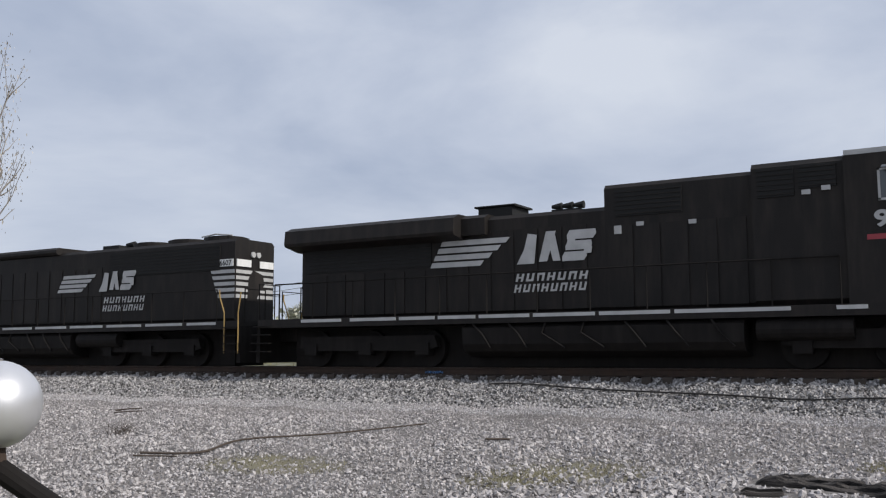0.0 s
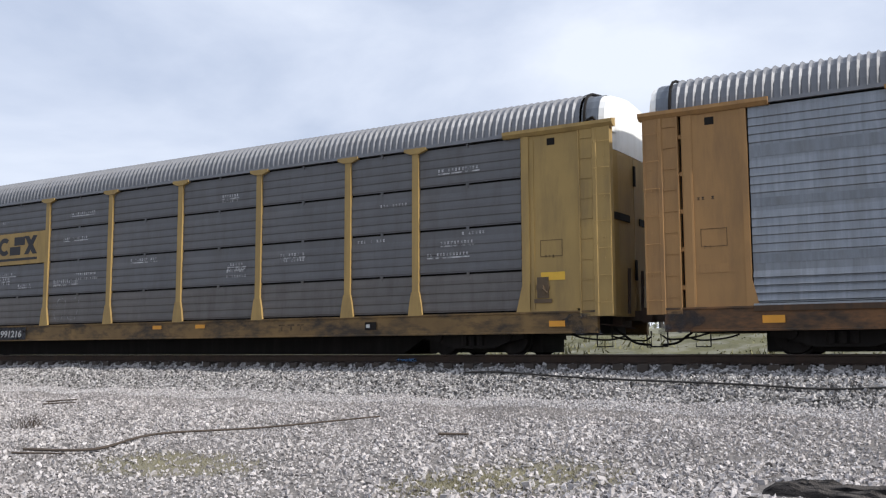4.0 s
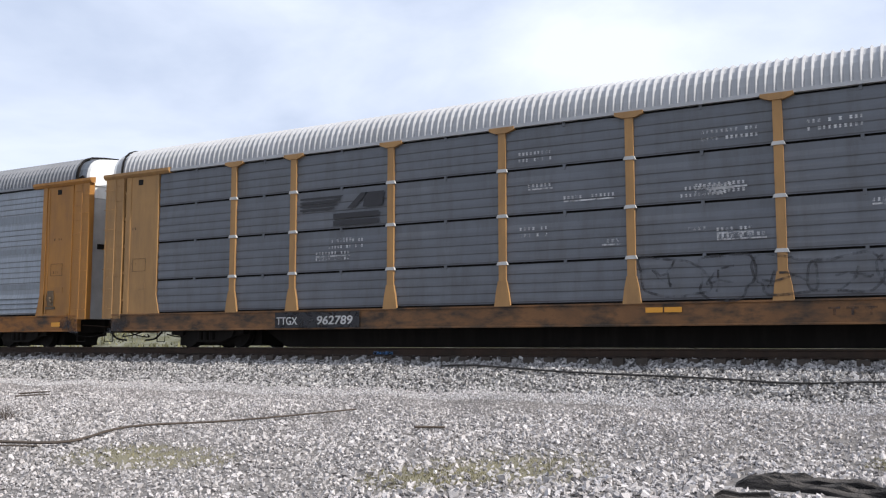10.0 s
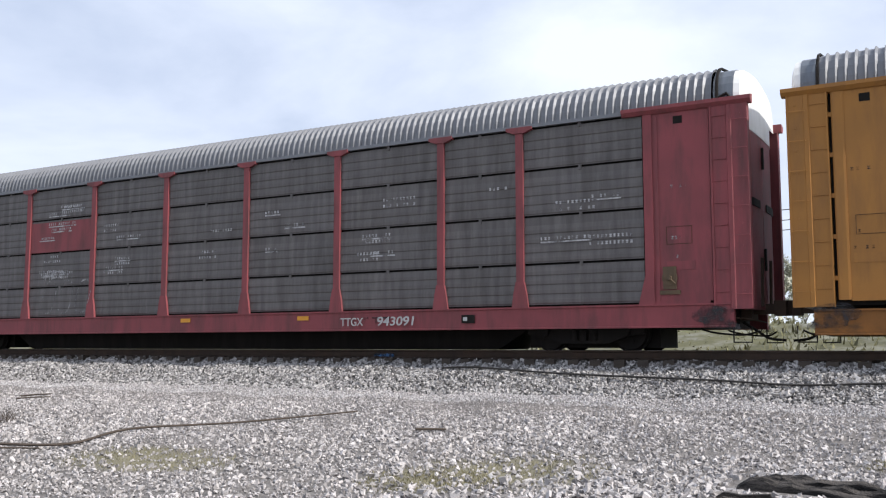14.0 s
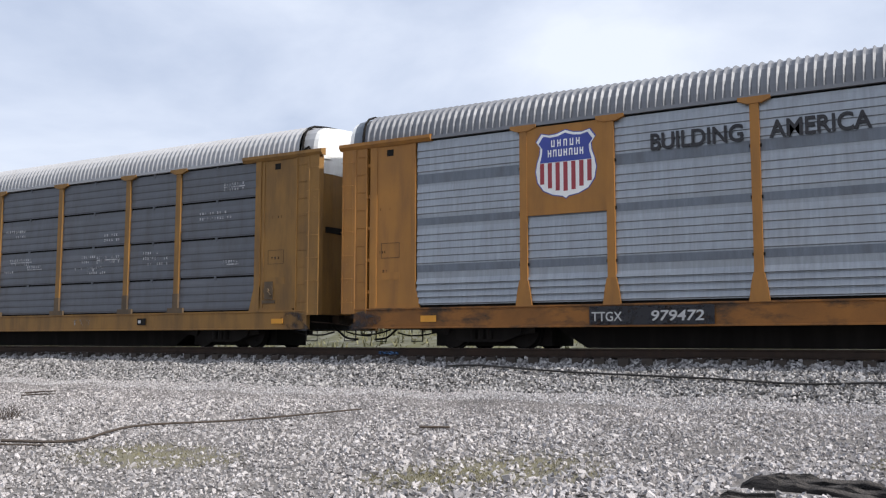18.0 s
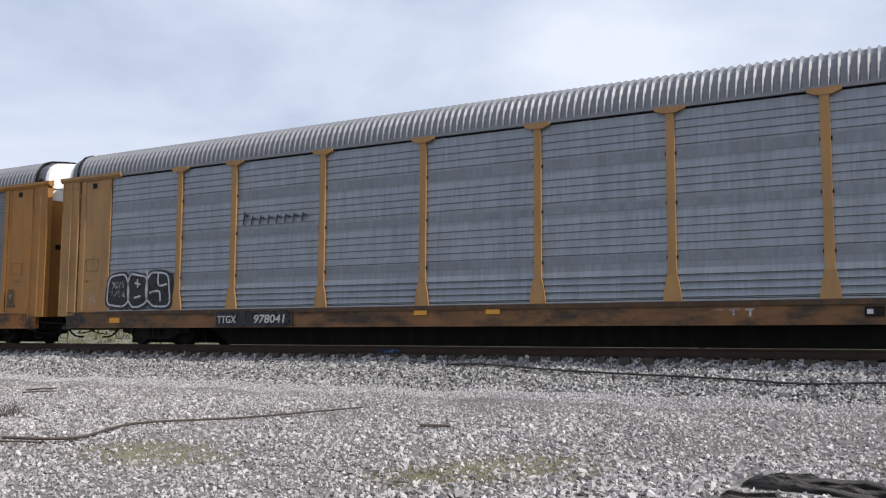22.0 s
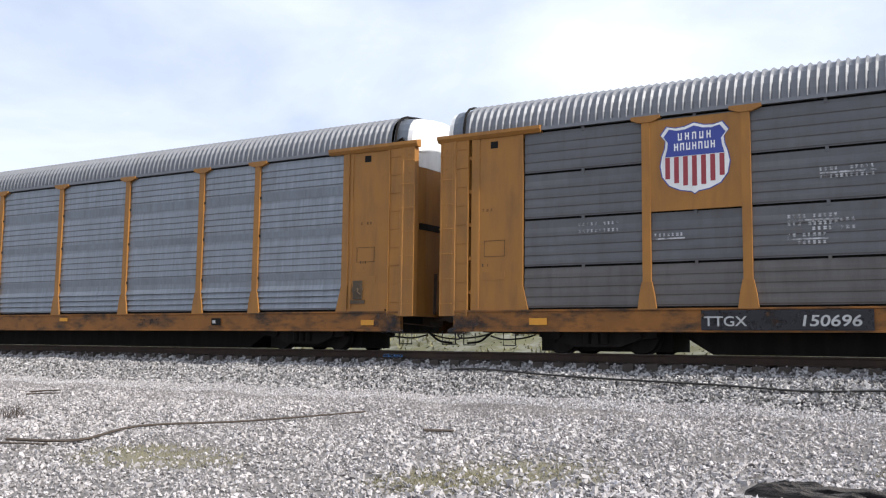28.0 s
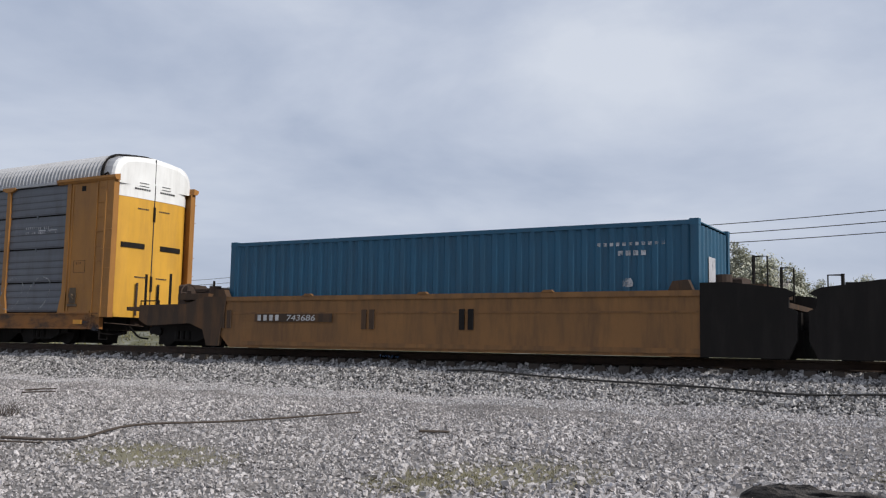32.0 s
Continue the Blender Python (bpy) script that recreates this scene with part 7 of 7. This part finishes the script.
        for x_, m in ((3.9, "soot_brown"), (8.3, "soot_brown"), (10.9, "black")):
            part("ladder_slot", Build().box(x_, x_ + 0.13, *across(0.034), 0.50, 0.95).box(x_ + 0.22, x_ + 0.35, *across(0.034), 0.50, 0.95), m, w, "dark stencil slot")
        for end in (0, 1):
            f = (lambda v: v) if end == 0 else (lambda v: 18.0 - v)
            if end == 1 or front_short:
                # added black apron: the deep shadow at the wagon's end, made solid
                a = [(f(0.25), 0.02), (f(0.10), 0.35), (f(0.10), 0.88), (f(0.24), 0.94), (f(0.24), 1.13), (f(0.10), 1.20), (f(0.30), 1.30), (f(0.8), 1.36), (f(1.3), 1.43), (f(1.85), 1.43), (f(1.85), 0.02)]
                part("end_side", Build().prism(a, "y", *across(0.05, out * 0.99)), "black", w, "black end apron added for deep shade")
            else:
                a = [(f(0.93), 0.70), (f(0.93), 1.10), (f(2.7), 1.12), (f(3.3), 1.30), (f(4.1), 1.30), (f(3.95), 0.60), (f(3.85), 0.05), (f(3.45), 0.05), (f(3.3), 0.46), (f(2.8), 0.62), (f(1.25), 0.55)]
                part("end_side", Build().prism(a, "y", *across(0.06, out * 0.99)), end_mat, w)
    part("well_floor", Build().box(start + 0.3, 16.0, -1.34, 1.34, 0.10, 0.18), "black", w)
    for end in (0, 1):
        f = (lambda v: v) if end == 0 else (lambda v: 18.0 - v)
        short = end == 1 or front_short
        reach = 1.8 if short else 3.3
        part("end_platform", Build().box(*sorted((f(0.3), f(reach))), -1.45, 1.45, 0.96, 1.06), end_mat, w)
        # added black block that fills the shadow around the truck
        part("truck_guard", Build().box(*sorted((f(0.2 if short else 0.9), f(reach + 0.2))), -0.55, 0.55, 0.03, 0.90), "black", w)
        part("bulkhead", Build().box(*sorted((f(reach - 1.1), f(reach))), -1.40, 1.40, 1.24, 1.40), end_mat, w)
        part("draft_sill", Build().box(*sorted((f(0.1), f(reach - 0.4))), -0.35, 0.35, 0.55, 0.92), "black", w)
        part("coupler", Build().box(*sorted((f(-0.02), f(0.5))), -0.11, 0.11, 0.66, 0.90), "rusty", w)
        t = part("truck", S["bolster"], "black", w, "grimy black wheel truck", (f(1.6 if short else 2.15), 0, 0.0))
        for s in (0, math.pi):
            part("side_frame", S["side_frame"], "black", t, turn=s)
        for d in (-0.88, 0.88):
            part("wheelset", S["wheelset"], "black", t, at=(d, 0, 0.38))
        posts = ((0.9, 1.94),) if end else ((0.65, 1.56),) if front_short else ((0.85, 1.96), (1.32, 1.61), (1.79, 1.95))
        for x_, h in posts:
            for s in (-1, 1):
                part("stanchion", Build().tube([(f(x_), 1.3 * s, 1.0), (f(x_), 1.3 * s, h)], 0.035, 6), "black", w)
                if short:
                    part("grab_rail", Build().tube([(f(x_), 1.3 * s, h - 0.02), (f(x_ - 0.25), 1.3 * s, h - 0.02), (f(x_ - 0.25), 1.3 * s, 1.2)], 0.018, 5), "black", w)
        part("grab_rail", Build().tube([(f(0.8), -1.4, 1.02), (f(0.8), -1.4, 1.22), (f(1.5), -1.4, 1.22), (f(1.5), -1.4, 1.02)], 0.02, 5), "black", w)
        if not short:
            part("equipment_box", Build().chamfered(1.32, 1.66, -0.55, 0.2, 1.06, 1.72, 0.05), "rusty", w, "rusty brake equipment box")
            part("equipment_box", Build().chamfered(1.75, 3.2, -0.75, 0.75, 1.06, 1.46, 0.05).chamfered(2.1, 2.5, -0.7, 0.0, 1.46, 1.60, 0.03), "rusty", w)
            part("brake_cylinder", Build().drum((-0.62, 1.30), 0.17, "x", 1.9, 2.7, 14), "rusty", w)
        part("equipment_box", Build().chamfered(*sorted((f(reach - 0.5), f(reach))), -0.5, 0.3, 1.40, 1.60, 0.04), "rusty", w)
        part("equipment_box", Build().drum((f(reach - 0.25), -0.9), 0.16, "z", 1.40, 1.62, 12), "rusty", w)
        part("pedestal", Build().prism([(f(reach + 0.2), 1.28), (f(reach + 0.7), 1.28), (f(reach + 0.6), 1.48), (f(reach + 0.3), 1.50)], "y", -1.46, -1.28), end_mat, w)
    wheel = Build()
    ring = [(2.08, -0.9 + 0.28 * math.cos(a * 0.3927), 1.45 + 0.24 * math.sin(a * 0.3927)) for a in range(17)]
    wheel.tube(ring, 0.02, 6)
    for a in range(4):
        wheel.tube([(2.08, -0.9, 1.45), (2.08, -0.9 + 0.28 * math.cos(a * 1.5708), 1.45 + 0.24 * math.sin(a * 1.5708))], 0.014, 5)
    wheel.box(2.1, 2.25, -0.98, -0.82, 1.06, 1.5)
    part("brake_wheel", wheel, "rusty", w, "spoked hand brake wheel")
    return w


def container():
    c = thing("shipping_container", "long blue corrugated shipping container riding in a well wagon", "container")
    L_, W_, lo, hi = 12.19, 1.22, 0.0, 2.59
    for s in (-1, 1):
        prof, x_ = [], 0.16
        while x_ < L_ - 0.2:
            prof += [(x_, s * (W_ - 0.01)), (x_ + 0.10, s * (W_ - 0.01)), (x_ + 0.15, s * (W_ - 0.046)), (x_ + 0.25, s * (W_ - 0.046))]
            x_ += 0.30
        part("side_wall", Build().sheet(prof + [(L_ - 0.14, s * (W_ - 0.01))], "z", lo + 0.15, hi - 0.1), "box_blue", c, "corrugated blue side wall")
        part("top_rail", Build().box(0.1, L_ - 0.1, min(s * W_, s * (W_ - 0.07)), max(s * W_, s * (W_ - 0.07)), hi - 0.11, hi - 0.02), "box_blue", c)
        part("bottom_rail", Build().box(0.1, L_ - 0.1, min(s * W_, s * (W_ - 0.07)), max(s * W_, s * (W_ - 0.07)), lo, lo + 0.16), "box_blue", c)
    for x_, d in ((0, 1), (L_, -1)):
        prof, y_ = [], -W_ + 0.14
        while y_ < W_ - 0.2:
            prof += [(x_ + 0.02 * d, y_), (x_ + 0.02 * d, y_ + 0.10), (x_ + 0.07 * d, y_ + 0.14), (x_ + 0.07 * d, y_ + 0.24)]
            y_ += 0.28
        part("end_wall", Build().sheet(prof + [(x_ + 0.02 * d, W_ - 0.12)], "z", lo + 0.12, hi - 0.1), "box_blue", c, "corrugated blue end wall")
        for s in (-1, 1):
            a, b_ = sorted((x_, x_ + 0.16 * d))
            y0, y1 = sorted((s * W_, s * (W_ - 0.14)))
            part("corner_post", Build().box(a, b_, y0, y1, lo + 0.12, hi - 0.12), "box_blue", c)
            a, b_ = sorted((x_ - 0.004 * d, x_ + 0.18 * d))
            y0, y1 = sorted((s * (W_ + 0.004), s * (W_ - 0.162)))
            for z0, z1 in ((lo - 0.005, lo + 0.12), (hi - 0.12, hi + 0.005)):
                part("corner_casting", Build().box(a, b_, y0, y1, z0, z1), "box_blue", c)
    part("roof", Build().box(0.05, L_ - 0.05, -W_ + 0.06, W_ - 0.06, hi - 0.05, hi - 0.025), "box_blue", c)
    part("floor", Build().box(0.05, L_ - 0.05, -W_ + 0.06, W_ - 0.06, lo + 0.05, lo + 0.12), "black", c)
    b = Build()
    for i in range(11):
        x_ = 10.1 + 0.135 * i
        b.flat([(x_, 2.10), (x_ + 0.07, 2.10), (x_ + 0.07, 2.17), (x_, 2.17)], -W_ - 0.002)
    for i in range(4):
        x_ = 10.55 + 0.16 * i
        b.flat([(x_, 1.90), (x_ + 0.10, 1.90), (x_ + 0.10, 2.0), (x_, 2.0)], -W_ - 0.002)
    b.flat(blob(10.75, 1.35, 0.10, 0.10, 12, 3), -W_ - 0.002)
    tagged(part("marking", b, "thin_stencil", c, "worn white stencil bars"), kind="stuff")
    part("end_mark", Build().box(L_ + 0.001, L_ + 0.004, -0.5, 0.0, 0.5, 1.9), "spray_white", c, "torn white sticker patch")
    return c


ENGINE_A, ENGINE_B = hood_engine(), wide_cab_engine()
WELL_A = well_wagon("grimy ochre container well wagon with a blue container", "well", "soot_brown", 3.9, False)
part("number_patch", Build().box(5.05, 7.45, -1.553, -1.548, 0.66, 0.86), "soot_brown", WELL_A, "dark number patch")
for x_ in (5.15, 5.34, 5.53, 5.72):
    part("marking", Build().box(x_, x_ + 0.10, -1.557, -1.552, 0.69, 0.83), "dust", WELL_A)
lettering(WELL_A, "743686", 6.05, 0.69, 0.20, "dust", -1.558, 0.0, 0.15, 1.5)
# its end parts are black to stand for deep shadow there
WELL_B = well_wagon("grimy ochre container well wagon with shade-black end coupled behind", "well", "black", 1.35, True)
BOX = container()


# ---- distance: poles, wires, trees ----
M["bark"] = surface("grey_bark", (0.26, 0.235, 0.21), 0.95, 0, 0.3, 4.0)
# both leaf colours are lightened to stand in for haze in the distance
M["leaf"] = surface("haze_paled_spring_leaves", (0.42, 0.42, 0.34), 0.9, 0, 0.25, 2.0, bump=0, island=0.15)
M["leaf_pink"] = surface("haze_paled_pinkish_leaves", (0.43, 0.40, 0.36), 0.9, 0, 0.25, 2.0, bump=0, island=0.15)
M["pole"] = surface("tarred_pole_wood", (0.05, 0.045, 0.04), 0.9, 0, 0.3, 4.0)


def tree(seed, tall, leaf, label, leaf_count=1500, leaf_size=0.11):
    r = random.Random(seed)
    t = thing("tree", label, "tree", group="trees beyond the track")
    wood, tips = Build(), []

    def limb(p, d, length, rad, depth):
        pts, q = [p], p
        for i in range(4):
            d = (d + Vector((r.gauss(0, 0.14), r.gauss(0, 0.14), r.gauss(0.04, 0.08)))).normalized()
            q = q + d * length / 4
            pts.append(q)
        if depth == 0:
            part("trunk", Build().tube(pts, rad, 8, 0.62), "bark", t)
        else:
            wood.tube(pts, rad, 5 if depth < 3 else 3, 0.45)
        if depth >= 3:
            tips.extend(pts[1:])
            return
        for i in range(4 if depth < 2 else 5):
            at = pts[r.randint(2, 4)] if depth else pts[r.randint(3, 4)]
            nd_ = (d * 0.7 + Vector((r.gauss(0, 0.62), r.gauss(0, 0.62), r.uniform(-0.05, 0.5)))).normalized()
            limb(at, nd_, length * r.uniform(0.5, 0.72), rad * 0.48, depth + 1)

    limb(Vector((0, 0, -0.3)), Vector((0, 0, 1)), tall * 0.42, tall * 0.020, 0)
    part("branchwork", wood, "bark", t, "bare branching limbs")
    b = Build()
    for i in range(leaf_count):
        c = r.choice(tips) + Vector((r.gauss(0, 0.25), r.gauss(0, 0.25), r.gauss(0, 0.22))) * tall / 10
        u = Vector((r.gauss(0, 1), r.gauss(0, 1), r.gauss(0, 1))).normalized()
        v = u.cross(Vector((0, 0.3, 1))).normalized()
        s = leaf_size * r.uniform(0.6, 1.4)
        n = len(b.v)
        b.v += [tuple(c + s * u), tuple(c + 0.6 * s * v), tuple(c - s * u), tuple(c - 0.6 * s * v)]
        b.f.append([n, n + 1, n + 2, n + 3])
    me = bpy.data.meshes.new("crown")
    me.from_pydata(b.v, [], b.f)
    me.materials.append(None)
    part("crown", me, leaf, t, "sparse budding crown")
    return t


def woods():
    kinds = [tree(11, 11.0, "leaf", "budding pale green deciduous tree beyond the track", 6500, 0.15), tree(12, 9.5, "leaf_pink", "budding grey-pink deciduous tree beyond the track", 5500, 0.15),
             tree(13, 12.0, "leaf", "tall thin budding tree beyond the track", 6000, 0.15)]
    r = random.Random(6)
    spots = []
    for i in range(34):
        ang = radians(-40 + 52 * i / 33 + r.uniform(-0.8, 0.8))
        d = r.uniform(95, 135)
        spots.append((d * math.sin(ang), d * math.cos(ang)))
    spots += [(d * math.sin(radians(a)), d * math.cos(radians(a))) for a, d in ((-14.2, 92), (-13.4, 99), (-12.6, 90), (-11.7, 96), (-10.9, 104), (-9.8, 100), (-8.6, 108), (-6.5, 104), (-33.5, 96))]
    for i, (x_, y_) in enumerate(spots):
        s = r.uniform(0.55, 0.95) if i < 34 else (1.0, 0.95, 0.92, 0.82, 0.78, 0.66, 0.6, 0.66, 0.8)[i - 34]
        m = pose(x_, y_, float(height(x_, y_)), 0, 0, r.uniform(0, 360))
        if i < 3:
            kinds[i].matrix_basis = m
            o = kinds[i]
        else:
            o = copy_thing(kinds[i % 3], m)
        o.scale = (s, s, s)
    near = tree(21, 9.4, "leaf_pink", "slender budding tree with thin twigs beside the yard", 1500, 0.05)
    near.location, near.scale = (-21.9, 10.9, float(height(-21.9, 10.9))), (0.5, 0.5, 1.3)
    # brush along the far edge of the field
    b = Build()
    r = random.Random(8)
    for i in range(9000):
        ang, d = radians(r.uniform(-60, 15)), r.uniform(70, 100)
        x_, y_ = d * math.sin(ang), d * math.cos(ang)
        if y_ < 40:
            continue
        z_ = float(np.interp(y_, [60, 140], [0.95, 1.1])) + r.uniform(0, 1) ** 1.5 * (2.2 + 1.4 * math.sin(x_ * 0.21) + 0.8 * math.sin(x_ * 0.63))
        n = len(b.v)
        u = Vector((r.gauss(0, 1), r.gauss(0, 1), r.gauss(0, 1))).normalized()
        v = u.cross(Vector((0.2, 0.3, 1))).normalized()
        c, s = Vector((x_, y_, z_)), r.uniform(0.12, 0.34)
        b.v += [tuple(c + s * u), tuple(c + 0.7 * s * v), tuple(c - s * u), tuple(c - 0.7 * s * v)]
        b.f.append([n, n + 1, n + 2, n + 3])
    me = bpy.data.meshes.new("brush")
    me.from_pydata(b.v, [], b.f)
    me.materials.append(M["leaf"])
    tagged(new("brush", me), "pale scrub along the far field edge", "brush", kind="stuff")


def power_line():
    spots = [(-101.0, 94.0), (-61.3, 79.0), (-21.5, 64.0), (18.3, 49.0), (58.0, 34.0)]
    tops = []
    for x_, y_ in spots:
        g = float(height(x_, y_))
        p = thing("utility_pole", "dark wooden utility pole with crossarm and three wires", "utility pole", (x_, y_, g), "poles of the line")
        part("mast", Build().tube([(0, 0, -0.5), (0, 0, 8.6 - g)], 0.17, 8, 0.65), "pole", p)
        part("crossarm", Build().box(-0.06, 0.06, -0.9, 0.9, 7.75 - g, 7.87 - g), "pole", p)
        hooks = []
        for dy, z in ((-0.8, 7.95), (0.0, 8.7), (0.8, 7.55)):
            part("insulator", Build().drum((0, dy), 0.06, "z", z - 0.18 - g, z - g, 8), "chalk", p)
            hooks.append((x_, y_ + dy, z))
        tops.append(hooks)
    for k in range(3):
        b = Build()
        for a, c in zip(tops, tops[1:]):
            p, q = Vector(a[k]), Vector(c[k])
            b.tube([p.lerp(q, i / 10) - Vector((0, 0, 1.1 * (1 - (2 * i / 10 - 1) ** 2) * 0.35)) for i in range(11)], 0.028, 4)
        thing("overhead_wire", "thin overhead wire strung between utility poles", "wire", group="wires of the line", shape=b, material="cable")


woods()
power_line()


def handlebar():
    """A dark bar with a silver ball-shaped housing that stands close by at the start."""
    h = thing("handlebar", "dark rubber bar carrying a silver ball-shaped housing", "handlebar")
    me = bpy.data.meshes.new("ball_housing")
    bm = bmesh.new()
    bmesh.ops.create_uvsphere(bm, u_segments=36, v_segments=20, radius=0.0425)
    bm.to_mesh(me)
    bm.free()
    me.shade_smooth()
    me.materials.append(None)
    part("ball_housing", me, M["silver"], h, "silver satin ball-shaped housing")
    part("stud", Build().tube([(0, 0, 0.040), (0.001, 0, 0.0445)], 0.004, 8), "steel", h)
    part("stem", Build().tube([(0.0, 0, -0.038), (0.003, 0, -0.06)], 0.010, 10), "rusty", h)
    part("bar", Build().tube([(-0.25, 0.05, 0.085), (-0.06, 0.0, -0.018), (0.0, 0.0, -0.058), (0.066, -0.01, -0.102), (0.16, -0.03, -0.165), (0.4, -0.06, -0.33)], 0.011, 12), "black", h)
    part("bar", Build().tube([(0.4, -0.06, -0.33), (0.45, -0.06, -1.95)], 0.011, 10), "black", h)
    h.location, h.rotation_euler = (-0.301, -2.385, 0.342), (0, 0, radians(40))
    return h


M["silver"] = surface("satin_silver", (0.66, 0.66, 0.68), 0.38, 0.55, 0.05, 3.0, bump=0.02)
BAR = handlebar()

rubble()


# ---- the whole train runs towards -x ----
RUN = [(0.0, 3.05), (0.5, -5.25), (1.0, -13.54), (2.0, -30.05), (3.0, -46.72), (3.5, -54.95), (5.5, -88.27), (6.0, -96.54), (7.0, -113.13), (8.0, -129.88),
       (9.0, -146.5), (10.0, -163.17), (11.0, -179.86), (12.0, -196.44), (13.0, -213.26), (14.0, -229.86), (17.0, -279.90), (18.0, -296.65), (19.0, -313.29),
       (20.0, -330.01), (21.0, -346.68), (22.0, -363.44), (23.0, -380.07), (24.0, -396.79), (25.0, -413.53), (28.0, -463.9), (29.0, -480.65), (30.0, -496.79),
       (31.0, -513.56), (32.0, -530.46)]


def run(ob, ahead):
    walk(ob, [(t, pose(x_ + ahead, CENTRE, 0)) for t, x_ in RUN])


def motions():
    for i, c in enumerate(CARS):
        run(c, 14.15 + 28.3 * i)
    run(ENGINE_B, -10.9)
    run(ENGINE_A, -10.9 - 10.6 - 10.85)
    tail = 28.3 * 18
    run(WELL_A, tail)
    run(WELL_B, tail + 18.0)
    walk(BOX, [(t, pose(x_ + tail + 3.86, CENTRE, 0.13)) for t, x_ in RUN])


motions()
